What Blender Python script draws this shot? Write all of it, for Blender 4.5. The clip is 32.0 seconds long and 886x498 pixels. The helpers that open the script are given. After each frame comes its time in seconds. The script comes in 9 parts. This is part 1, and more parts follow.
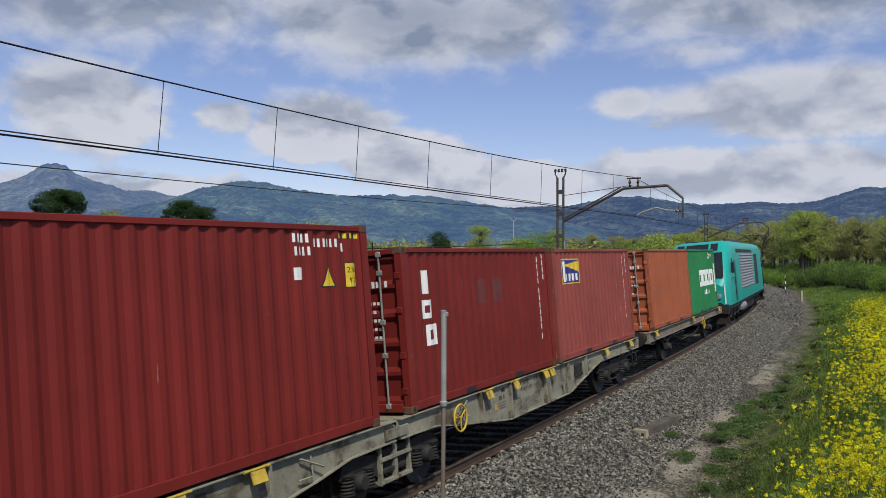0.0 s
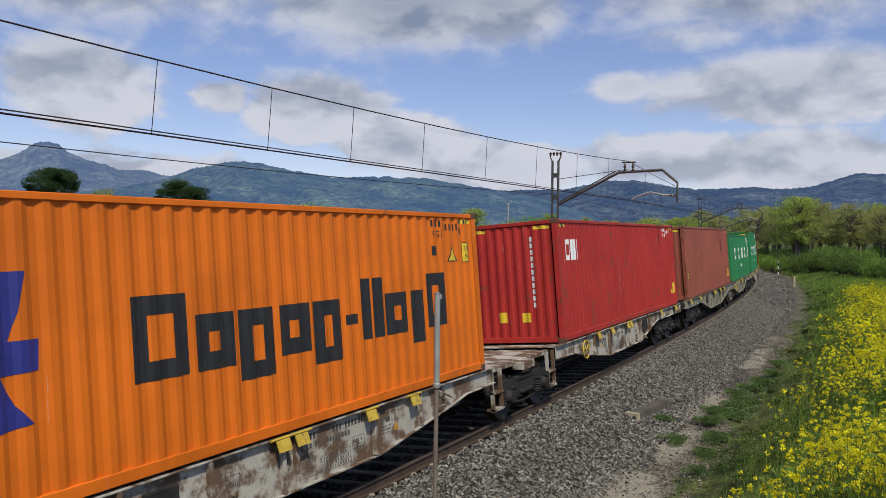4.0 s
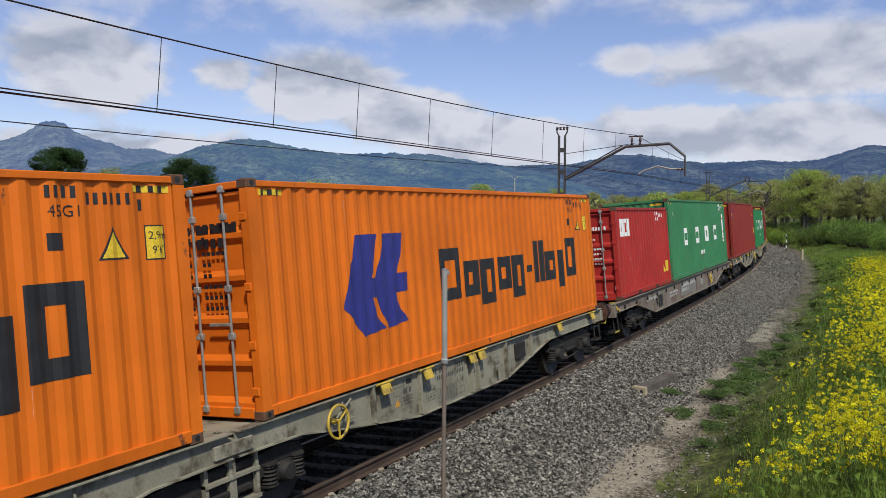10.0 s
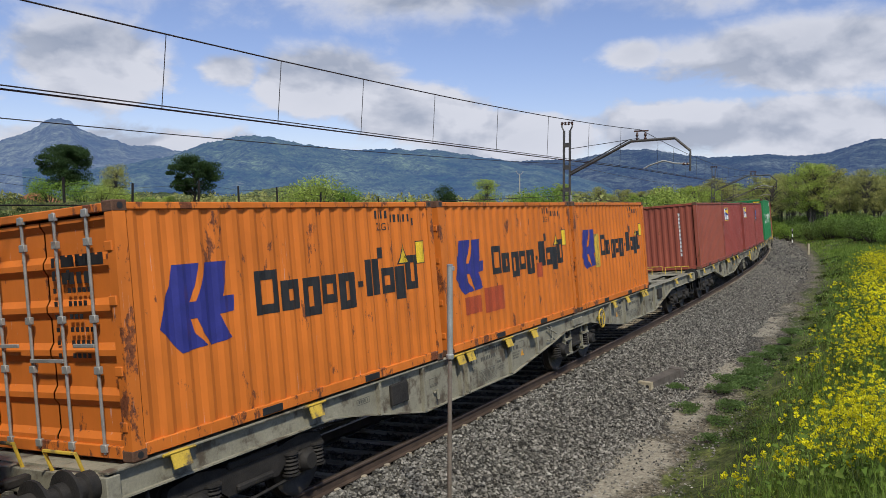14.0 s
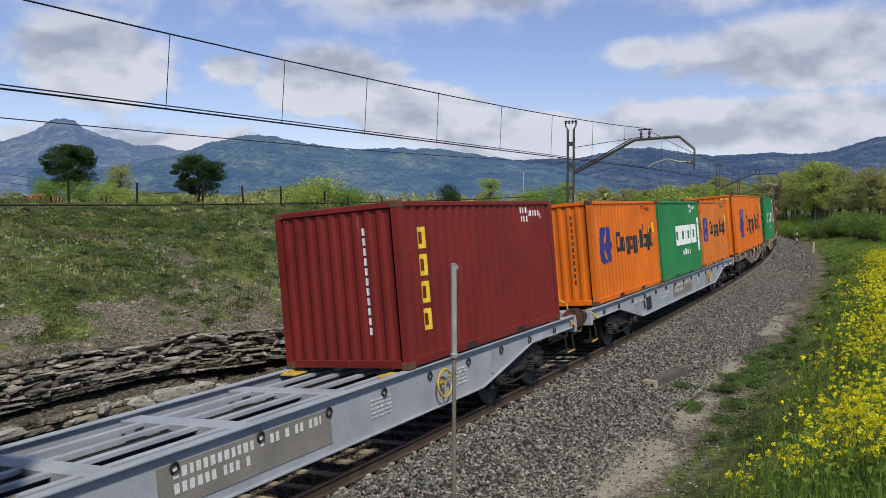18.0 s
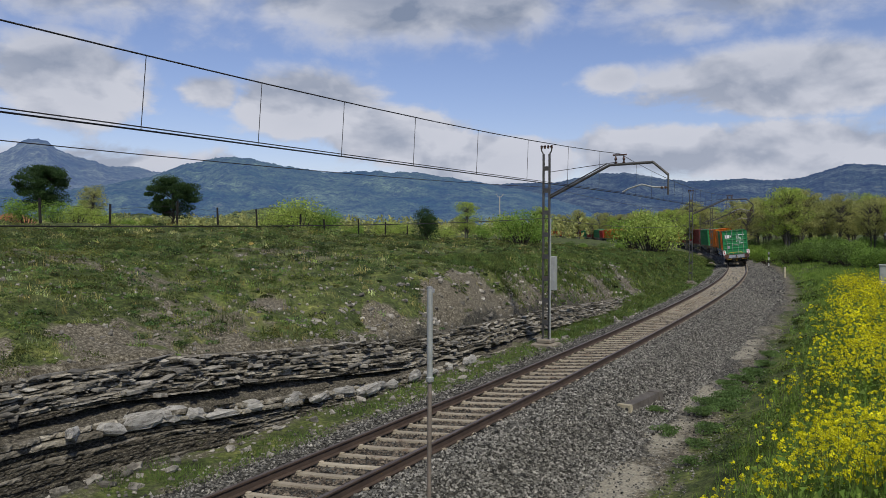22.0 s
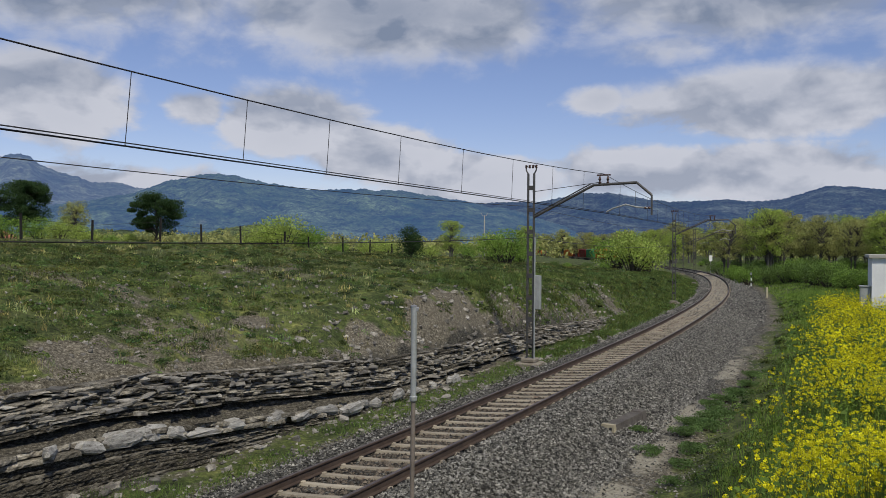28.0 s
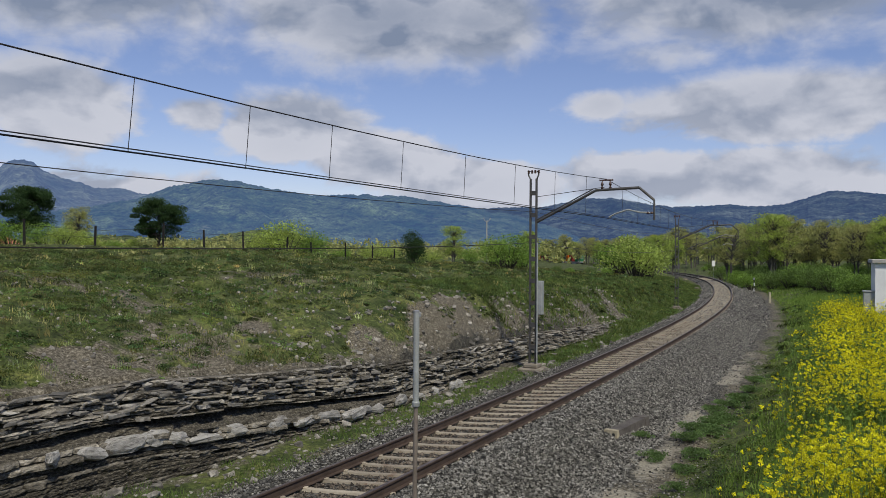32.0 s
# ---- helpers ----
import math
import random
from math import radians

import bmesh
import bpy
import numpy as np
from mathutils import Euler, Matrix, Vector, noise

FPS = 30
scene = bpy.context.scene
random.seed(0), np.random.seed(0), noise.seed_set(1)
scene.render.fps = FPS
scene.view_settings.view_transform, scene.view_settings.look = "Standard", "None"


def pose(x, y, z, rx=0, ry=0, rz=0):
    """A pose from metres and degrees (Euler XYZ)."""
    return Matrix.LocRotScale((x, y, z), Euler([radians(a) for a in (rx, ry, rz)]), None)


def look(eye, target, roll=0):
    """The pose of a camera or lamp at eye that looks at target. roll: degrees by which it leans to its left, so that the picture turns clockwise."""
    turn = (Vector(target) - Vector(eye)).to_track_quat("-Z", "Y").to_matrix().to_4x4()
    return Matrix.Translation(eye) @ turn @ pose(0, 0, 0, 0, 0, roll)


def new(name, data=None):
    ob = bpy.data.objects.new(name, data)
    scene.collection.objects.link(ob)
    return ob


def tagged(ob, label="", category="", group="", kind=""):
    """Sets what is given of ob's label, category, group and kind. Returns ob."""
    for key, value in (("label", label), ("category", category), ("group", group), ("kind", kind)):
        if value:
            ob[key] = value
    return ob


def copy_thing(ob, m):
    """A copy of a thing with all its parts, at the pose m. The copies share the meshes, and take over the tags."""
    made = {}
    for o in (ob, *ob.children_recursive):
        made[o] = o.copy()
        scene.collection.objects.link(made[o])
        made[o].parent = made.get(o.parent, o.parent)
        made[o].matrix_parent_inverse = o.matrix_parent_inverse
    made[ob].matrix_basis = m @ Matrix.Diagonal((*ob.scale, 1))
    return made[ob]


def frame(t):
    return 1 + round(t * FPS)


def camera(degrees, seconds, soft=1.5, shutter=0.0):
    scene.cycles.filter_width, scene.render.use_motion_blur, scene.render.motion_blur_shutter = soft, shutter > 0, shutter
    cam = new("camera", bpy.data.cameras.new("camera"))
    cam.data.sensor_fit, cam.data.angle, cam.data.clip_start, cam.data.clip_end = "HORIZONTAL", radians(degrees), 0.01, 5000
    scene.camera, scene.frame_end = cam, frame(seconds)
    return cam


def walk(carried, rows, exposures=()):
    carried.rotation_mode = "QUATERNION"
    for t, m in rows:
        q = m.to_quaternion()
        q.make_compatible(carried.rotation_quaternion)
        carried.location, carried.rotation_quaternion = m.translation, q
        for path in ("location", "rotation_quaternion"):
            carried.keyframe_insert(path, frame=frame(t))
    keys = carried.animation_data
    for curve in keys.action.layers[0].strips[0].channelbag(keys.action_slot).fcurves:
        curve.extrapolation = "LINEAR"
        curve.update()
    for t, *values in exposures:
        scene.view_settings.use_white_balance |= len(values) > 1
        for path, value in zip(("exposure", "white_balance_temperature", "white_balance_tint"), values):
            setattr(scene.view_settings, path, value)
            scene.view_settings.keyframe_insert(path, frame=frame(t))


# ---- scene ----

# camera: a hand-held phone at the top of the bank, turning slightly
EYE = (0.0, 0.0, 3.80)


def aim(yaw, pitch, roll):
    """Pose of the camera at EYE; yaw to the right, pitch up, roll, in degrees."""
    return Matrix.Translation(EYE) @ Euler((0, 0, radians(-yaw))).to_matrix().to_4x4() @ pose(0, 0, 0, 90 + pitch) @ pose(0, 0, 0, 0, 0, roll)


cam = camera(57.99, 32.0, soft=0.7)
walk(cam, [
    (0, aim(-1.91, 0.05, 0.02)),
    (0.5, aim(-1.84, -0.02, 0.38)),
    (1, aim(-1.93, -0.20, 0.42)),
    (1.5, aim(-1.93, -0.42, 0.45)),
    (2, aim(-1.80, -0.92, 0.47)),
    (2.5, aim(-1.57, -1.24, 0.53)),
    (3, aim(-1.51, -1.24, 0.53)),
    (3.5, aim(-1.51, -1.20, 0.53)),
    (5.5, aim(-1.43, -1.35, 0.49)),
    (6, aim(-1.57, -1.97, 0.35)),
    (6.5, aim(-1.82, -2.54, 0.22)),
    (7, aim(-1.88, -2.79, 0.22)),
    (7.5, aim(-1.84, -2.79, 0.23)),
    (8, aim(-1.85, -2.76, 0.25)),
    (8.5, aim(-1.88, -2.77, 0.20)),
    (9, aim(-1.99, -2.90, 0.15)),
    (9.5, aim(-2.00, -2.93, 0.06)),
    (10, aim(-1.98, -2.92, 0.04)),
    (10.5, aim(-1.94, -2.89, 0.10)),
    (11, aim(-1.94, -2.89, 0.12)),
    (11.5, aim(-2.06, -2.98, -0.00)),
    (12, aim(-2.13, -3.03, -0.03)),
    (12.5, aim(-2.25, -3.12, -0.12)),
    (13, aim(-2.38, -3.22, -0.14)),
    (13.5, aim(-2.39, -3.24, -0.18)),
    (14, aim(-2.35, -3.23, -0.20)),
    (14.5, aim(-2.33, -3.23, -0.16)),
    (16.5, aim(-2.52, -3.24, -0.30)),
    (17, aim(-2.64, -3.28, -0.36)),
    (17.5, aim(-2.67, -3.30, -0.33)),
    (18, aim(-2.63, -3.30, -0.32)),
    (18.5, aim(-2.59, -3.31, -0.27)),
    (19, aim(-2.56, -3.31, -0.30)),
    (19.5, aim(-2.48, -3.34, -0.34)),
    (20, aim(-2.02, -2.94, -0.25)),
    (20.5, aim(-1.41, -2.25, -0.13)),
    (21, aim(-1.16, -1.90, -0.08)),
    (21.5, aim(-1.07, -1.78, -0.04)),
    (22, aim(-0.92, -1.63, 0.02)),
    (22.5, aim(-0.67, -1.36, 0.18)),
    (23, aim(-0.47, -1.14, 0.29)),
    (23.5, aim(-0.40, -1.07, 0.35)),
    (24, aim(-0.36, -1.06, 0.32)),
    (24.5, aim(-0.34, -1.02, 0.35)),
    (25, aim(-0.28, -0.95, 0.35)),
    (25.5, aim(-0.14, -0.76, 0.33)),
    (27.5, aim(0.17, -0.31, 0.41)),
    (28, aim(0.18, -0.30, 0.42)),
    (28.5, aim(0.20, -0.30, 0.44)),
    (29, aim(0.22, -0.29, 0.45)),
    (29.5, aim(0.24, -0.28, 0.44)),
    (30, aim(0.26, -0.28, 0.40)),
    (30.5, aim(0.27, -0.26, 0.44)),
    (31, aim(0.18, -0.14, 0.43)),
    (31.5, aim(0.07, -0.01, 0.40)),
    (32, aim(-0.00, 0.08, 0.37)),
], exposures=[(0, -0.07), (3.5, -0.07), (7, 0.05), (19, 0.05), (21, -0.14), (25, -0.16), (28, -0.20), (32, -0.17)])

# ---- railway line: plan by curvature along its length, metres
CANT = 0.0897
STEP = 0.5
S = np.arange(-460.0, 860.0, STEP)
CURVE_AT = (-40, 0, 20, 40, 70, 100, 130, 160, 190, 230, 300)
CURVE = (0.00098, 0.00103, 0.00132, 0.00265, 0.00193, 0.00161, 0.00261, 0.00311, 0.00208, 0.00065, 0.00024)
LEVEL_AT = (0, 40, 80, 120, 160, 230, 310, 860)
LEVEL = (0, -0.03, -0.29, -0.58, -0.79, -1.20, -1.52, -3.7)


def line_table():
    k = np.interp(S, CURVE_AT, CURVE)
    o = int(np.searchsorted(S, 0))
    head = np.concatenate([[0], np.cumsum((k[1:] + k[:-1]) / 2 * STEP)])
    head += -0.48527 - head[o]
    dx, dy = -np.sin(head), np.cos(head)
    x = np.concatenate([[0], np.cumsum((dx[1:] + dx[:-1]) / 2 * STEP)])
    y = np.concatenate([[0], np.cumsum((dy[1:] + dy[:-1]) / 2 * STEP)])
    return x - x[o] - 3.307, y - y[o] + 10.0, head


LX, LY, LH = line_table()


def line(s):
    """x, y, z of the track's middle at rail height, and its heading (turn to the left from +y)."""
    return np.interp(s, S, LX), np.interp(s, S, LY), np.interp(s, LEVEL_AT, LEVEL), np.interp(s, S, LH)


def beside(s, l, z=0.0):
    """World point l metres right of the track's middle, z above the rails, level."""
    x, y, zz, h = line(s)
    return Vector((x + l * math.cos(h), y + l * math.sin(h), zz + z))


def on_track(s, half=0.0):
    """Pose of a vehicle centred at s whose two pivots lie half metres before and behind."""
    xa, ya, za, ha = line(s - half)
    xb, yb, zb, hb = line(s + half)
    h = math.atan2(-(xb - xa), yb - ya) if half else ha
    p = math.atan2(zb - za, 2 * half) if half else 0.0
    return (Matrix.Translation(((xa + xb) / 2, (ya + yb) / 2, (za + zb) / 2)) @ Euler((0, 0, h)).to_matrix().to_4x4()
            @ Euler((p, 0, 0)).to_matrix().to_4x4() @ Euler((0, -CANT, 0)).to_matrix().to_4x4())


def to_line(x, y):
    """Distance along the line and to its right, for arrays of places."""
    x, y = np.asarray(x, float), np.asarray(y, float)
    best = np.full(x.shape, 1e18)
    s = np.zeros(x.shape)
    for i in range(0, len(S), 16):
        d = (x - LX[i]) ** 2 + (y - LY[i]) ** 2
        m = d < best
        best[m], s[m] = d[m], S[i]
    for _ in range(3):
        px, py, _z, h = line(s)
        s = np.clip(s + (-(x - px) * np.sin(h) + (y - py) * np.cos(h)) * 0.9, S[0], S[-1])
    px, py, _z, h = line(s)
    return s, (x - px) * np.cos(h) + (y - py) * np.sin(h)

# ---- daylight: bright broken cloud, the sun veiled
SUN_EL, SUN_AZ = 54.0, 162.0      # degrees; azimuth clockwise from +y


def clouds_world():
    w = bpy.data.worlds.new("sky")
    w.use_nodes = True
    scene.world = w
    nt = w.node_tree
    nt.nodes.clear()
    N, K = nt.nodes.new, nt.links.new

    def math_node(op, a, b=None, c=None, clamp=False):
        n = N("ShaderNodeMath")
        n.operation, n.use_clamp = op, clamp
        for i, v in enumerate((a, b, c)):
            if v is None:
                continue
            if isinstance(v, (int, float)):
                n.inputs[i].default_value = v
            else:
                K(v, n.inputs[i])
        return n.outputs[0]

    sky = N("ShaderNodeTexSky")
    sky.sky_type, sky.sun_disc = "NISHITA", False
    sky.sun_elevation, sky.sun_rotation = radians(SUN_EL), radians(SUN_AZ)
    sky.air_density, sky.dust_density, sky.ozone_density = 1.0, 0.15, 3.5
    co = N("ShaderNodeTexCoord")
    sep = N("ShaderNodeSeparateXYZ")
    K(co.outputs["Generated"], sep.inputs[0])
    az = math_node("ARCTAN2", sep.outputs[0], sep.outputs[1])
    el = math_node("ARCSINE", sep.outputs[2])
    comb = N("ShaderNodeCombineXYZ")
    K(az, comb.inputs[0])
    K(el, comb.inputs[1])

    def fbm(scale, stretch, detail, rough, dist=0.0, off=0.0, up=0.0):
        mp = N("ShaderNodeMapping")
        mp.inputs["Scale"].default_value = (1.0, stretch, 1.0)
        mp.inputs["Location"].default_value = (off, off * 0.7 + up * stretch, off)
        K(comb.outputs[0], mp.inputs[0])
        n = N("ShaderNodeTexNoise")
        n.inputs["Scale"].default_value, n.inputs["Detail"].default_value = scale, detail
        n.inputs["Roughness"].default_value, n.inputs["Distortion"].default_value = rough, dist
        K(mp.outputs[0], n.inputs["Vector"])
        return n.outputs["Fac"]

    puff = fbm(9.0, 1.7, 9, 0.58, 0.35, 3.1)
    fine = fbm(26.0, 1.5, 8, 0.6, 0.3, 1.7)
    puff_up, puff_low = fbm(9.0, 1.7, 4, 0.5, 0.35, 3.1, 0.030), fbm(9.0, 1.7, 4, 0.5, 0.35, 3.1)
    fine_up = fbm(26.0, 1.5, 8, 0.6, 0.3, 1.7, 0.009)
    body = fbm(3.2, 3.0, 5, 0.5, 0.2, 5.0)

    # banks of cloud: azimuth, elevation, half width, half height (degrees), weight
    banks = ((-25, 16.8, 13, 3.5, 1.5), (-5.5, 16.2, 10.5, 3.1, 1.75), (2.6, 15.8, 5.0, 3.0, 1.45), (21, 17.0, 12, 3.6, 1.6), (16, 13.6, 4.5, 1.5, .9), (-26, 9.8, 4.8, 2.8, 1.2), (-17, 9.2, 2.4, 1.4, .85),
             (-10.8, 8.7, 4.4, 2.2, 1.3), (-4.5, 6.4, 4.8, 1.9, 1.15), (3, 4.8, 7, 1.7, 1.05), (22.5, 9.8, 9.0, 2.3, 1.3), (11, 10.2, 2.0, 1.0, .9), (19, 5.0, 13, 1.9, 1.05), (-22, 4.0, 12, 1.4, .75),
             (38, 12, 9, 6, .9), (-42, 10, 9, 8, .9))
    cover = None
    for a, e, wa, we, k in banks:
        dx = math_node("MULTIPLY", math_node("SUBTRACT", az, radians(a)), 1 / radians(wa))
        dy = math_node("MULTIPLY", math_node("SUBTRACT", el, radians(e)), 1 / radians(we))
        r = math_node("ADD", math_node("MULTIPLY", dx, dx), math_node("MULTIPLY", dy, dy))
        g = math_node("MULTIPLY", math_node("EXPONENT", math_node("MULTIPLY", r, -0.9)), k)
        cover = g if cover is None else math_node("MAXIMUM", cover, g)
    # the rest of the dome, out of view, is filled with added broken cloud
    high = math_node("MULTIPLY", math_node("SUBTRACT", el, radians(21)), 6.0, clamp=True)
    cover = math_node("MAXIMUM", cover, math_node("MULTIPLY", high, 0.62))
    dens = math_node("ADD", math_node("MULTIPLY", cover, 0.66), math_node("MULTIPLY", math_node("SUBTRACT", puff, 0.5), 0.95))
    dens = math_node("ADD", dens, math_node("MULTIPLY", math_node("SUBTRACT", fine, 0.5), 0.30))
    ramp = N("ShaderNodeMapRange")
    ramp.interpolation_type = "SMOOTHSTEP"
    ramp.inputs["From Min"].default_value = 0.17
    hi = math_node("MULTIPLY", math_node("SUBTRACT", el, radians(8.5)), 1 / radians(5.0), clamp=True)
    K(math_node("ADD", math_node("MULTIPLY", hi, 0.34), 0.38), ramp.inputs["From Max"])
    K(dens, ramp.inputs["Value"])
    alpha = ramp.outputs[0]
    # thick cloud is greyer underneath, thin edges and the low banks are bright
    thick = N("ShaderNodeMapRange")
    thick.interpolation_type = "SMOOTHSTEP"
    thick.inputs["From Min"].default_value, thick.inputs["From Max"].default_value = 0.2, 1.35
    K(math_node("ADD", dens, math_node("MULTIPLY", math_node("SUBTRACT", body, 0.5), 0.9)), thick.inputs["Value"])
    rise = math_node("ADD", math_node("MULTIPLY", math_node("SUBTRACT", puff_low, puff_up), 4.6), math_node("MULTIPLY", math_node("SUBTRACT", fine, fine_up), 1.0))
    shade = math_node("SUBTRACT", 0.36, rise, clamp=True)
    base = math_node("MULTIPLY", thick.outputs[0], math_node("ADD", math_node("MULTIPLY", hi, 0.62), 0.20))
    # unseen overhead cloud is made greyer to cut the fill light
    base = math_node("ADD", base, math_node("MULTIPLY", high, 0.5))
    grey = math_node("ADD", math_node("MULTIPLY", base, 0.95), math_node("MULTIPLY", shade, 0.60), clamp=True)
    tone = N("ShaderNodeMix")
    tone.data_type = "RGBA"
    tone.inputs[6].default_value = (0.71, 0.735, 0.83, 1)
    tone.inputs[7].default_value = (0.255, 0.315, 0.445, 1)
    K(grey, tone.inputs[0])
    b1, b2 = N("ShaderNodeBackground"), N("ShaderNodeBackground")
    tint = N("ShaderNodeMix")
    tint.data_type, tint.blend_type = "RGBA", "MULTIPLY"
    tint.inputs[0].default_value = 1.0
    tint.inputs[7].default_value = (1.10, 0.98, 1.12, 1)
    K(sky.outputs[0], tint.inputs[6])
    K(tint.outputs[2], b1.inputs[0])
    b1.inputs[1].default_value = 0.105
    K(tone.outputs[2], b2.inputs[0])
    b2.inputs[1].default_value = 0.92
    mx = N("ShaderNodeMixShader")
    K(alpha, mx.inputs[0])
    K(b1.outputs[0], mx.inputs[1])
    K(b2.outputs[0], mx.inputs[2])
    out = N("ShaderNodeOutputWorld")
    K(mx.outputs[0], out.inputs[0])


clouds_world()
sun_lamp = bpy.data.lights.new("sun", "SUN")
sun_lamp.energy, sun_lamp.angle, sun_lamp.color = 3.7, radians(4), (1.0, 0.945, 0.82)
sun_ob = new("sun", sun_lamp)
sa, se = radians(SUN_AZ), radians(SUN_EL)
sun_ob.matrix_world = look((math.sin(sa) * math.cos(se) * 50, math.cos(sa) * math.cos(se) * 50, math.sin(se) * 50), (0, 0, 0))
scene.view_settings.exposure = 0.0

# ---- materials


def nodes_of(name):
    m = bpy.data.materials.new(name)
    m.use_nodes = True
    nt = m.node_tree
    return m, nt, nt.nodes["Principled BSDF"], nt.nodes.new, nt.links.new


def noise_out(nt, vec, scale, detail=4, rough=0.55, stretch=(1, 1, 1)):
    mp = nt.nodes.new("ShaderNodeMapping")
    mp.inputs["Scale"].default_value = stretch
    nt.links.new(vec, mp.inputs[0])
    n = nt.nodes.new("ShaderNodeTexNoise")
    n.inputs["Scale"].default_value, n.inputs["Detail"].default_value, n.inputs["Roughness"].default_value = scale, detail, rough
    nt.links.new(mp.outputs[0], n.inputs["Vector"])
    return n.outputs["Fac"]


def ramp_out(nt, fac, stops):
    r = nt.nodes.new("ShaderNodeValToRGB")
    while len(r.color_ramp.elements) < len(stops):
        r.color_ramp.elements.new(0.5)
    for e, (p, c) in zip(r.color_ramp.elements, stops):
        e.position, e.color = p, (*c, 1)
    nt.links.new(fac, r.inputs[0])
    return r.outputs[0]


def mix_out(nt, fac, a, b, mode="MIX"):
    m = nt.nodes.new("ShaderNodeMix")
    m.data_type, m.blend_type = "RGBA", mode
    for i, v in ((0, fac), (6, a), (7, b)):
        if isinstance(v, (int, float)):
            m.inputs[i].default_value = v
        elif isinstance(v, tuple):
            m.inputs[i].default_value = (*v, 1)
        else:
            nt.links.new(v, m.inputs[i])
    return m.outputs[2]


def band_out(nt, fac, lo, hi):
    r = nt.nodes.new("ShaderNodeMapRange")
    r.interpolation_type = "SMOOTHSTEP"
    r.inputs["From Min"].default_value, r.inputs["From Max"].default_value = lo, hi
    nt.links.new(fac, r.inputs["Value"])
    return r.outputs[0]


def surface(name, a, b, scale=3.0, rough=0.8, metal=0.0, bump=0.2, bscale=40.0, grain=0.25, stretch=(1, 1, 1), stain=None, stain_at=(0.62, 0.74), stain_scale=2.0, island=False, per_object=0.0):
    """Two tones by a coarse noise, a fine grain over them, relief, and stains of a third colour."""
    m, nt, p, N, K = nodes_of(name)
    vec = N("ShaderNodeTexCoord").outputs["Object"]
    oi = N("ShaderNodeObjectInfo")
    add = N("ShaderNodeVectorMath")
    add.operation = "ADD"
    sc = N("ShaderNodeMath")
    sc.operation = "MULTIPLY"
    K(oi.outputs["Random"], sc.inputs[0])
    sc.inputs[1].default_value = 37.0
    K(vec, add.inputs[0])
    K(sc.outputs[0], add.inputs[1])
    v = add.outputs[0]
    col = ramp_out(nt, noise_out(nt, v, scale, 5, 0.6, stretch), [(0.3, a), (0.7, b)])
    fine = noise_out(nt, v, bscale, 4, 0.6)
    g = ramp_out(nt, fine, [(0.25, (1 - grain,) * 3), (0.75, (1 + grain,) * 3)])
    col = mix_out(nt, 1.0, col, g, "MULTIPLY")
    if stain:
        f = band_out(nt, noise_out(nt, v, stain_scale, 6, 0.65), *stain_at)
        col = mix_out(nt, f, col, stain)
    if island or per_object:
        src = N("ShaderNodeNewGeometry").outputs["Random Per Island"] if island else oi.outputs["Random"]
        k = island if island else per_object
        col = mix_out(nt, 1.0, col, ramp_out(nt, src, [(0.0, (1 - k,) * 3), (1.0, (1 + k,) * 3)]), "MULTIPLY")
    K(col, p.inputs["Base Color"])
    p.inputs["Roughness"].default_value, p.inputs["Metallic"].default_value = rough, metal
    if bump:
        bp = N("ShaderNodeBump")
        bp.inputs["Strength"].default_value, bp.inputs["Distance"].default_value = bump, 0.02
        K(fine, bp.inputs["Height"])
        K(bp.outputs[0], p.inputs["Normal"])
    return m


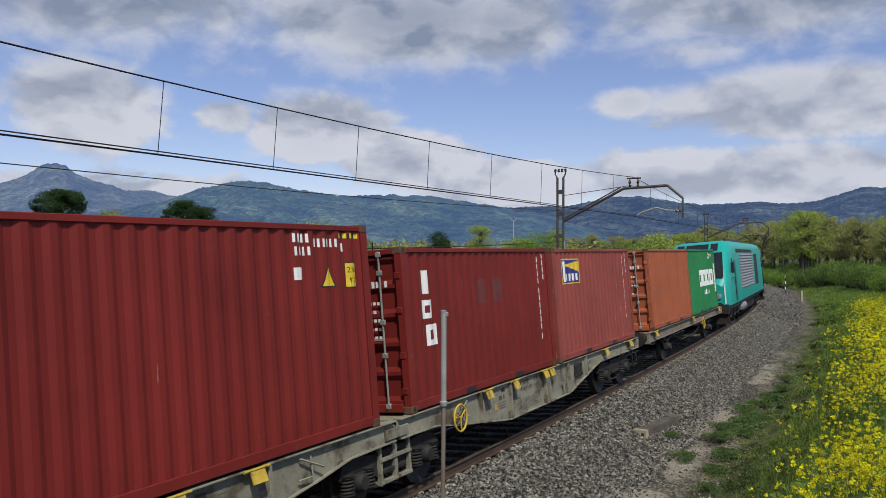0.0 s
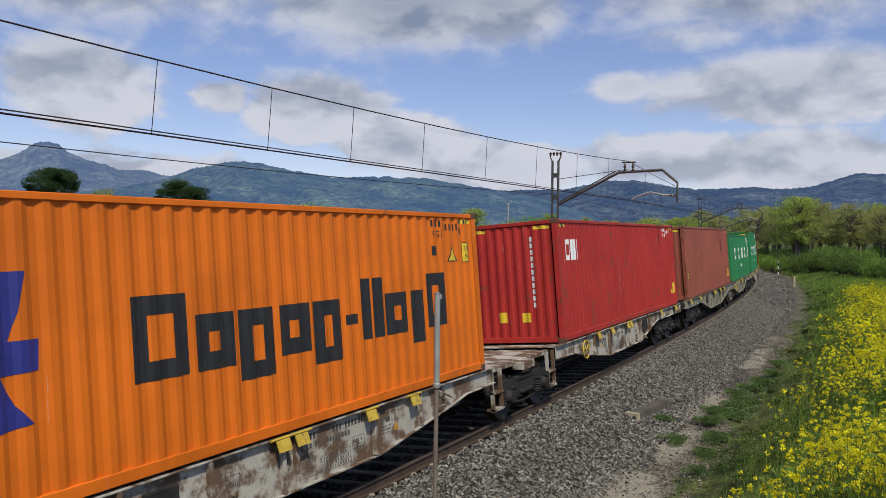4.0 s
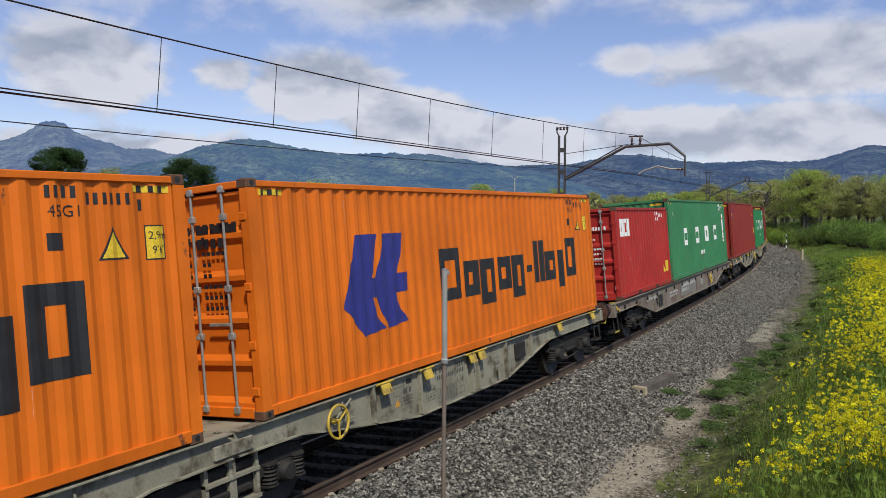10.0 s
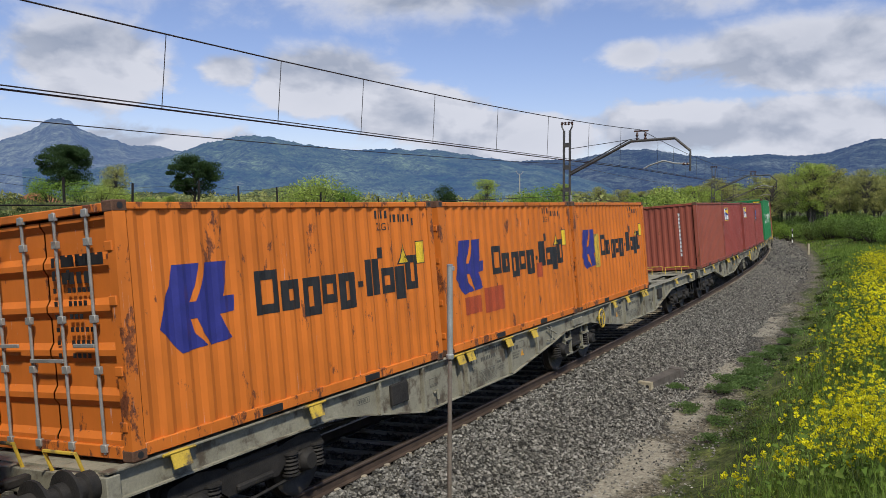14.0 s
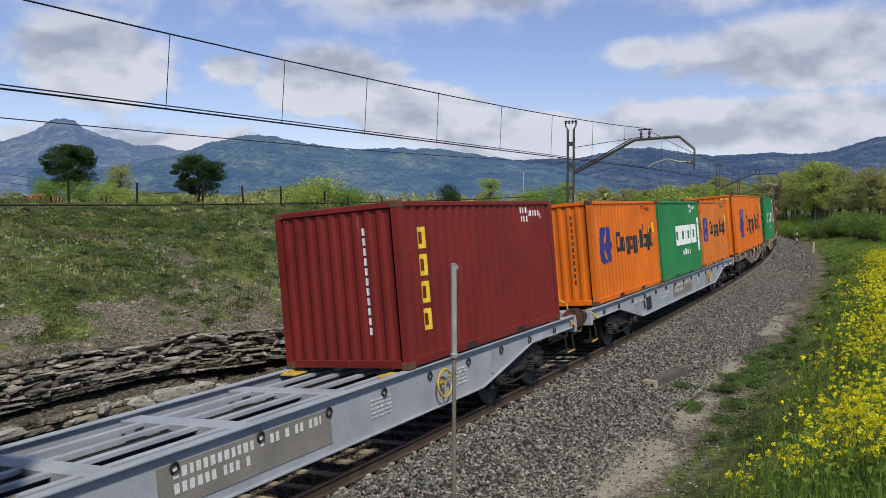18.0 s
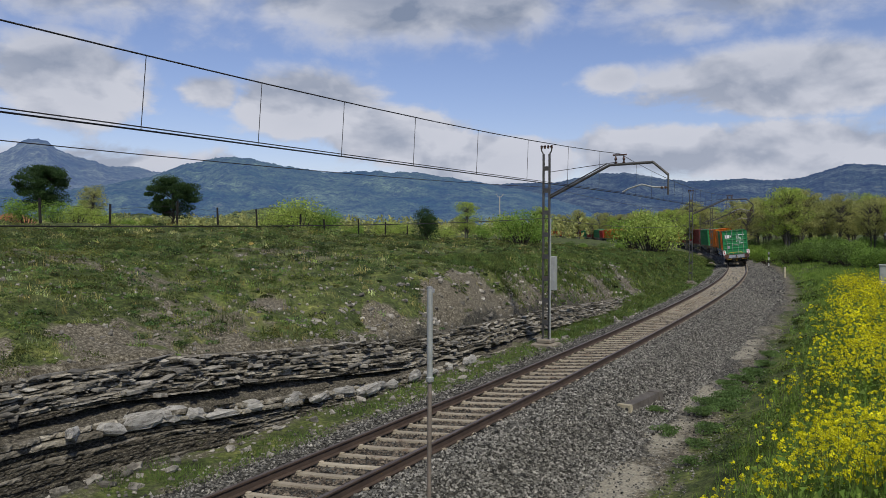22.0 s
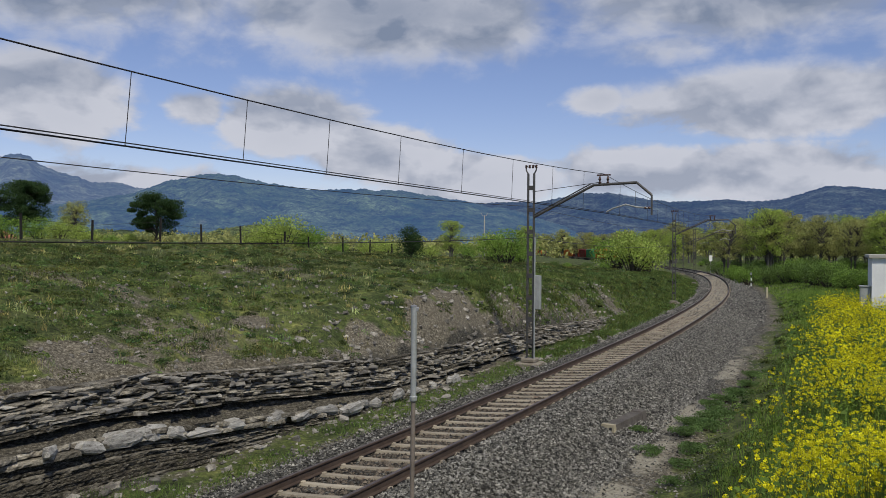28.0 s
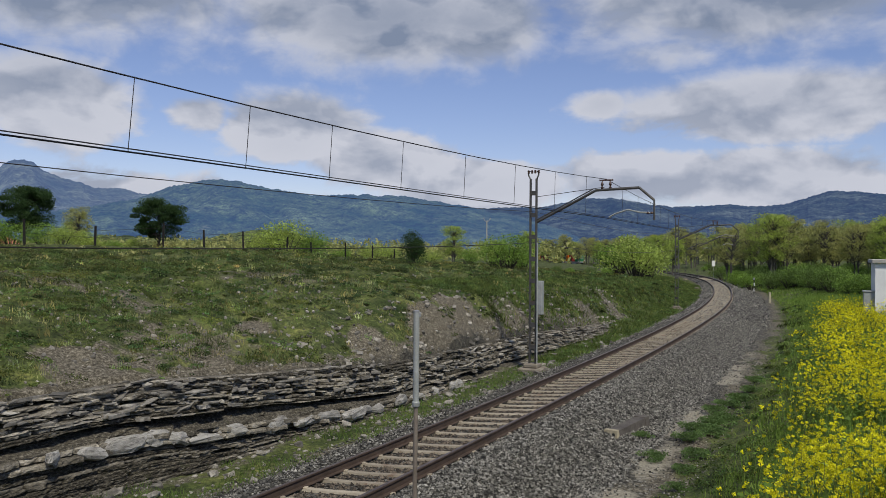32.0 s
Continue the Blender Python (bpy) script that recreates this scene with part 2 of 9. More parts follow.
def painted_steel(name, rust=0.66, fade=0.16, rough=0.55):
    """Container paint in the object's own colour, chalked and streaked, with rust where it is chipped."""
    m, nt, p, N, K = nodes_of(name)
    vec = N("ShaderNodeTexCoord").outputs["Object"]
    oi = N("ShaderNodeObjectInfo")
    sc = N("ShaderNodeMath")
    sc.operation = "MULTIPLY"
    K(oi.outputs["Random"], sc.inputs[0])
    sc.inputs[1].default_value = 91.0
    add = N("ShaderNodeVectorMath")
    add.operation = "ADD"
    K(vec, add.inputs[0])
    K(sc.outputs[0], add.inputs[1])
    v = add.outputs[0]
    big = noise_out(nt, v, 0.7, 5, 0.6)
    col = mix_out(nt, 1.0, oi.outputs["Color"], ramp_out(nt, big, [(0.3, (1 - fade,) * 3), (0.7, (1 + fade,) * 3)]), "MULTIPLY")
    streak = noise_out(nt, v, 5.0, 5, 0.65, (1, 2.2, 0.10))
    col = mix_out(nt, 0.55, col, ramp_out(nt, streak, [(0.3, (0.86,) * 3), (0.55, (1.0,) * 3), (0.75, (1.10, 1.09, 1.08))]), "MULTIPLY")
    worn = N("ShaderNodeMath")
    worn.operation = "MULTIPLY_ADD"
    K(oi.outputs["Alpha"], worn.inputs[0])
    worn.inputs[1].default_value = 0.11
    K(noise_out(nt, v, 3.4, 7, 0.72, (1, 1, 0.5)), worn.inputs[2])
    scuff = band_out(nt, worn.outputs[0], rust + 0.04, rust + 0.09)
    col = mix_out(nt, scuff, col, ramp_out(nt, noise_out(nt, v, 30, 3), [(0.3, (0.10, 0.030, 0.014)), (0.7, (0.24, 0.085, 0.038))]))
    scr = N("ShaderNodeMath")
    scr.operation = "MULTIPLY_ADD"
    K(oi.outputs["Alpha"], scr.inputs[0])
    scr.inputs[1].default_value = 0.06
    K(noise_out(nt, v, 9.0, 6, 0.7, (1, 3, 0.12)), scr.inputs[2])
    pale = band_out(nt, scr.outputs[0], 0.695, 0.74)
    col = mix_out(nt, mix_val(nt, pale, 0.5), col, (0.55, 0.44, 0.40))
    K(col, p.inputs["Base Color"])
    p.inputs["Roughness"].default_value = rough
    p.inputs["Specular IOR Level"].default_value = 0.22
    bp = N("ShaderNodeBump")
    bp.inputs["Strength"].default_value, bp.inputs["Distance"].default_value = 0.12, 0.02
    K(noise_out(nt, v, 6.0, 4), bp.inputs["Height"])
    K(bp.outputs[0], p.inputs["Normal"])
    return m


def mix_val(nt, fac, k):
    n = nt.nodes.new("ShaderNodeMath")
    n.operation = "MULTIPLY"
    nt.links.new(fac, n.inputs[0])
    n.inputs[1].default_value = k
    return n.outputs[0]


M_PAINT = painted_steel("container paint")
M_POST = painted_steel("worn container frame paint", rust=0.60, fade=0.22)
M_CAST = surface("corner casting steel", (0.10, 0.05, 0.03), (0.16, 0.085, 0.05), 6, 0.8, 0.3, 0.4, 60)
M_DARK = surface("dark bogie steel", (0.012, 0.011, 0.010), (0.035, 0.031, 0.027), 5, 0.75, 0.2, 0.4, 50, stain=(0.06, 0.045, 0.03))
M_TYRE = surface("wheel steel", (0.035, 0.03, 0.027), (0.07, 0.06, 0.052), 6, 0.55, 0.6, 0.2, 50)
M_WAGON = surface("grey-green wagon paint", (0.185, 0.175, 0.128), (0.30, 0.285, 0.215), 1.4, 0.7, 0.0, 0.15, 40, 0.18, stain=(0.085, 0.066, 0.045), stain_at=(0.49, 0.66), stain_scale=2.6)
M_WAGON_OLD = surface("brown weathered wagon paint", (0.15, 0.125, 0.095), (0.24, 0.205, 0.16), 1.6, 0.8, 0.0, 0.25, 40, 0.2, stain=(0.12, 0.06, 0.035), stain_at=(0.5, 0.68))
M_WAGON_WHITE = surface("dirty white wagon paint", (0.36, 0.335, 0.28), (0.50, 0.475, 0.41), 1.2, 0.7, 0.0, 0.15, 40, 0.2, stain=(0.13, 0.078, 0.045), stain_at=(0.43, 0.56))
M_WAGON_GREY = surface("grey-blue wagon paint", (0.25, 0.27, 0.30), (0.36, 0.385, 0.42), 1.3, 0.6, 0.0, 0.1, 40, 0.12, stain=(0.18, 0.17, 0.15), stain_at=(0.6, 0.75))
M_YELLOW = surface("yellow safety paint", (0.42, 0.28, 0.03), (0.62, 0.43, 0.05), 6, 0.6, 0.0, 0.1, 50, 0.15, stain=(0.12, 0.09, 0.05), stain_at=(0.52, 0.66), stain_scale=5.0)
M_WHITE = surface("white lettering paint", (0.74, 0.74, 0.71), (0.84, 0.84, 0.82), 5, 0.6, 0.0, 0.0, 50, 0.06)
M_BLACK = surface("black lettering paint", (0.010, 0.010, 0.011), (0.022, 0.022, 0.022), 5, 0.55, 0.0, 0.0, 50, 0.1)
M_BLUE = surface("dark blue logo paint", (0.018, 0.022, 0.16), (0.03, 0.034, 0.23), 4, 0.5, 0.0, 0.0, 50, 0.08)
M_REDSIGN = surface("red sign paint", (0.45, 0.03, 0.02), (0.55, 0.05, 0.03), 4, 0.5, 0.0, 0.0, 50, 0.06)
M_LAMP = surface("grey tin", (0.3, 0.3, 0.3), (0.4, 0.4, 0.4), 6, 0.5, 0.5)
M_RAIL = surface("rusty rail side", (0.046, 0.030, 0.021), (0.088, 0.059, 0.042), 3, 0.85, 0.2, 0.3, 60)
M_RAILTOP = surface("dull brown rail head", (0.100, 0.072, 0.054), (0.165, 0.125, 0.098), 3, 0.45, 0.5, 0.05, 30, 0.08)
M_SLEEPER = surface("weathered concrete sleeper", (0.25, 0.212, 0.153), (0.39, 0.338, 0.252), 2.5, 0.9, 0.0, 0.4, 30, 0.15, stain=(0.17, 0.10, 0.06), stain_at=(0.58, 0.72), per_object=0.12)
M_MAST = surface("galvanised mast steel", (0.065, 0.062, 0.058), (0.12, 0.115, 0.105), 3, 0.6, 0.5, 0.15, 40, 0.15, stain=(0.13, 0.08, 0.05), stain_at=(0.60, 0.75))
M_WIRE = surface("dark copper wire", (0.02, 0.018, 0.018), (0.035, 0.03, 0.028), 3, 0.6, 0.4, 0.0)
M_CONCRETE = surface("old concrete", (0.33, 0.31, 0.27), (0.46, 0.44, 0.39), 3, 0.9, 0.0, 0.4, 35, 0.15, stain=(0.16, 0.14, 0.11))
M_FOOTING = surface("brown-stained concrete", (0.16, 0.135, 0.10), (0.28, 0.245, 0.19), 3, 0.9, 0.0, 0.4, 35, 0.2, stain=(0.08, 0.06, 0.04))
M_INSUL = surface("brown glazed insulator", (0.05, 0.025, 0.018), (0.08, 0.04, 0.028), 6, 0.25)
M_POST_GREY = surface("grey galvanised tube", (0.30, 0.31, 0.29), (0.40, 0.41, 0.38), 5, 0.6, 0.3, 0.1, 60, 0.12, stain=(0.17, 0.13, 0.09))
M_WALL = surface("white rendered wall", (0.70, 0.70, 0.68), (0.80, 0.80, 0.78), 1.2, 0.9, 0.0, 0.2, 25, 0.06, stain=(0.5, 0.49, 0.46))
M_WOOD = surface("weathered fence wood", (0.006, 0.005, 0.005), (0.020, 0.017, 0.014), 6, 1.0, 0.0, 0.5, 40, 0.3, (1, 1, 0.2))
M_TEAL = painted_steel("locomotive paint", rust=0.80, fade=0.05, rough=0.35)
M_GLASS = surface("dark cab window", (0.012, 0.014, 0.016), (0.02, 0.022, 0.025), 2, 0.08, 0.0, 0.0)

# ---- mesh builders


class Geo:
    """Collects vertices and faces of one part."""

    def __init__(self):
        self.v, self.f = [], []

    def add(self, verts, faces):
        o = len(self.v)
        self.v.extend(tuple(p) for p in verts)
        self.f.extend(tuple(i + o for i in q) for q in faces)
        return self

    def box(self, x0, x1, y0, y1, z0, z1, b=0.0):
        if b <= 0:
            return self.add([(x, y, z) for z in (z0, z1) for y in (y0, y1) for x in (x0, x1)],
                            [(0, 2, 3, 1), (4, 5, 7, 6), (0, 1, 5, 4), (2, 6, 7, 3), (0, 4, 6, 2), (1, 3, 7, 5)])
        v, idx = [], {}
        lo, hi = (x0, y0, z0), (x1, y1, z1)
        for sx in (0, 1):
            for sy in (0, 1):
                for sz in (0, 1):
                    sg = (sx, sy, sz)
                    for ax in range(3):
                        p = [(hi[i] if sg[i] else lo[i]) if i == ax else ((hi[i] - b) if sg[i] else (lo[i] + b)) for i in range(3)]
                        idx[(sg, ax)] = len(v)
                        v.append(p)
        f = []
        for ax in range(3):
            o1, o2 = (ax + 1) % 3, (ax + 2) % 3
            for s in (0, 1):
                q = []
                for a, c in ((0, 0), (1, 0), (1, 1), (0, 1)):
                    sg = [0, 0, 0]
                    sg[ax], sg[o1], sg[o2] = s, a, c
                    q.append(idx[(tuple(sg), ax)])
                f.append(q if s else q[::-1])
        for ax in range(3):
            o1, o2 = (ax + 1) % 3, (ax + 2) % 3
            for a in (0, 1):
                for c in (0, 1):
                    g0, g1 = [0, 0, 0], [0, 0, 0]
                    g0[o1] = g1[o1] = a
                    g0[o2] = g1[o2] = c
                    g1[ax] = 1
                    q = [idx[(tuple(g0), o1)], idx[(tuple(g1), o1)], idx[(tuple(g1), o2)], idx[(tuple(g0), o2)]]
                    f.append(q if a != c else q[::-1])
        for sx in (0, 1):
            for sy in (0, 1):
                for sz in (0, 1):
                    q = [idx[((sx, sy, sz), k)] for k in range(3)]
                    f.append(q if (sx + sy + sz) % 2 else q[::-1])
        return self.add(v, f)

    def prism(self, poly, axis, a, b):
        """Extrude a polygon along an axis (0 x, 1 y, 2 z) from a to b."""
        def at(p, t):
            q = list(p)
            q.insert(axis, t)
            return q
        n = len(poly)
        v = [at(p, a) for p in poly] + [at(p, b) for p in poly]
        f = [tuple(range(n))[::-1], tuple(range(n, 2 * n))] + [(i, (i + 1) % n, n + (i + 1) % n, n + i) for i in range(n)]
        return self.add(v, f)

    def tube(self, path, r, n=8, closed=False, r2=None):
        """A round bar along a path; r2 tapers it."""
        pts = [Vector(p) for p in path]
        m = len(pts)
        rings = []
        ref = None
        for i, p in enumerate(pts):
            a = pts[(i - 1) % m] if (i or closed) else p
            b = pts[(i + 1) % m] if (i < m - 1 or closed) else p
            d = (b - a).normalized()
            if ref is None:
                ref = Vector((0, 0, 1)) if abs(d.z) < 0.9 else Vector((1, 0, 0))
            u = d.cross(ref).normalized()
            w = u.cross(d).normalized()
            ref = w
            rr = r if r2 is None else r + (r2 - r) * i / (m - 1)
            rings.append([p + (u * math.cos(t) + w * math.sin(t)) * rr for t in [2 * math.pi * k / n for k in range(n)]])
        v = [q for ring in rings for q in ring]
        f = []
        for i in range(m if closed else m - 1):
            j = (i + 1) % m
            f += [(i * n + k, i * n + (k + 1) % n, j * n + (k + 1) % n, j * n + k) for k in range(n)]
        if not closed:
            f += [tuple(range(n))[::-1], tuple((m - 1) * n + k for k in range(n))]
        return self.add(v, f)

    def lathe(self, prof, axis=2, n=16, at=(0, 0, 0)):
        """Turn a profile of (radius, height) about an axis through at."""
        v = []
        for r, h in prof:
            for k in range(n):
                t = 2 * math.pi * k / n
                p = [r * math.cos(t), r * math.sin(t)]
                p.insert(axis, h)
                v.append((p[0] + at[0], p[1] + at[1], p[2] + at[2]))
        m = len(prof)
        f = [(i * n + k, i * n + (k + 1) % n, (i + 1) * n + (k + 1) % n, (i + 1) * n + k) for i in range(m - 1) for k in range(n)]
        if prof[0][0] > 1e-6:
            f.append(tuple(range(n))[::-1])
        if prof[-1][0] > 1e-6:
            f.append(tuple((m - 1) * n + k for k in range(n)))
        return self.add(v, f)

    def mesh(self, name, mat, smooth=False):
        me = bpy.data.meshes.new(name)
        me.from_pydata(self.v, [], self.f)
        if smooth:
            me.polygons.foreach_set("use_smooth", [True] * len(me.polygons))
            me.set_sharp_from_angle(angle=radians(40))
        if mat:
            me.materials.append(mat)
        me.update()
        return me


def part(name, geo, mat, parent=None, label="", smooth=False, at=None):
    """One mesh object under a thing or under a part."""
    me = geo if isinstance(geo, bpy.types.Mesh) else geo.mesh(name, mat, smooth)
    ob = new(name, me)
    ob.parent = parent
    if at is not None:
        ob.matrix_basis = at
    if label:
        tagged(ob, label)
    return ob


def big_mesh(name, verts, faces, mat, smooth=True):
    """A mesh from numpy arrays of triangles or quads."""
    me = bpy.data.meshes.new(name)
    verts, faces = np.asarray(verts, np.float32), np.asarray(faces, np.int32)
    k = faces.shape[1]
    me.vertices.add(len(verts))
    me.vertices.foreach_set("co", verts.ravel())
    me.loops.add(faces.size)
    me.loops.foreach_set("vertex_index", faces.ravel())
    me.polygons.add(len(faces))
    me.polygons.foreach_set("loop_start", np.arange(0, faces.size, k, dtype=np.int32))
    me.polygons.foreach_set("use_smooth", np.full(len(faces), smooth))
    me.update(calc_edges=True)
    me.validate()
    if mat:
        me.materials.append(mat)
    return me


def empty(name, m=None):
    ob = new(name)
    ob.empty_display_size = 0.3
    if m is not None:
        ob.matrix_basis = m
    return ob

# ---- ground: one sheet from the track to the horizon


def lattice(ix, iy, seed):
    h = np.sin(ix * 127.1 + iy * 311.7 + seed * 74.7) * 43758.5453
    return h - np.floor(h)


def soft_noise(x, y, seed=0.0):
    """Smooth value noise in 0..1 over arrays."""
    ix, iy = np.floor(x), np.floor(y)
    fx, fy = x - ix, y - iy
    fx, fy = fx * fx * (3 - 2 * fx), fy * fy * (3 - 2 * fy)
    a, b = lattice(ix, iy, seed), lattice(ix + 1, iy, seed)
    c, d = lattice(ix, iy + 1, seed), lattice(ix + 1, iy + 1, seed)
    return (a * (1 - fx) + b * fx) * (1 - fy) + (c * (1 - fx) + d * fx) * fy


def rough_noise(x, y, seed=0.0, octaves=4):
    t, k, n = 0.0, 1.0, 0.0
    for i in range(octaves):
        t = t + soft_noise(x * 2 ** i, y * 2 ** i, seed + i * 9.1) * k
        n += k
        k *= 0.5
    return t / n


def ledge_top(s):
    """Top of the limestone beds over the rails."""
    return np.interp(s, (-30, 0, 3.5, 6.5, 8.3, 11, 14.5, 20, 25, 30, 36, 44, 70), (1.3, 1.25, 1.28, 1.02, 0.93, 0.64, 0.52, 0.45, 0.38, 0.15, -0.05, -0.1, 0.0))


def lawn_foot(s):
    return np.interp(s, (-30, 1, 4.6, 8, 12, 16, 30, 40, 70), (1.6, 1.32, 1.08, 0.80, 0.58, 0.34, 0.28, 0.12, 0.1))


def bed_edge(s):
    """Foot of the rock face, metres right of the track's middle (negative: to its left)."""
    return np.interp(s, (-10, 2, 4, 6, 9, 14, 22, 30, 45), (-3.95, -3.85, -3.55, -3.55, -3.3, -3.25, -3.3, -3.1, -3.1)) + 0.5 * (rough_noise(s * 0.35, s * 0 + 3.3, 5) - 0.5)


# bare patches on the slope of the cutting: along the line, to its right, radius
BARE = ((3.4, -6.0, 1.05), (0.6, -6.2, 0.8), (6.4, -5.3, 0.5), (12.5, -5.0, 0.7), (16.5, -4.9, 1.2), (19.5, -5.0, 1.4), (23.5, -5.1, 1.2), (34.0, -4.8, 0.9), (40.0, -4.7, 1.0), (10.0, -7.4, 0.5), (-3.0, -7.0, 1.0))


def bare_at(s, l):
    """How bare the slope is, 0 to 1."""
    b = np.zeros(np.shape(s))
    for c, k, r in BARE:
        q = ((s - c) / (r * 1.25)) ** 2 + ((l - k) / r) ** 2
        b = np.maximum(b, np.clip(1.15 - q + 2.0 * (rough_noise(s * 1.3, l * 1.3, 57) - 0.5), 0, 0.9))
    above = -(l - bed_edge(s)) - 1.1
    return np.maximum(b, np.interp(above, (-0.4, 0.0, 0.25, 0.55), (0, 0.85, 0.5, 0)) * np.interp(s, (26, 40), (1, 0)))


def height(x, y, fine=True):
    """Height of the ground over arrays of places."""
    s, l = to_line(x, y)
    rail = np.interp(s, LEVEL_AT, LEVEL)
    top = ledge_top(s)
    gain = np.interp(s, (-20, 30, 60, 100, 160), (1.0, 1.0, 0.72, 0.5, 0.3))
    d = bed_edge(s) - l                       # metres into the bank on the far side
    foot = -0.43
    rise = np.where(s < 34, np.interp(d, (0, 0.95, 1.15), (0, 0.03, 1.0)), np.clip(d / 1.15, 0, 1))
    up = np.clip(d - 1.15, 0, None)
    slope = gain * (0.27 * np.minimum(up, 8) + 0.115 * np.clip(up - 8, 0, 11) + 0.012 * np.clip(up - 19, 0, 200))
    shoulder = np.interp(s, (9, 16, 46, 62, 80, 120), (0, 1, 1, 0.7, 0.4, 0.15)) * np.interp(up, (0, 0.5, 1.3, 2.5, 6, 10, 14), (0, 0.55, 1.12, 1.2, 0.6, 0.15, 0))
    bank = foot + (top - foot) * rise + slope + shoulder - (top - lawn_foot(s)) * np.clip(up / 6, 0, 1)
    left = np.where(d > 0, bank, np.interp(l, (-3.3, -2.6, -2.2, -1.6, -1.05, -0.95), (-0.43, -0.46, -0.42, -0.2, -0.165, -0.27)))
    # near side: ballast shoulder, trodden path, grassy bank
    lift = np.interp(s, (-12, -3, 4, 14, 30, 60), (1.75, 1.55, 0.62, 0.55, 0.5, 0.35))
    right = np.interp(l, (0.95, 1.05, 1.7, 2.6, 3.1, 4.4), (-0.27, -0.155, -0.17, -0.47, -0.60, -0.58))
    r = np.clip(l - 4.4, 0, None)
    right = right + lift * (1 - np.exp(-(r / 2.2) ** 1.6)) * 1.9 + 0.02 * np.minimum(r, 60)
    z = np.where(l < -0.95, left, np.where(l > 0.95, right, -0.222))
    # the fields beyond fall back to a broad plain
    far = np.clip((np.abs(l) - 40) / 160, 0, 1)
    z = z * (1 - 0.55 * far)
    z = rail * np.clip(1 - np.abs(l) / 120, 0, 1) + z
    # cant of the ballast bed
    z = z + np.where(np.abs(l) < 1.3, l * CANT, np.where(np.abs(l) < 2.6, np.sign(l) * 1.3 * CANT * (2.6 - np.abs(l)) / 1.3, 0))
    if fine:
        w = np.clip((np.abs(l) - 2.4) / 2, 0, 1)
        z = z + w * (0.30 * (rough_noise(x * 0.5, y * 0.5, 1) - 0.5) + np.where(l < -4, 0.42, 0.16) * (rough_noise(x * 1.5, y * 1.5, 2) - 0.5))
        z = z + np.clip((np.abs(l) - 8) / 8, 0, 1) * 0.5 * (rough_noise(x * 0.13, y * 0.13, 4) - 0.5)
        z = z + 0.05 * (rough_noise(x * 7, y * 7, 3, 2) - 0.5) * (np.abs(l) > 1.5)
    return z


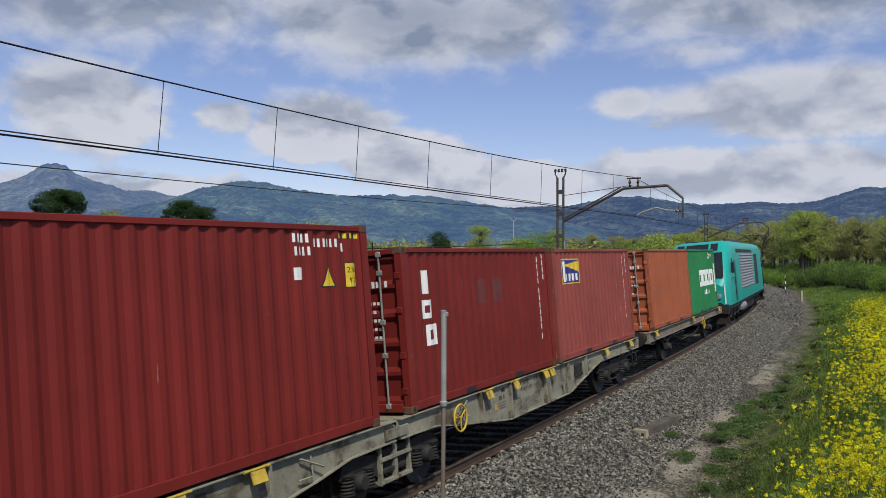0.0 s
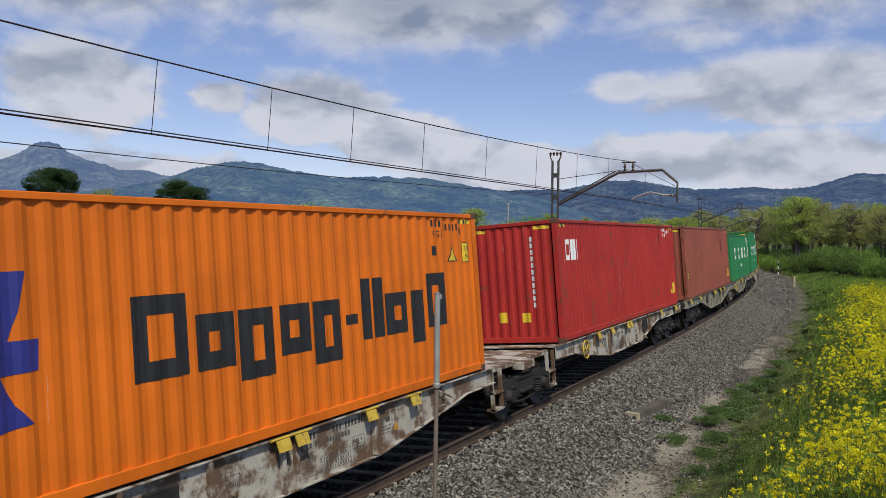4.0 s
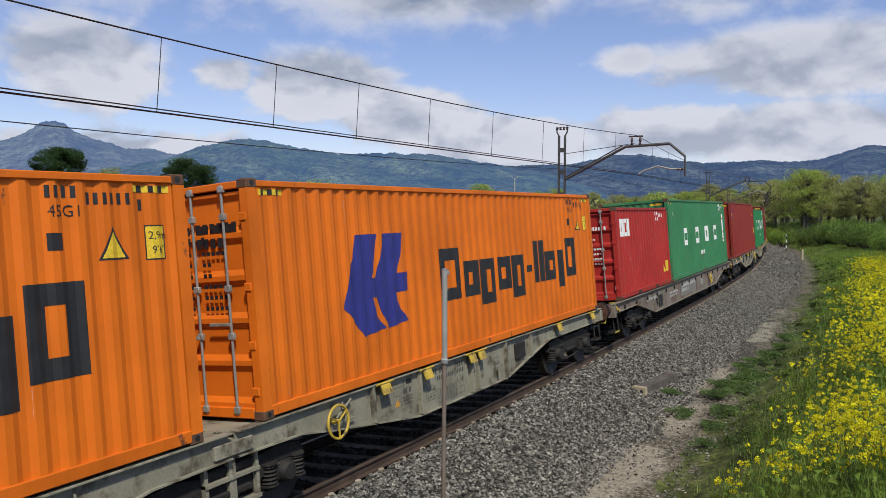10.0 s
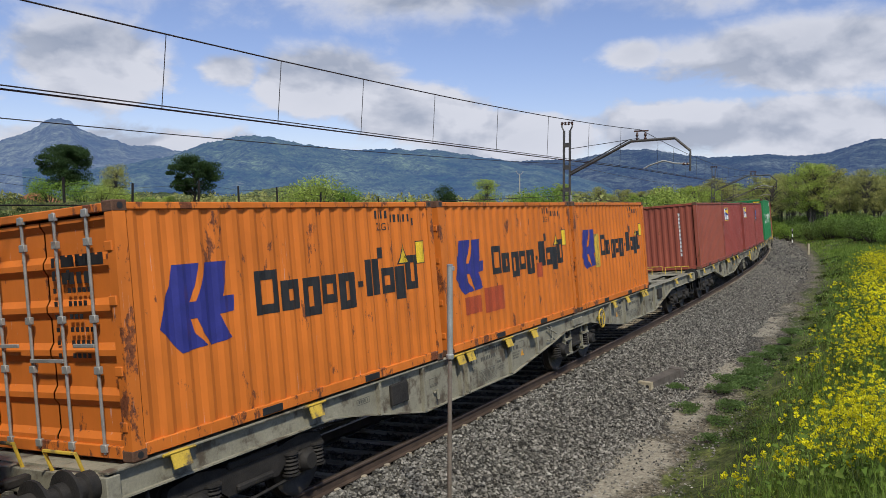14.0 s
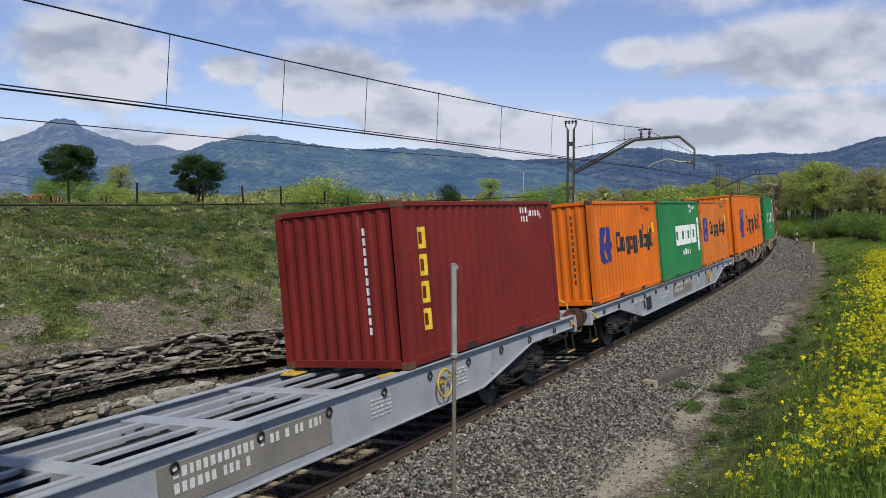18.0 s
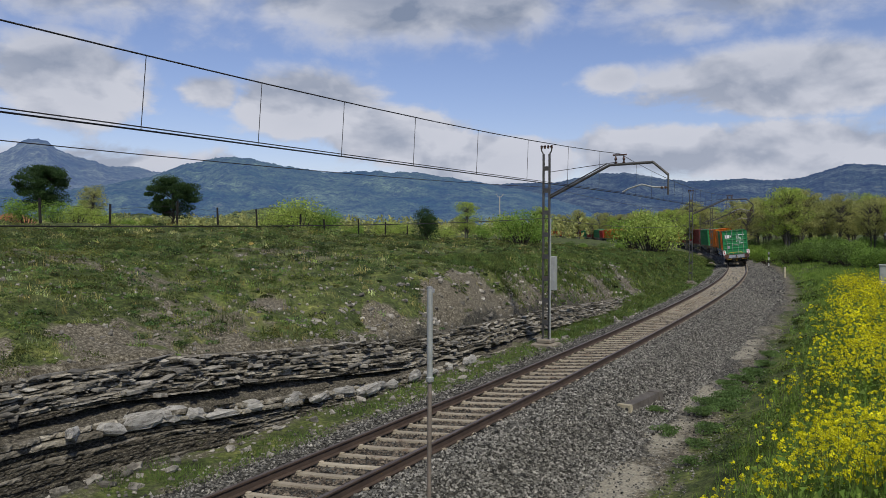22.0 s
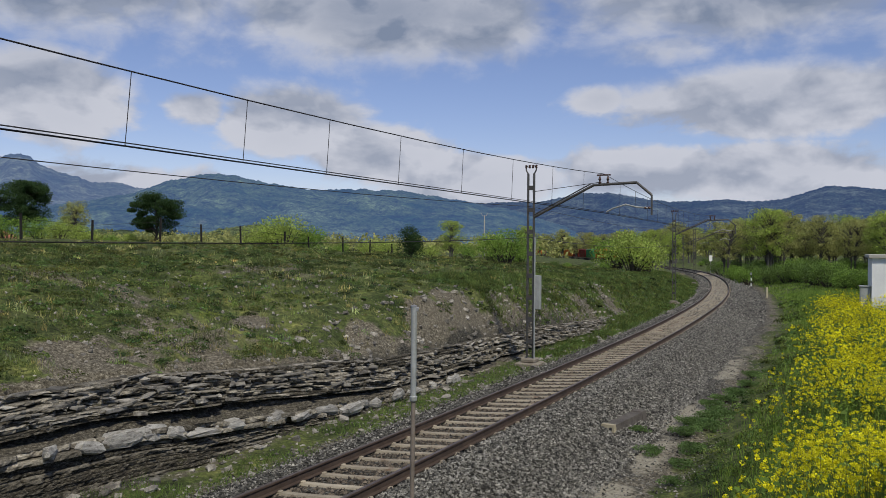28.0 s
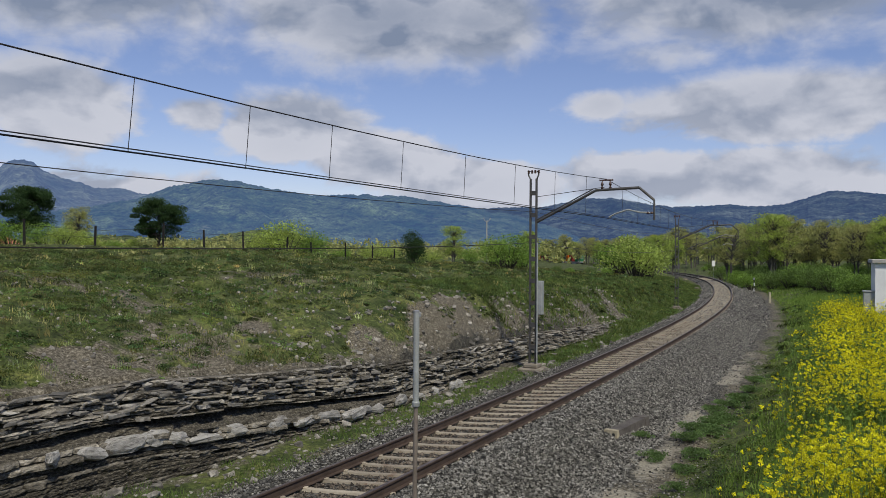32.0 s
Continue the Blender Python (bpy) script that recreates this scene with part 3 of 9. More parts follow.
def ground_material():
    m, nt, p, N, K = nodes_of("ground cover")
    at = N("ShaderNodeAttribute")
    at.attribute_name = "cover"
    sp = N("ShaderNodeSeparateColor")
    K(at.outputs["Color"], sp.inputs[0])
    v = N("ShaderNodeTexCoord").outputs["Object"]
    n1, n2, n3 = noise_out(nt, v, 0.35, 6, 0.6), noise_out(nt, v, 2.3, 6, 0.65), noise_out(nt, v, 15, 7, 0.75)
    grass = ramp_out(nt, n2, [(0.3, (0.026, 0.038, 0.011)), (0.5, (0.072, 0.094, 0.028)), (0.72, (0.20, 0.20, 0.082))])
    grass = mix_out(nt, 0.55, grass, ramp_out(nt, n1, [(0.35, (0.042, 0.062, 0.019)), (0.65, (0.092, 0.108, 0.038))]))
    grass = mix_out(nt, 1.0, grass, ramp_out(nt, noise_out(nt, v, 9.0, 6, 0.7), [(0.30, (0.22,) * 3), (0.5, (0.9,) * 3), (0.70, (1.9, 1.85, 1.6))]), "MULTIPLY")
    soil = ramp_out(nt, n3, [(0.34, (0.022, 0.018, 0.011)), (0.5, (0.108, 0.094, 0.068)), (0.60, (0.235, 0.210, 0.158)), (0.70, (0.44, 0.40, 0.32))])
    vor = N("ShaderNodeTexVoronoi")
    vor.inputs["Scale"].default_value = 24.0
    K(v, vor.inputs["Vector"])
    # dark tones of this sheet stand in for shaded gaps under the ballast
    stone = ramp_out(nt, vor.outputs["Color"], [(0.15, (0.022, 0.020, 0.016)), (0.5, (0.062, 0.058, 0.048)), (0.85, (0.235, 0.222, 0.190))])
    # cell edges darkened as painted shade between the stones
    gap_shade = ramp_out(nt, vor.outputs["Distance"], [(0.0, (1, 1, 1)), (0.55, (0.75, 0.75, 0.75)), (0.8, (0.3, 0.3, 0.3))])
    grass = mix_out(nt, 1.0, grass, ramp_out(nt, noise_out(nt, v, 0.9, 5, 0.6), [(0.34, (0.45, 0.50, 0.45)), (0.5, (0.95, 0.95, 0.9)), (0.66, (1.45, 1.35, 1.2))]), "MULTIPLY")
    stone = mix_out(nt, 1.0, stone, gap_shade, "MULTIPLY")
    rock = ramp_out(nt, noise_out(nt, v, 11.0, 8, 0.75, (1, 1, 2.0)), [(0.36, (0.010, 0.0095, 0.0075)), (0.5, (0.046, 0.043, 0.034)), (0.62, (0.13, 0.122, 0.098)), (0.72, (0.36, 0.34, 0.285))])
    brk = N("ShaderNodeMath")
    brk.operation = "MULTIPLY_ADD"
    K(n2, brk.inputs[0])
    brk.inputs[1].default_value, brk.inputs[2].default_value = 0.9, -0.45

    def blend(ch):
        a = N("ShaderNodeMath")
        a.operation = "ADD"
        K(sp.outputs[ch], a.inputs[0])
        K(brk.outputs[0], a.inputs[1])
        return band_out(nt, a.outputs[0], 0.38, 0.62)

    col = mix_out(nt, blend(0), soil, grass)
    col = mix_out(nt, blend(1), col, stone)
    col = mix_out(nt, blend(2), col, rock)
    dust = ramp_out(nt, n3, [(0.3, (0.12, 0.107, 0.08)), (0.5, (0.25, 0.228, 0.175)), (0.7, (0.40, 0.37, 0.295))])
    ad = N("ShaderNodeMath")
    ad.operation = "ADD"
    K(at.outputs["Alpha"], ad.inputs[0])
    K(brk.outputs[0], ad.inputs[1])
    col = mix_out(nt, band_out(nt, ad.outputs[0], 0.35, 0.65), col, dust)
    K(col, p.inputs["Base Color"])
    p.inputs["Roughness"].default_value = 0.95
    p.inputs["Specular IOR Level"].default_value = 0.2
    bp = N("ShaderNodeBump")
    bp.inputs["Strength"].default_value, bp.inputs["Distance"].default_value = 0.5, 0.03
    K(mix_out(nt, 0.5, vor.outputs["Distance"], n3), bp.inputs["Height"])
    K(bp.outputs[0], p.inputs["Normal"])
    return m


def build_ground():
    fine_a = np.radians(np.arange(-36, 40.01, 0.16))
    rest = np.radians(np.arange(44, 322, 4.0))
    ang = np.concatenate([fine_a, rest])
    rad = np.concatenate([[0.0], np.geomspace(2.0, 9.0, 24)[:-1], np.geomspace(9.0, 130, 240)[:-1], np.geomspace(130, 4600, 60)])
    A, R = np.meshgrid(ang, rad)
    X, Y = R * np.sin(A), R * np.cos(A)
    Z = height(X.ravel(), Y.ravel()).reshape(X.shape)
    far = np.clip((R - 300) / 1500, 0, 1)
    Z = Z * (1 - far) + far * 6.0
    n, m = len(rad), len(ang)
    i, j = np.meshgrid(np.arange(n - 1), np.arange(m), indexing="ij")
    k = (j + 1) % m
    F = np.stack([i * m + j, (i + 1) * m + j, (i + 1) * m + k, i * m + k], -1).reshape(-1, 4)[:, ::-1]
    me = big_mesh("ground", np.stack([X, Y, Z], -1).reshape(-1, 3), F, ground_material())
    s, l = to_line(X.ravel(), Y.ravel())
    ed = 0.5 * (rough_noise(X.ravel() * 0.6, Y.ravel() * 0.6, 21) - 0.5)
    grass = np.where(l < 0, np.interp(-l + ed, (2.0, 2.5, 3.0, 3.4, 4.6, 5.4, 10), (0, 0.6, 0.7, 0.5, 0.45, 0.75, 0.9)) + np.interp(s, (26, 44), (0, 0.6)) * (l < -2.6),
                     np.interp(l + ed, (3.9, 4.6, 5.5), (0.0, 0.55, 1.0)))
    scree = rough_noise(X.ravel() * 0.16, Y.ravel() * 0.16, 31)
    bare = bare_at(s, l)
    grass = np.where((l < -4) & (l > -14), grass - np.clip(scree - 0.52, 0, 1) * 2.0 - 0.85 * bare, grass)
    grass = np.where((l > 2.6) & (l < 4.6), np.clip((rough_noise(X.ravel() * 0.5, Y.ravel() * 0.5, 8) - 0.60) * 5, 0, 0.6) + grass, grass)
    stone = np.where(l < 0, np.interp(-l, (1.6, 2.1, 2.6), (1, 0.9, 0.0)), np.interp(l + ed, (2.3, 3.0, 3.6, 4.6), (1, 0.85, 0.62, 0.30)))
    rock = np.where(l < 0, np.interp(-l - ed, (3.5, 3.8, 4.5, 5.0), (0, 0.9, 0.6, 0)), 0) * np.interp(s, (-40, 26, 42), (1, 1, 0.0))
    dust = 0.8 * np.exp(-((l - 3.75 + ed) / 0.55) ** 2) * np.interp(s, (0, 5, 26, 40), (0.4, 1, 0.9, 0.3)) * np.clip((rough_noise(X.ravel() * 0.7, Y.ravel() * 0.7, 95) - 0.28) * 3, 0, 1)
    col = np.stack([grass, stone, rock, dust], -1).astype(np.float32)
    at = me.color_attributes.new("cover", "FLOAT_COLOR", "POINT")
    at.data.foreach_set("color", np.clip(col, 0, 1).ravel())
    ob = new("ground", me)
    tagged(ob, "grassy railway cutting with gravel, bare earth and rock", "ground", kind="structure")
    return ob


build_ground()


# ---- track
def sweep(s0, s1, step, section, name, mat, parent, cant=True, label=""):
    """Sweep a closed section of (right, up) along the line."""
    ss = np.arange(s0, s1 + 1e-6, step)
    c, sn = (math.cos(CANT), math.sin(CANT)) if cant else (1, 0)
    x, y, z, h = line(ss)
    V = []
    for a, b in section:
        l2, z2 = a * c - b * sn, a * sn + b * c
        V.append(np.stack([x + l2 * np.cos(h), y + l2 * np.sin(h), z + z2], -1))
    V = np.stack(V, 1)
    n, m = V.shape[:2]
    i, j = np.meshgrid(np.arange(n - 1), np.arange(m), indexing="ij")
    k = (j + 1) % m
    F = np.stack([i * m + j, i * m + k, (i + 1) * m + k, (i + 1) * m + j], -1).reshape(-1, 4)
    ob = new(name, big_mesh(name, V.reshape(-1, 3), F, mat, False))
    ob.parent = parent
    if label:
        tagged(ob, label)
    return ob


def build_track():
    track = empty("railway_track")
    tagged(track, "single railway track with rusty rails on concrete sleepers", "railway track", kind="structure")
    for side in (-1, 1):
        c = side * (1.668 / 2 + 0.035)
        web = [(-0.07, -0.172), (0.07, -0.172), (0.07, -0.160), (0.014, -0.142), (0.012, -0.045), (0.036, -0.034), (0.036, -0.010), (-0.036, -0.010), (-0.036, -0.034), (-0.012, -0.045), (-0.014, -0.142), (-0.07, -0.160)]
        r = sweep(-60, 420, 0.8, [(c + a, b) for a, b in web], "rail", M_RAIL, track, label="rust-brown steel rail")
        head = [(-0.036, -0.010), (0.036, -0.010), (0.030, -0.001), (-0.030, -0.001)]
        sweep(-60, 420, 0.8, [(c + a, b) for a, b in head], "rail_head", M_RAILTOP, r, label="worn shiny running surface")
    g = Geo()
    prof = [(-1.3, -0.40), (-1.3, -0.215), (-1.05, -0.185), (-0.7, -0.175), (-0.35, -0.188), (0.35, -0.188), (0.7, -0.175), (1.05, -0.185), (1.3, -0.215), (1.3, -0.40)]
    for (a, za), (b, zb) in zip(prof[1:-2], prof[2:-1]):
        g.add([(a, -0.13, -0.42), (a, -0.06, za), (a, 0.06, za), (a, 0.13, -0.42), (b, -0.13, -0.42), (b, -0.06, zb), (b, 0.06, zb), (b, 0.13, -0.42)],
              [(0, 4, 5, 1), (1, 5, 6, 2), (2, 6, 7, 3)])
    g.add([(-1.3, -0.14, -0.42), (-1.3, -0.105, -0.215), (-1.3, 0.105, -0.215), (-1.3, 0.14, -0.42)], [(0, 1, 2, 3)])
    g.add([(1.3, -0.14, -0.42), (1.3, -0.105, -0.215), (1.3, 0.105, -0.215), (1.3, 0.14, -0.42)], [(3, 2, 1, 0)])
    for c in (-0.87, 0.87):
        for k in (-1, 1):
            g.box(c + k * 0.09 - 0.035, c + k * 0.09 + 0.035, -0.045, 0.045, -0.185, -0.150, 0.012)
    sl = g.mesh("sleeper", M_SLEEPER)
    rnd = random.Random(4)
    for i in range(-14, 232):
        s = 3.61 + 0.6 * i
        part("sleeper", sl, None, track, at=on_track(s) @ pose(0, rnd.uniform(-0.015, 0.015), 0, 0, 0, rnd.uniform(-0.8, 0.8)))
    return track


build_track()

# ---- the train
DECK = 1.172
SPEED = 22.80
PITCH = 0.28


def wave(u, n, a, b):
    """Outline of a corrugated panel: places along u from a to b and their depth."""
    p = (b - a) / n
    pts = [(a, 0.0)]
    for i in range(n):
        o = a + i * p
        pts += [(o + 0.26 * p, 0.0), (o + 0.50 * p, -0.029), (o + 0.76 * p, -0.029), (o + 1.0 * p, 0.0)]
    return pts


def side_wave(L):
    n = round((L - 0.34) / PITCH)
    return wave(None, n, -L / 2 + 0.17, L / 2 - 0.17)


def corr_panel(pts, z0, z1, place):
    g = Geo()
    v = [place(u, d, z) for u, d in pts for z in (z0, z1)]
    g.add(v, [(2 * i, 2 * i + 2, 2 * i + 3, 2 * i + 1) for i in range(len(pts) - 1)])
    return g


HW = 1.219
TEMPLATES = {}


def container_base(L, H):
    """A container, doors at its rear (-y), standing on z = 0; all painted parts take the object's colour."""
    root = empty("shipping_container")
    pts = side_wave(L)
    for k in (1, -1):
        part("side_panel", corr_panel(pts, 0.155, H - 0.10, lambda u, d, z, k=k: (k * (HW - 0.014 + d), u * k, z)), M_PAINT, root)
        part("top_rail", Geo().box(*sorted((k * (HW - 0.07), k * (HW + 0.0))), -L / 2 + 0.15, L / 2 - 0.15, H - 0.10, H - 0.025, 0.008), M_POST, root)
        rail = Geo().box(*sorted((k * (HW - 0.06), k * (HW + 0.001))), -L / 2 + 0.15, L / 2 - 0.15, 0.03, 0.16, 0.008)
        part("bottom_rail", rail, M_POST, root)
        if L < 7:
            for c in (-1.03, 1.03):
                # black plate stands in for the shaded depth of the pocket
                part("fork_pocket", Geo().box(*sorted((k * (HW - 0.05), k * (HW + 0.006))), c - 0.18, c + 0.18, 0.035, 0.135, 0.01), M_BLACK, root, "black plate painted for the shaded forklift pocket")
        for e in (1, -1):
            w = 0.155
            post = [(k * (HW - 0.002), e * (L / 2 - 0.002)), (k * (HW - 0.002), e * (L / 2 - w)), (k * (HW - 0.035), e * (L / 2 - w)), (k * (HW - 0.06), e * (L / 2 - 0.09)),
                    (k * (HW - w * 0.8), e * (L / 2 - 0.07)), (k * (HW - w * 0.8), e * (L / 2 - 0.002))]
            if k * e < 0:
                post = post[::-1]
            part("corner_post", Geo().prism(post, 2, 0.11, H - 0.11), M_POST, root)
            for z in (0.0, H - 0.118):
                g = Geo().box(*sorted((k * (HW - 0.162), k * (HW + 0.003))), *sorted((e * (L / 2 - 0.178), e * (L / 2 + 0.003))), z, z + 0.118, 0.012)
                cst = part("corner_casting", g, M_CAST, root, "rust-worn steel corner casting")
                # black disc painted on for the shade inside the casting's hole
                hole = Geo().lathe([(0.0, 0.0), (0.036, 0.0), (0.036, 0.004)], 0, 10, (k * (HW + 0.001), e * (L / 2 - 0.09), z + 0.06))
                part("casting_hole", hole, M_BLACK, cst)
    # closed end
    n = 9
    ep = wave(None, n, -HW + 0.16, HW - 0.16)
    part("end_panel", corr_panel(ep, 0.15, H - 0.12, lambda u, d, z: (-u, L / 2 - 0.02 + d, z)), M_PAINT, root)
    for z0, z1, nm in ((0.0, 0.15, "end_sill"), (H - 0.13, H - 0.02, "end_header")):
        for e in (1, -1):
            part(nm, Geo().box(-HW + 0.16, HW - 0.16, *sorted((e * (L / 2 - 0.10), e * (L / 2 - 0.004))), z0 + 0.02, z1, 0.01), M_POST, root)
    # doors: two leaves with five pressed panels each, four locking bars
    for k in (-1, 1):
        x0, x1 = sorted((k * 0.012, k * (HW - 0.13)))
        g = Geo()
        zs = np.linspace(0.17, H - 0.15, 6)
        prof = [(0.15, 0.0)]
        for a, b in zip(zs[:-1], zs[1:]):
            m = b - a
            prof += [(a + 0.03, 0.0), (a + 0.10, -0.045), (b - 0.10, -0.045), (b - 0.03, 0.0)]
        prof += [(H - 0.14, 0.0)]
        v = [(x, -L / 2 + 0.035 - d, z) for z, d in prof for x in (x0, x1)]
        g.add(v, [(2 * i, 2 * i + 1, 2 * i + 3, 2 * i + 2) for i in range(len(prof) - 1)])
        door = part("door", g, M_PAINT, root)
        for c in (0.28, 0.80):
            rod = Geo().tube([(k * c, -L / 2 + 0.005, 0.06), (k * c, -L / 2 + 0.005, H - 0.05)], 0.017, 8)
            for z in (0.12, 0.55 * H, 0.35 * H, 0.85 * H, H - 0.10):
                rod.box(k * c - 0.045, k * c + 0.045, -L / 2 - 0.02, -L / 2 + 0.03, z - 0.04, z + 0.04, 0.006)
            part("locking_bar", rod, M_ROD, door, "galvanised locking bar", True)
            hd = Geo().box(*sorted((k * c, k * (c - 0.33))), -L / 2 - 0.03, -L / 2 - 0.01, 0.98 + 0.16 * (c > 0.5), 1.02 + 0.16 * (c > 0.5), 0.005)
            part("door_handle", hd, M_ROD, door, "grey steel door handle")
        for z in (0.35, 0.9, 1.6, H - 0.45):
            part("hinge", Geo().box(*sorted((k * (HW - 0.15), k * (HW - 0.04))), -L / 2 - 0.012, -L / 2 + 0.02, z - 0.05, z + 0.05, 0.008), M_POST, door)
    part("roof", Geo().box(-HW + 0.06, HW - 0.06, -L / 2 + 0.10, L / 2 - 0.10, H - 0.06, H - 0.03), M_PAINT, root)
    part("floor", Geo().box(-HW + 0.05, HW - 0.05, -L / 2 + 0.08, L / 2 - 0.08, 0.06, 0.14), M_DARK, root)
    return root


M_ROD = surface("galvanised locking bar", (0.24, 0.24, 0.22), (0.36, 0.36, 0.34), 6, 0.6, 0.3, 0.1, 50, 0.12, stain=(0.2, 0.12, 0.07))


def container(kind, colour):
    L, H = {"40H": (12.192, 2.896), "40": (12.192, 2.591), "20": (6.058, 2.591)}[kind]
    if kind not in TEMPLATES:
        TEMPLATES[kind] = container_base(L, H)
        ob = TEMPLATES[kind]
    else:
        ob = copy_thing(TEMPLATES[kind], Matrix())
    for o in ob.children_recursive:
        o.color = (*colour, WEAR.get(colour, 0.3))
    ob["size"] = (L, H)
    return ob


WEAR = {}
DARK_RED = (0.172, 0.019, 0.015)
RED = (0.40, 0.030, 0.024)
RED_BROWN = (0.285, 0.078, 0.050)
ROSE = (0.275, 0.062, 0.050)
RUST_ORANGE = (0.36, 0.10, 0.045)
ORANGE = (0.68, 0.152, 0.010)
ORANGE_OLD = (0.60, 0.165, 0.024)
GREEN = (0.024, 0.200, 0.066)
GREEN_OLD = (0.045, 0.205, 0.085)
CRIMSON = (0.25, 0.030, 0.020)

WEAR.update({DARK_RED: 0.25, RED: 0.8, RED_BROWN: 0.75, ROSE: 0.85, RUST_ORANGE: 0.6, ORANGE: 0.25, ORANGE_OLD: 0.9, GREEN: 0.3, GREEN_OLD: 0.6, CRIMSON: 0.6})

# centre along the train at nine seconds, size, colour, livery, which end the doors face
LOADS = (
    (231.45, "20", GREEN, "green", "front"), (225.41, "20", RUST_ORANGE, "plain", "rear"), (217.16, "20", ROSE, "beacon", "front"), (210.86, "20", DARK_RED, "tex", "rear"),
    (200.87, "40H", DARK_RED, "fan", "front"), (186.92, "40H", DARK_RED, "beacon", "front"), (171.12, "40H", GREEN, "green", "front"), (157.19, "40", GREEN, "green", "front"),
    (144.13, "40H", RED_BROWN, "rusty", "front"), (130.04, "40H", RED, "cai", "front"), (113.66, "40H", ORANGE, "orange", "front"), (99.35, "40", ORANGE, "orange", "rear"),
    (84.85, "40H", ORANGE, "orange", "front"), (71.79, "40H", ORANGE, "orange", "front"), (58.00, "40H", DARK_RED, "beacon", "front"), (44.85, "40H", DARK_RED, "fan", "front"),
    (31.09, "40", GREEN, "green", "front"), (18.02, "40H", CRIMSON, "florens", "front"), (3.55, "40H", GREEN_OLD, "green", "front"), (-5.74, "20", RED, "cai", "rear"),
    (-16.96, "40H", ORANGE, "orange", "rear"), (-30.08, "40H", ORANGE, "orange", "rear"), (-43.91, "40H", RED_BROWN, "florens", "front"), (-57.14, "40H", GREEN, "green", "front"),
    (-67.64, "20", ROSE, "sea", "front"), (-73.87, "20", ROSE, "beacon", "front"), (-80.90, "20", ROSE, "beacon", "front"), (-87.03, "20", RED_BROWN, "plain", "front"),
    (-100.82, "20", ORANGE_OLD, "orange", "rear"), (-107.06, "20", ORANGE_OLD, "orange", "rear"), (-113.30, "20", ORANGE_OLD, "orange", "rear"), (-123.96, "40H", DARK_RED, "fan", "front"),
    (-138.12, "40H", DARK_RED, "fan", "front"), (-151.59, "40H", GREEN, "green", "rear"), (-167.24, "40H", ORANGE, "orange", "front"), (-178.76, "20", ORANGE_OLD, "orange", "front"),
    (-185.06, "20", GREEN, "green", "front"), (-191.37, "20", ORANGE, "orange", "front"), (-199.91, "20", DARK_RED, "gold", "front"), (-212.24, "20", GREEN, "green", "rear"))

MOVERS = []     # thing, place along the train, half the distance of its pivots, fixed offset
BOXES = []
for _at, _kind, _col, _liv, _doors in LOADS:
    _ob = container(_kind, _col)
    BOXES.append((_ob, _at, _kind, _col, _liv, _doors))
    _L = 12.192 if _kind != "20" else 6.058
    MOVERS.append((_ob, _at, _L * 0.36, pose(0, 0, DECK, 0, 0, 0 if _doors == "rear" else 180)))


# ---- wagons
def ring(c, r, tube_r, axis=0, n=20, k=6):
    pts = []
    for i in range(n):
        a = 2 * math.pi * i / n
        p = [r * math.cos(a), r * math.sin(a)]
        p.insert(axis, 0)
        pts.append((c[0] + p[0], c[1] + p[1], c[2] + p[2]))
    return Geo().tube(pts, tube_r, k, True)


def wheel_mesh():
    prof = [(0.0, -0.03), (0.10, -0.05), (0.13, -0.02), (0.36, -0.035), (0.40, -0.065), (0.455, -0.065), (0.46, 0.05), (0.485, 0.055), (0.485, 0.08), (0.40, 0.075), (0.36, 0.01), (0.13, 0.03), (0.0, 0.03)]
    return Geo().lathe(prof, 0, 24).mesh("wheel", M_TYRE, True)


WHEEL = wheel_mesh()
AXLE = Geo().tube([(-0.86, 0, 0), (0.86, 0, 0)], 0.085, 10).mesh("axle", M_DARK, True)


def coil(h=0.24, r=0.085):
    g = Geo()
    for i in range(5):
        z = i * h / 5 + 0.02
        for q in (ring((0, 0, z), r, 0.021, 2, 8, 4),):
            g.add(q.v, q.f)
    g.lathe([(r + 0.03, h), (r + 0.03, h + 0.025), (0, h + 0.025)], 2, 12)
    g.lathe([(0.0, -0.02), (r + 0.03, -0.02), (r + 0.03, 0.0)], 2, 12)
    return g.mesh("spring", M_DARK, True)


SPRING = coil()


def side_frame(k, half=0.9):
    poly = [(-half - 0.42, 0.56), (-half - 0.34, 0.74), (-half + 0.05, 0.80), (-0.45, 0.74), (0.45, 0.74), (half - 0.05, 0.80), (half + 0.34, 0.74), (half + 0.42, 0.56), (half + 0.2, 0.60),
            (half - 0.22, 0.60), (0.42, 0.40), (-0.42, 0.40), (-half + 0.22, 0.60), (-half - 0.2, 0.60)]
    g = Geo().prism(poly, 0, *sorted((k * 0.98, k * 1.07)))
    g.box(*sorted((k * 0.95, k * 1.12)), -0.30, 0.30, 0.42, 0.50, 0.02)
    g.box(*sorted((k * 0.96, k * 1.10)), -0.42, 0.42, 0.70, 0.78, 0.015)
    return g.mesh("side_frame", M_DARK)


SIDE_FRAMES = {k: side_frame(k) for k in (-1, 1)}
BOX_MESH = {}
for _k in (-1, 1):
    _g = Geo().lathe([(0.0, _k * 1.20), (0.10, _k * 1.20), (0.125, _k * 1.17), (0.14, _k * 1.10), (0.14, _k * 0.96)], 0, 12)
    _g.box(*sorted((_k * 0.97, _k * 1.11)), -0.17, 0.17, -0.09, 0.13, 0.02)
    BOX_MESH[_k] = _g.mesh("axle_box", M_DARK, True)


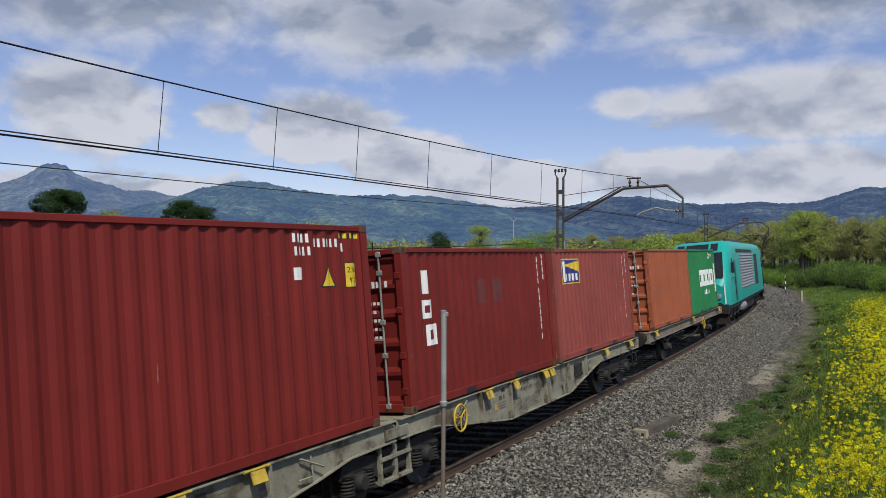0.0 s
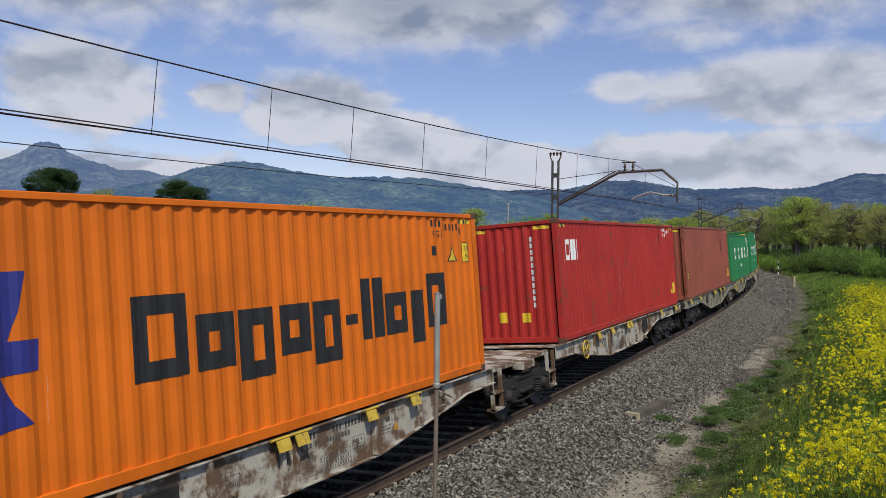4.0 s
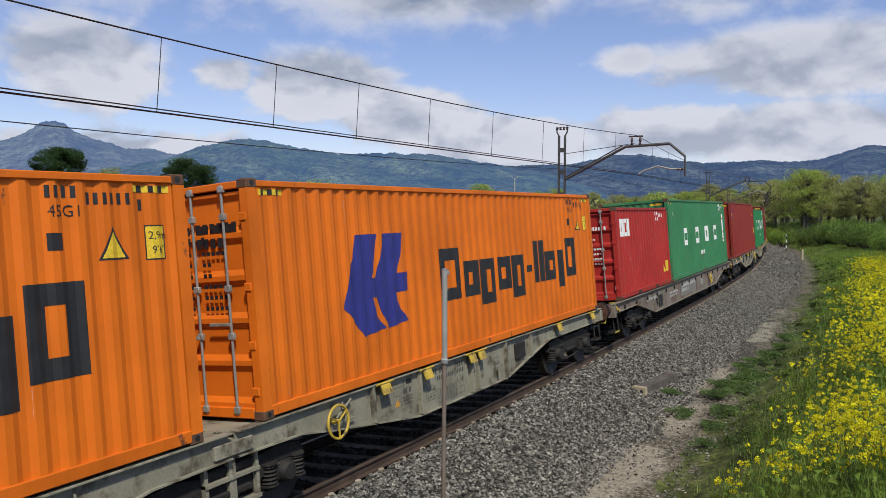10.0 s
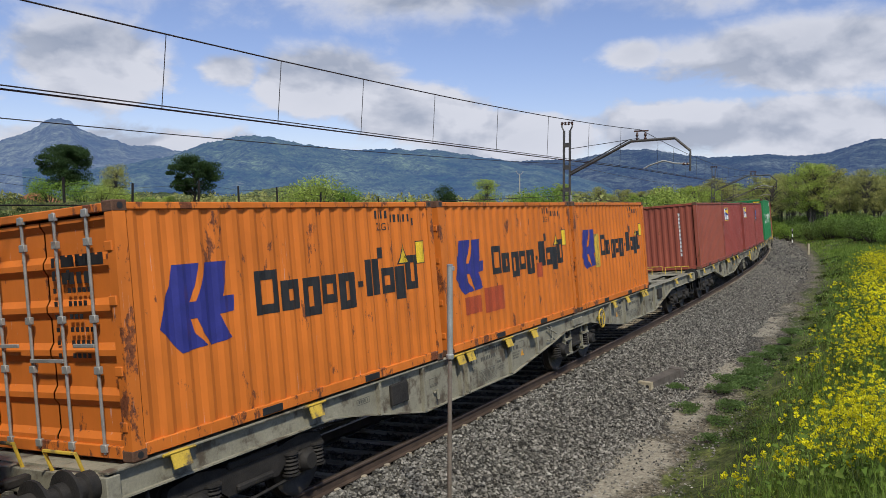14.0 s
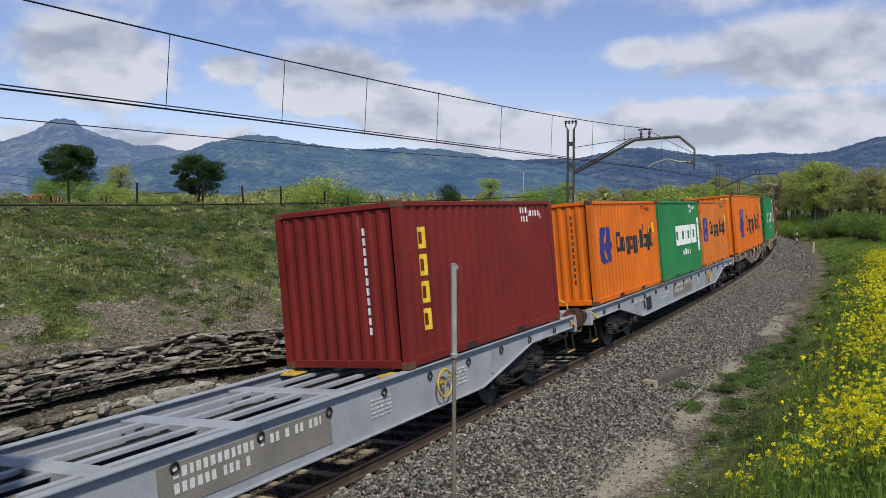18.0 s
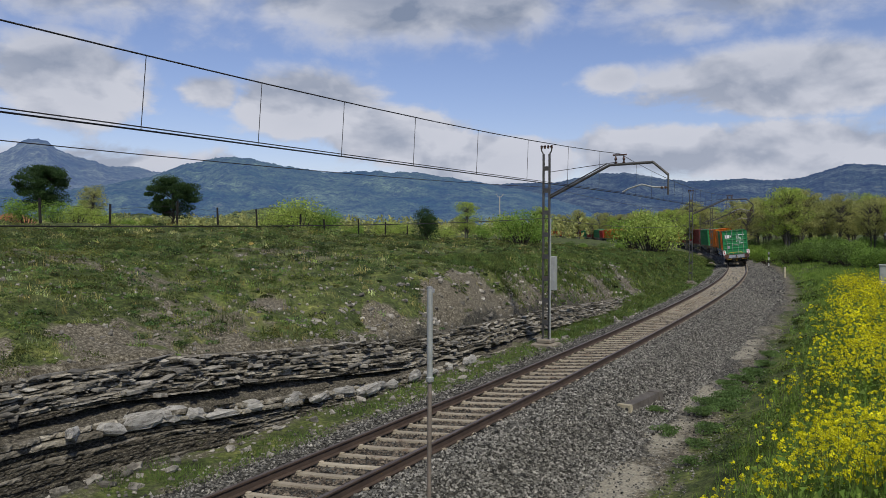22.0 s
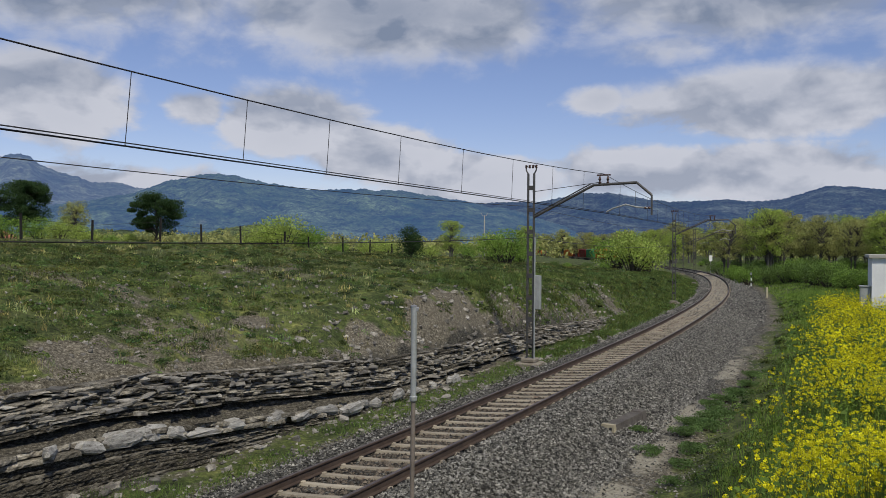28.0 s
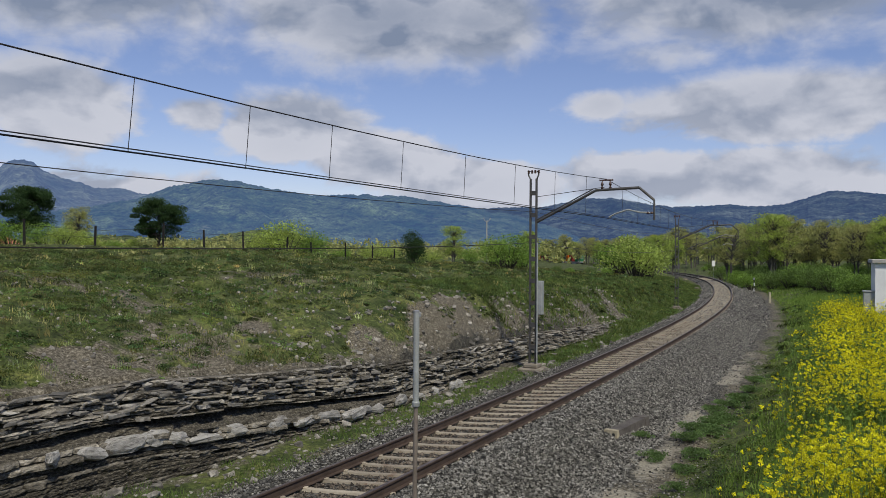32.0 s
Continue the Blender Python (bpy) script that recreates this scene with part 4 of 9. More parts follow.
def bogie(parent, y, half=0.9):
    b = part("bogie", Geo().box(-0.95, 0.95, y - 0.22, y + 0.22, 0.48, 0.78, 0.03).box(-0.9, 0.9, y - half - 0.36, y - half - 0.28, 0.58, 0.68, 0.01).box(-0.9, 0.9, y + half + 0.28, y + half + 0.36, 0.58, 0.68, 0.01), M_DARK, parent, "dark grimy freight bogie")
    for k in (-1, 1):
        part("side_frame", SIDE_FRAMES[k], None, b, at=pose(0, y, 0))
        part("brake_rod", Geo().tube([(k * 1.02, y - half, 0.30), (k * 1.05, y, 0.26), (k * 1.02, y + half, 0.30)], 0.02, 6), M_DARK, b)
        for e in (-1, 1):
            part("wheel", WHEEL, None, b, at=pose(k * 0.87, y + e * half, 0.46, 0, 0, 0 if k < 0 else 180))
            part("axle_box", BOX_MESH[k], None, b, at=pose(0, y + e * half, 0.46))
            for o in (-0.25, 0.25):
                part("spring", SPRING, None, b, at=pose(k * 1.06, y + e * half + o, 0.36))
    for e in (-1, 1):
        part("axle", AXLE, None, b, at=pose(0, y + e * half, 0.46))
    return b


def buffers(parent, y, e, mat=None):
    """Head of a wagon's end: two buffers, a draw hook with screw coupling and hoses."""
    for k in (-1, 1):
        prof = [(0.16, 0.0), (0.16, 0.10), (0.125, 0.12), (0.125, 0.38), (0.10, 0.39), (0.10, 0.56), (0.235, 0.57), (0.235, 0.60), (0.0, 0.615)]
        g = Geo().lathe([(r, e * h) for r, h in prof], 1, 16, (k * 0.99, y, 1.03))
        part("buffer", g, mat or M_DARK, parent, "rust-brown round buffer" if mat else "black greasy round buffer", True)
    g = Geo().box(-0.06, 0.06, *sorted((y, y + e * 0.28)), 0.98, 1.08, 0.02)
    g.tube([(0, y + e * 0.28, 1.05), (0, y + e * 0.40, 1.08), (0, y + e * 0.42, 0.98), (0, y + e * 0.36, 0.95)], 0.035, 8)
    part("draw_hook", g, M_DARK, parent, smooth=True)
    g = Geo()
    for x in (-0.07, 0.07):
        g.tube([(x, y + e * 0.36, 0.98), (x * 1.3, y + e * 0.38, 0.70), (x * 0.6, y + e * 0.33, 0.48)], 0.022, 6)
    part("coupling_link", g, M_YELLOWISH, parent, "worn yellow coupling link")
    for x in (-0.36, 0.36):
        part("brake_hose", Geo().tube([(x, y, 0.92), (x, y + e * 0.16, 0.86), (x * 0.85, y + e * 0.24, 0.62), (x * 0.7, y + e * 0.30, 0.50)], 0.028, 6), M_BLACK, parent, smooth=True)


M_BUFFER = surface("rusty greased buffer", (0.070, 0.030, 0.020), (0.150, 0.065, 0.042), 5, 0.7, 0.2, 0.3, 50, stain=(0.02, 0.016, 0.014), stain_at=(0.5, 0.62))
M_YELLOWISH = surface("worn yellow-brown steel", (0.22, 0.15, 0.05), (0.36, 0.25, 0.07), 6, 0.7, 0.2)


def sill(k, poly, mat, root, x_in=1.13, th=0.016, flange=0.09):
    sd = part("side_sill", Geo().prism(poly, 0, *sorted((k * x_in, k * (x_in + th)))), mat, root)
    g = Geo()
    top = [p for p in poly if p[1] > 1.09]
    y0, y1 = min(p[0] for p in top), max(p[0] for p in top)
    g.box(*sorted((k * (x_in - 0.05), k * (x_in + flange))), y0, y1, 1.142, 1.166, 0.004)
    part("top_flange", g, mat, sd)
    g = Geo()
    low = sorted([p for p in poly if p[1] < 1.05])
    for a, b in zip(low[:-1], low[1:]):
        v = []
        for yy, zz in (a, b):
            v += [(k * (x_in - 0.05), yy, zz), (k * (x_in + flange * 0.8), yy, zz), (k * (x_in + flange * 0.8), yy, zz + 0.018), (k * (x_in - 0.05), yy, zz + 0.018)]
        g.add(v, [(0, 1, 5, 4), (1, 2, 6, 5), (2, 3, 7, 6), (3, 0, 4, 7)])
    part("bottom_flange", g, mat, sd)
    return sd


def latch(parent, k, y, mat=None):
    """A folding container spigot with its flap."""
    g = Geo().box(*sorted((k * 1.10, k * 1.235)), y - 0.14, y + 0.14, 1.128, 1.166, 0.01)
    fl = [(k * 1.225, 1.15), (k * 1.24, 1.155), (k * 1.295, 0.995), (k * 1.278, 0.99)]
    g.prism(fl, 1, y - 0.12, y + 0.12)
    g.tube([(k * 1.238, y - 0.21, 1.152), (k * 1.238, y + 0.21, 1.152)], 0.018, 6)
    part("spigot_flap", g, mat or M_YELLOW, parent, "yellow folding container spigot")


def stencil(parent, k, rows, mat, name="stencil", x=1.1485):
    """Illegible stencilled lines as small bars: (y0, y1, z0, z1)."""
    g = Geo()
    for y0, y1, z0, z1 in rows:
        g.add([(k * x, y0, z0), (k * x, y1, z0), (k * x, y1, z1), (k * x, y0, z1)], [(0, 1, 2, 3)])
    tagged(part(name, g, mat, parent), kind="stuff")


def outline(y0, y1, z0, z1, w=0.007):
    """The four thin lines of a stencilled box."""
    return [(y0, y1, z0, z0 + w), (y0, y1, z1 - w, z1), (y0, y0 + w, z0, z1), (y1 - w, y1, z0, z1)]


def text_bars(rnd, y0, y1, z, h, gap=0.35):
    rows, y = [], y0
    while y < y1:
        w = h * rnd.uniform(0.45, 0.7)
        rows.append((y, min(y + w, y1), z, z + h))
        y += w + h * (gap if rnd.random() > 0.14 else 1.0)
    return rows


def hand_wheel(parent, k, y, z, mat=None):
    c = (k * 1.27, y, z)
    g = ring(c, 0.22, 0.019, 0, 22, 6)
    for i in range(3):
        a = 2 * math.pi * i / 3 + 0.5
        g.tube([c, (c[0], c[1] + 0.22 * math.cos(a), c[2] + 0.22 * math.sin(a))], 0.014, 5)
    g.tube([(k * 1.13, y, z), (k * 1.28, y, z)], 0.03, 8)
    part("hand_wheel", g, mat or M_YELLOW, parent, "yellow handbrake wheel", True)


def short_wagon(mat, lay, long_end=0.35, name="container_wagon"):
    """One platform of an articulated wagon, coupling end at -y, joint at +y, standing on the rails."""
    root = empty(name)
    o, j = -6.1 - long_end, 6.1 + 0.42
    poly = [(o, 1.15), (j, 1.15), (j, 0.86), (5.4, 0.84), (4.7, 0.72), (2.6, 0.43), (-0.7, 0.43), (-2.6, 0.80), (-3.0, 0.86), (o + 0.1, 0.86), (o, 0.92)]
    rnd = random.Random(11)
    for k in (-1, 1):
        sd = sill(k, poly, mat, root)
        for y, zb in ((-1.9, 0.66), (-0.7, 0.45), (0.5, 0.45), (0.75, 0.45), (2.5, 0.46), (3.8, 0.62)):
            part("rib", Geo().box(*sorted((k * 1.14, k * 1.215)), y - 0.03, y + 0.03, zb, 1.14, 0.006), mat, sd)
        for y in (-5.6, -3.4, 0.45, 0.80, 2.35, 3.55):
            latch(root, k, y)
        if lay:
            hand_wheel(root, k, 4.75, 0.86)
        part("bracket", Geo().tube([(k * 1.2, 4.35, 1.08), (k * 1.24, 4.75, 0.9)], 0.016, 5).tube([(k * 1.2, 4.55, 1.08), (k * 1.22, 4.55, 0.82), (k * 1.2, 4.3, 0.82)], 0.014, 5), mat, root)
        part("valve_box", Geo().box(*sorted((k * 1.14, k * 1.20)), -1.6, -1.15, 0.72, 1.03, 0.015), M_DARK, root, "black valve box")
        part("valve_lever", Geo().tube([(k * 1.16, -0.35, 0.66), (k * 1.2, -0.3, 0.72), (k * 1.2, -0.3, 0.56)], 0.025, 6), mat, root)
        part("step", Geo().box(*sorted((k * 1.05, k * 1.12)), j + 0.05, j + 0.10, 0.28, 1.08).box(*sorted((k * 1.05, k * 1.12)), j + 0.42, j + 0.47, 0.28, 1.08)
             .box(*sorted((k * 0.95, k * 1.14)), j + 0.05, j + 0.47, 0.30, 0.34).box(*sorted((k * 0.95, k * 1.14)), j + 0.05, j + 0.47, 0.62, 0.66), mat, root, "grey steel shunter's step")
        part("steps", Geo().tube([(k * 1.12, o + 0.12, 1.0), (k * 1.15, o + 0.12, 0.42), (k * 1.15, o + 0.5, 0.42), (k * 1.12, o + 0.5, 0.9)], 0.02, 6).box(*sorted((k * 0.98, k * 1.17)), o + 0.1, o + 0.52, 0.40, 0.43), M_DARK, root)
        part("air_pipe", Geo().tube([(k * 1.0, o + 0.3, 0.84), (k * 1.03, -3.2, 0.80), (k * 1.03, -2.3, 0.7)], 0.02, 6), M_DARK, root)
        rows = text_bars(rnd, 1.0, 1.25, 0.985, 0.085) + text_bars(rnd, 1.55, 2.25, 0.985, 0.085) + text_bars(rnd, 1.0, 1.25, 0.875, 0.07) + text_bars(rnd, 1.35, 1.95, 0.875, 0.07)
        for y0, y1, z0, z1 in ((1.0, 1.16, 0.70, 0.82), (1.0, 1.16, 0.52, 0.64), (1.98, 2.28, 0.60, 0.82), (1.26, 1.94, 0.50, 0.72), (3.0, 3.22, 0.86, 0.99), (-2.4, -2.1, 0.90, 0.98), (-0.45, -0.22, 0.80, 0.90)):
            rows += outline(y0, y1, z0, z1)
        rows += [(1.26, 1.94, 0.57, 0.576), (1.26, 1.94, 0.64, 0.646), (1.98, 2.28, 0.70, 0.706)] + [(1.26 + 0.113 * i, 1.266 + 0.113 * i, 0.50, 0.72) for i in range(1, 6)]
        for z in (0.52, 0.59, 0.66):
            rows += text_bars(rnd, 1.28, 1.92, z, 0.035, 1.1)
        rows += text_bars(rnd, 1.03, 1.13, 0.73, 0.06) + text_bars(rnd, 2.0, 2.26, 0.74, 0.045) + text_bars(rnd, 2.0, 2.26, 0.63, 0.045)
        rows += [(2.72, 2.78, 0.86, 0.94), (2.84, 2.96, 0.86, 0.94)]
        for z in (0.79, 0.74, 0.69):
            rows += text_bars(rnd, 2.68, 2.96 + 0.1 * rnd.random(), z, 0.028)
        rows += text_bars(rnd, -0.45, -0.22, 0.76, 0.03) + text_bars(rnd, -2.36, -2.14, 0.92, 0.045)
        stencil(root, k, rows, M_STENCIL, "stencil_text")
        part("plate", Geo().box(*sorted((k * 1.146, k * 1.152)), 2.70, 2.84, 1.0, 1.06), M_BLACK, root, "small black plate")
        part("warning_plate", Geo().prism([(3.05, 0.70), (3.19, 0.70), (3.12, 0.82)], 0, *sorted((k * 1.146, k * 1.150))), M_DECAL_O, root, "orange warning triangle")
    deck(root, o, j, mat)
    part("end_beam", Geo().box(-1.22, 1.22, o - 0.02, o + 0.14, 0.86, 1.12, 0.01), mat, root)
    buffers(root, o - 0.02, -1)
    part("hand_rail", Geo().tube([(-0.75, o + 0.02, 1.1), (-0.75, o - 0.06, 1.38), (-0.15, o - 0.06, 1.38), (-0.15, o + 0.02, 1.1)], 0.02, 6).tube([(0.35, o + 0.02, 1.1), (0.35, o - 0.06, 1.34), (0.85, o - 0.06, 1.34), (0.85, o + 0.02, 1.1)], 0.02, 6), M_YELLOW, root, "yellow shunter's hand rail", True)
    bogie(root, -4.4)
    part("spine", Geo().box(-0.22, 0.22, o + 0.2, j, 0.62, 1.0), M_DARK, root)
    part("brake_tank", Geo().lathe([(0.0, -0.5), (0.16, -0.46), (0.18, -0.36), (0.18, 0.36), (0.16, 0.46), (0.0, 0.5)], 1, 14, (0.55, 1.4, 0.62)), M_DARK, root, smooth=True)
    part("brake_rigging", Geo().tube([(0.5, -3.4, 0.5), (0.4, 0.6, 0.55), (0.5, 5.4, 0.5)], 0.03, 6).tube([(-0.5, -3.4, 0.5), (-0.4, 5.4, 0.5)], 0.03, 6), M_DARK, root)
    return root


M_DECAL_O = surface("orange warning plate", (0.48, 0.22, 0.03), (0.60, 0.30, 0.04), 6, 0.6, 0.0, 0.0)
M_STENCIL = surface("faded black stencil", (0.05, 0.05, 0.045), (0.10, 0.10, 0.085), 8, 0.7, 0.0, 0.0)
M_STENCIL_W = surface("white stencil", (0.55, 0.55, 0.52), (0.68, 0.68, 0.65), 8, 0.7, 0.0, 0.0)


def deck(root, y0, y1, mat):
    """Deck plate pierced by long openings."""
    z0, z1 = 1.120, 1.140
    n = 4
    step = (y1 - y0) / n
    g = Geo()
    g.box(-0.26, 0.26, y0 + 0.1, y1, z0, z1)
    for k in (-1, 1):
        g.box(*sorted((k * 0.86, k * 1.12)), y0 + 0.1, y1, z0, z1 + 0.001)
    for i in range(n + 1):
        c = min(max(y0 + i * step, y0 + 0.45), y1 - 0.35)
        for k in (-1, 1):
            g.box(*sorted((k * 0.25, k * 0.87)), c - 0.36, c + 0.36, z0, z1 - 0.002)
            for e in (-1, 1):
                for x in (0.26, 0.86):
                    d = 0.16 if x < 0.5 else -0.16
                    g.add([(k * x, c + e * 0.36, z1 - 0.003), (k * (x + d), c + e * 0.36, z1 - 0.003), (k * x, c + e * 0.52, z1 - 0.003)], [(0, 1, 2)])
    part("deck_plate", g, mat, root, "dirty steel deck with long openings")
    g = Geo()
    for k in (-1, 1):
        g.box(*sorted((k * 0.30, k * 0.33)), y0 + 0.2, y1 - 0.1, 0.80, 1.085)
        g.box(*sorted((k * 0.82, k * 0.85)), y0 + 0.2, y1 - 0.1, 0.86, 1.085)
    part("deck_beam", g, mat, root)


def long_wagon(mat, tail=False, yellow_ends=True):
    """A four-axle sixty-foot flat wagon, symmetrical, origin at its middle."""
    root = empty("flat_wagon")
    e = 10.05
    poly = [(-e, 1.15), (e, 1.15), (e, 0.90), (7.7, 0.90), (5.5, 0.44), (-5.5, 0.44), (-7.7, 0.90), (-e, 0.90)]
    rnd = random.Random(5)
    for k in (-1, 1):
        sill(k, poly, mat, root, 1.15)
        for i in range(15):
            y = -8.9 + i * 1.27
            part("lashing_ring", ring((k * 1.19, y, 0.98), 0.055, 0.014, 0, 10, 5), M_DARK, root)
        hand_wheel(root, k, 4.1, 0.80)
        part("number_board", Geo().box(*sorted((k * 1.165, k * 1.175)), -1.5, 1.3, 0.56, 1.02), M_BOARD, root, "grey repainted panel")
        rows = text_bars(rnd, -1.3, 1.1, 0.86, 0.11) + text_bars(rnd, -1.3, -0.2, 0.70, 0.11) + text_bars(rnd, -3.3, -2.0, 0.80, 0.07) + text_bars(rnd, -3.3, -2.2, 0.71, 0.04)
        for z in (0.90, 0.84, 0.78, 0.72, 0.66):
            rows += text_bars(rnd, 5.0 - 0.6, 5.0, z, 0.035)
            rows += text_bars(rnd, 2.2, 2.7, z, 0.03)
        rows += text_bars(rnd, -6.4, -5.2, 0.86, 0.09)
        stencil(root, k, rows, M_STENCIL_W, "stencil_text", 1.1795)
        part("release_plate", Geo().box(*sorted((k * 1.16, k * 1.19)), -4.9, -4.4, 0.55, 0.92, 0.01), M_BLACK, root)
        part("release_lever", Geo().tube([(k * 1.19, -5.2, 0.86), (k * 1.2, -5.2, 0.70), (k * 1.2, -5.05, 0.66)], 0.022, 6), M_BLACK, root)
        for y in (-e + 0.25, e - 0.25):
            part("lifting_hook", Geo().tube([(k * 1.2, y, 1.08), (k * 1.24, y, 0.98), (k * 1.24, y + 0.09, 0.93), (k * 1.24, y + 0.13, 1.0)], 0.026, 6), M_YELLOW, root, "yellow hook", True)
            ee = 1 if y > 0 else -1
            g = Geo().tube([(k * 1.12, y + ee * 0.16, 0.92), (k * 1.16, y + ee * 0.16, 0.40), (k * 1.16, y - ee * 0.24, 0.40), (k * 1.12, y - ee * 0.24, 0.9)], 0.02, 6)
            g.box(*sorted((k * 0.98, k * 1.18)), *sorted((y - ee * 0.26, y + ee * 0.18)), 0.385, 0.42)
            part("foot_step", g, M_DARK, root)
            part("step_edge", Geo().box(*sorted((k * 1.165, k * 1.185)), *sorted((y - ee * 0.26, y + ee * 0.18)), 0.385, 0.42), M_YELLOW, root, "yellow step edge")
    g = Geo()
    for x in (-0.72, -0.25, 0.25, 0.72):
        g.box(x - 0.06, x + 0.06, -e + 0.1, e - 0.1, 1.05, 1.095)
    part("deck_slat", g, mat, root, "grey longitudinal deck beams")
    for i in range(11):
        y = -e + 0.5 + i * (2 * e - 1.0) / 10
        part("cross_member", Geo().box(-1.13, 1.13, y - 0.16, y + 0.16, 0.92, 1.10, 0.008), mat, root)
    for y in (-9.1, -3.1, -2.9, 3.0, 3.2, 9.2):
        for k in (-1, 1):
            part("spigot", Geo().box(*sorted((k * 0.82, k * 1.16)), y - 0.10, y + 0.10, 1.10, 1.135, 0.008).box(*sorted((k * 1.06, k * 1.14)), y - 0.06, y + 0.06, 1.13, 1.16, 0.012), M_YELLOW, root, "yellow container spigot")
    for s in (-1, 1):
        part("end_beam", Geo().box(-1.24, 1.24, *sorted((s * (e - 0.12), s * (e + 0.02))), 0.80, 1.13, 0.012), mat, root)
        buffers(root, s * (e + 0.02), s, M_BUFFER)
        bogie(root, s * 7.1)
        g = Geo()
        for k in (-1, 1):
            g.tube([(k * 0.5, s * (e - 0.02), 0.80), (k * 0.5, s * (e + 0.08), 0.68), (k * 0.98, s * (e + 0.08), 0.68), (k * 0.98, s * (e - 0.02), 0.80)], 0.018, 6)
        g.tube([(-0.75, s * (e - 0.05), 1.12), (-0.75, s * (e - 0.02), 1.30), (-0.60, s * (e - 0.02), 1.40), (0.50, s * (e - 0.02), 1.40), (0.65, s * (e - 0.02), 1.30), (0.65, s * (e - 0.05), 1.12)], 0.027, 8)
        g.tube([(-0.3, s * (e - 0.05), 1.12), (-0.3, s * (e - 0.02), 1.40)], 0.022, 6).tube([(0.35, s * (e - 0.05), 1.12), (0.35, s * (e - 0.02), 1.40)], 0.022, 6)
        part("hand_rail", g, M_YELLOW, root, "yellow shunter's hand rail", True)
    part("spine", Geo().box(-0.24, 0.24, -e + 0.3, e - 0.3, 0.62, 1.02), M_DARK, root)
    part("brake_tank", Geo().lathe([(0.0, -0.6), (0.18, -0.55), (0.2, -0.45), (0.2, 0.45), (0.18, 0.55), (0.0, 0.6)], 1, 14, (0.6, 1.4, 0.6)), M_DARK, root, smooth=True)
    if tail:
        for k in (-1, 1):
            sgn = part("tail_board", Geo().box(k * 1.16 - 0.14, k * 1.16 + 0.14, -e - 0.06, -e - 0.035, 1.20, 1.62, 0.006), M_WHITE, root, "white tail board with red triangles")
            g = Geo()
            yy = -e - 0.0605
            c = k * 1.16
            g.add([(c - 0.11, yy, 1.57), (c + 0.11, yy, 1.57), (c, yy, 1.42), (c - 0.11, yy, 1.27), (c + 0.11, yy, 1.27)], [(0, 1, 2), (2, 4, 3)])
            part("red_triangle", g, M_REDSIGN, sgn)
            part("tail_bracket", Geo().box(k * 1.16 - 0.05, k * 1.16 + 0.05, -e - 0.035, -e - 0.015, 1.05, 1.25), M_WHITE, root)
    return root


M_BOARD = surface("grey panel paint", (0.17, 0.16, 0.14), (0.23, 0.215, 0.19), 2, 0.6, 0.0, 0.1)


def two_axle_wagon(mat):
    root = empty("two_axle_wagon")
    e = 6.75
    for k in (-1, 1):
        poly = [(-e, 1.15), (e, 1.15), (e, 0.86), (-e, 0.86)]
        sill(k, poly, mat, root, 1.12)
        for y in (-3.9, 3.9):
            g = Geo().prism([(y - 0.55, 0.86), (y + 0.55, 0.86), (y + 0.22, 0.36), (y - 0.22, 0.36)], 0, *sorted((k * 0.98, k * 1.03)))
            part("axle_guard", g, M_DARK, root)
            part("axle_box", BOX_MESH[k], None, root, at=pose(0, y, 0.46))
            part("leaf_spring", Geo().tube([(k * 1.06, y - 0.6, 0.80), (k * 1.06, y, 0.66), (k * 1.06, y + 0.6, 0.80)], 0.05, 6), M_DARK, root)
            part("wheel", WHEEL, None, root, at=pose(k * 0.87, y, 0.46, 0, 0, 0 if k < 0 else 180))
        part("truss", Geo().tube([(k * 1.0, -3.2, 0.84), (k * 1.0, -1.2, 0.45), (k * 1.0, 1.2, 0.45), (k * 1.0, 3.2, 0.84)], 0.035, 6), M_DARK, root)
        for y in (-5.9, 0.1, 5.9):
            latch(root, k, y)
        hand_wheel(root, k, 1.9, 0.78)
        part("steps", Geo().box(*sorted((k * 1.0, k * 1.16)), -e + 0.1, -e + 0.5, 0.40, 0.44).box(*sorted((k * 1.0, k * 1.16)), e - 0.5, e - 0.1, 0.40, 0.44), M_DARK, root)
    for y in (-3.9, 3.9):
        part("axle", AXLE, None, root, at=pose(0, y, 0.46))
    deck(root, -e, e, mat)
    for s in (-1, 1):
        part("end_beam", Geo().box(-1.22, 1.22, *sorted((s * (e - 0.12), s * (e + 0.02))), 0.84, 1.12, 0.01), mat, root)
        buffers(root, s * (e + 0.02), s)
    return root


# articulated wagons: centres of front and rear platform, paint, how far each end overhangs
GREY, OLD, WHITE_R = "grey-green", "weathered brown", "dirty white and rusty"
PAIRS = ((214.01, 200.87, M_WAGON, GREY, 0.35), (186.92, 171.12, M_WAGON_WHITE, WHITE_R, 0.35), (157.19, 144.13, M_WAGON, GREY, 0.35), (130.04, 113.66, M_WAGON_WHITE, WHITE_R, 0.35),
         (84.85, 71.79, M_WAGON, GREY, 0.35), (58.00, 44.85, M_WAGON, GREY, 0.35), (31.09, 18.02, M_WAGON, GREY, 0.35), (-16.96, -30.08, M_WAGON, GREY, 0.35), (-43.91, -57.14, M_WAGON, GREY, 0.35),
         (-70.75, -83.97, M_WAGON, GREY, 0.35), (-97.75, -110.18, M_WAGON, GREY, 0.35), (-123.96, -138.12, M_WAGON, GREY, 0.35), (-151.59, -167.24, M_WAGON_OLD, OLD, 0.35))
WAGON_T = {}
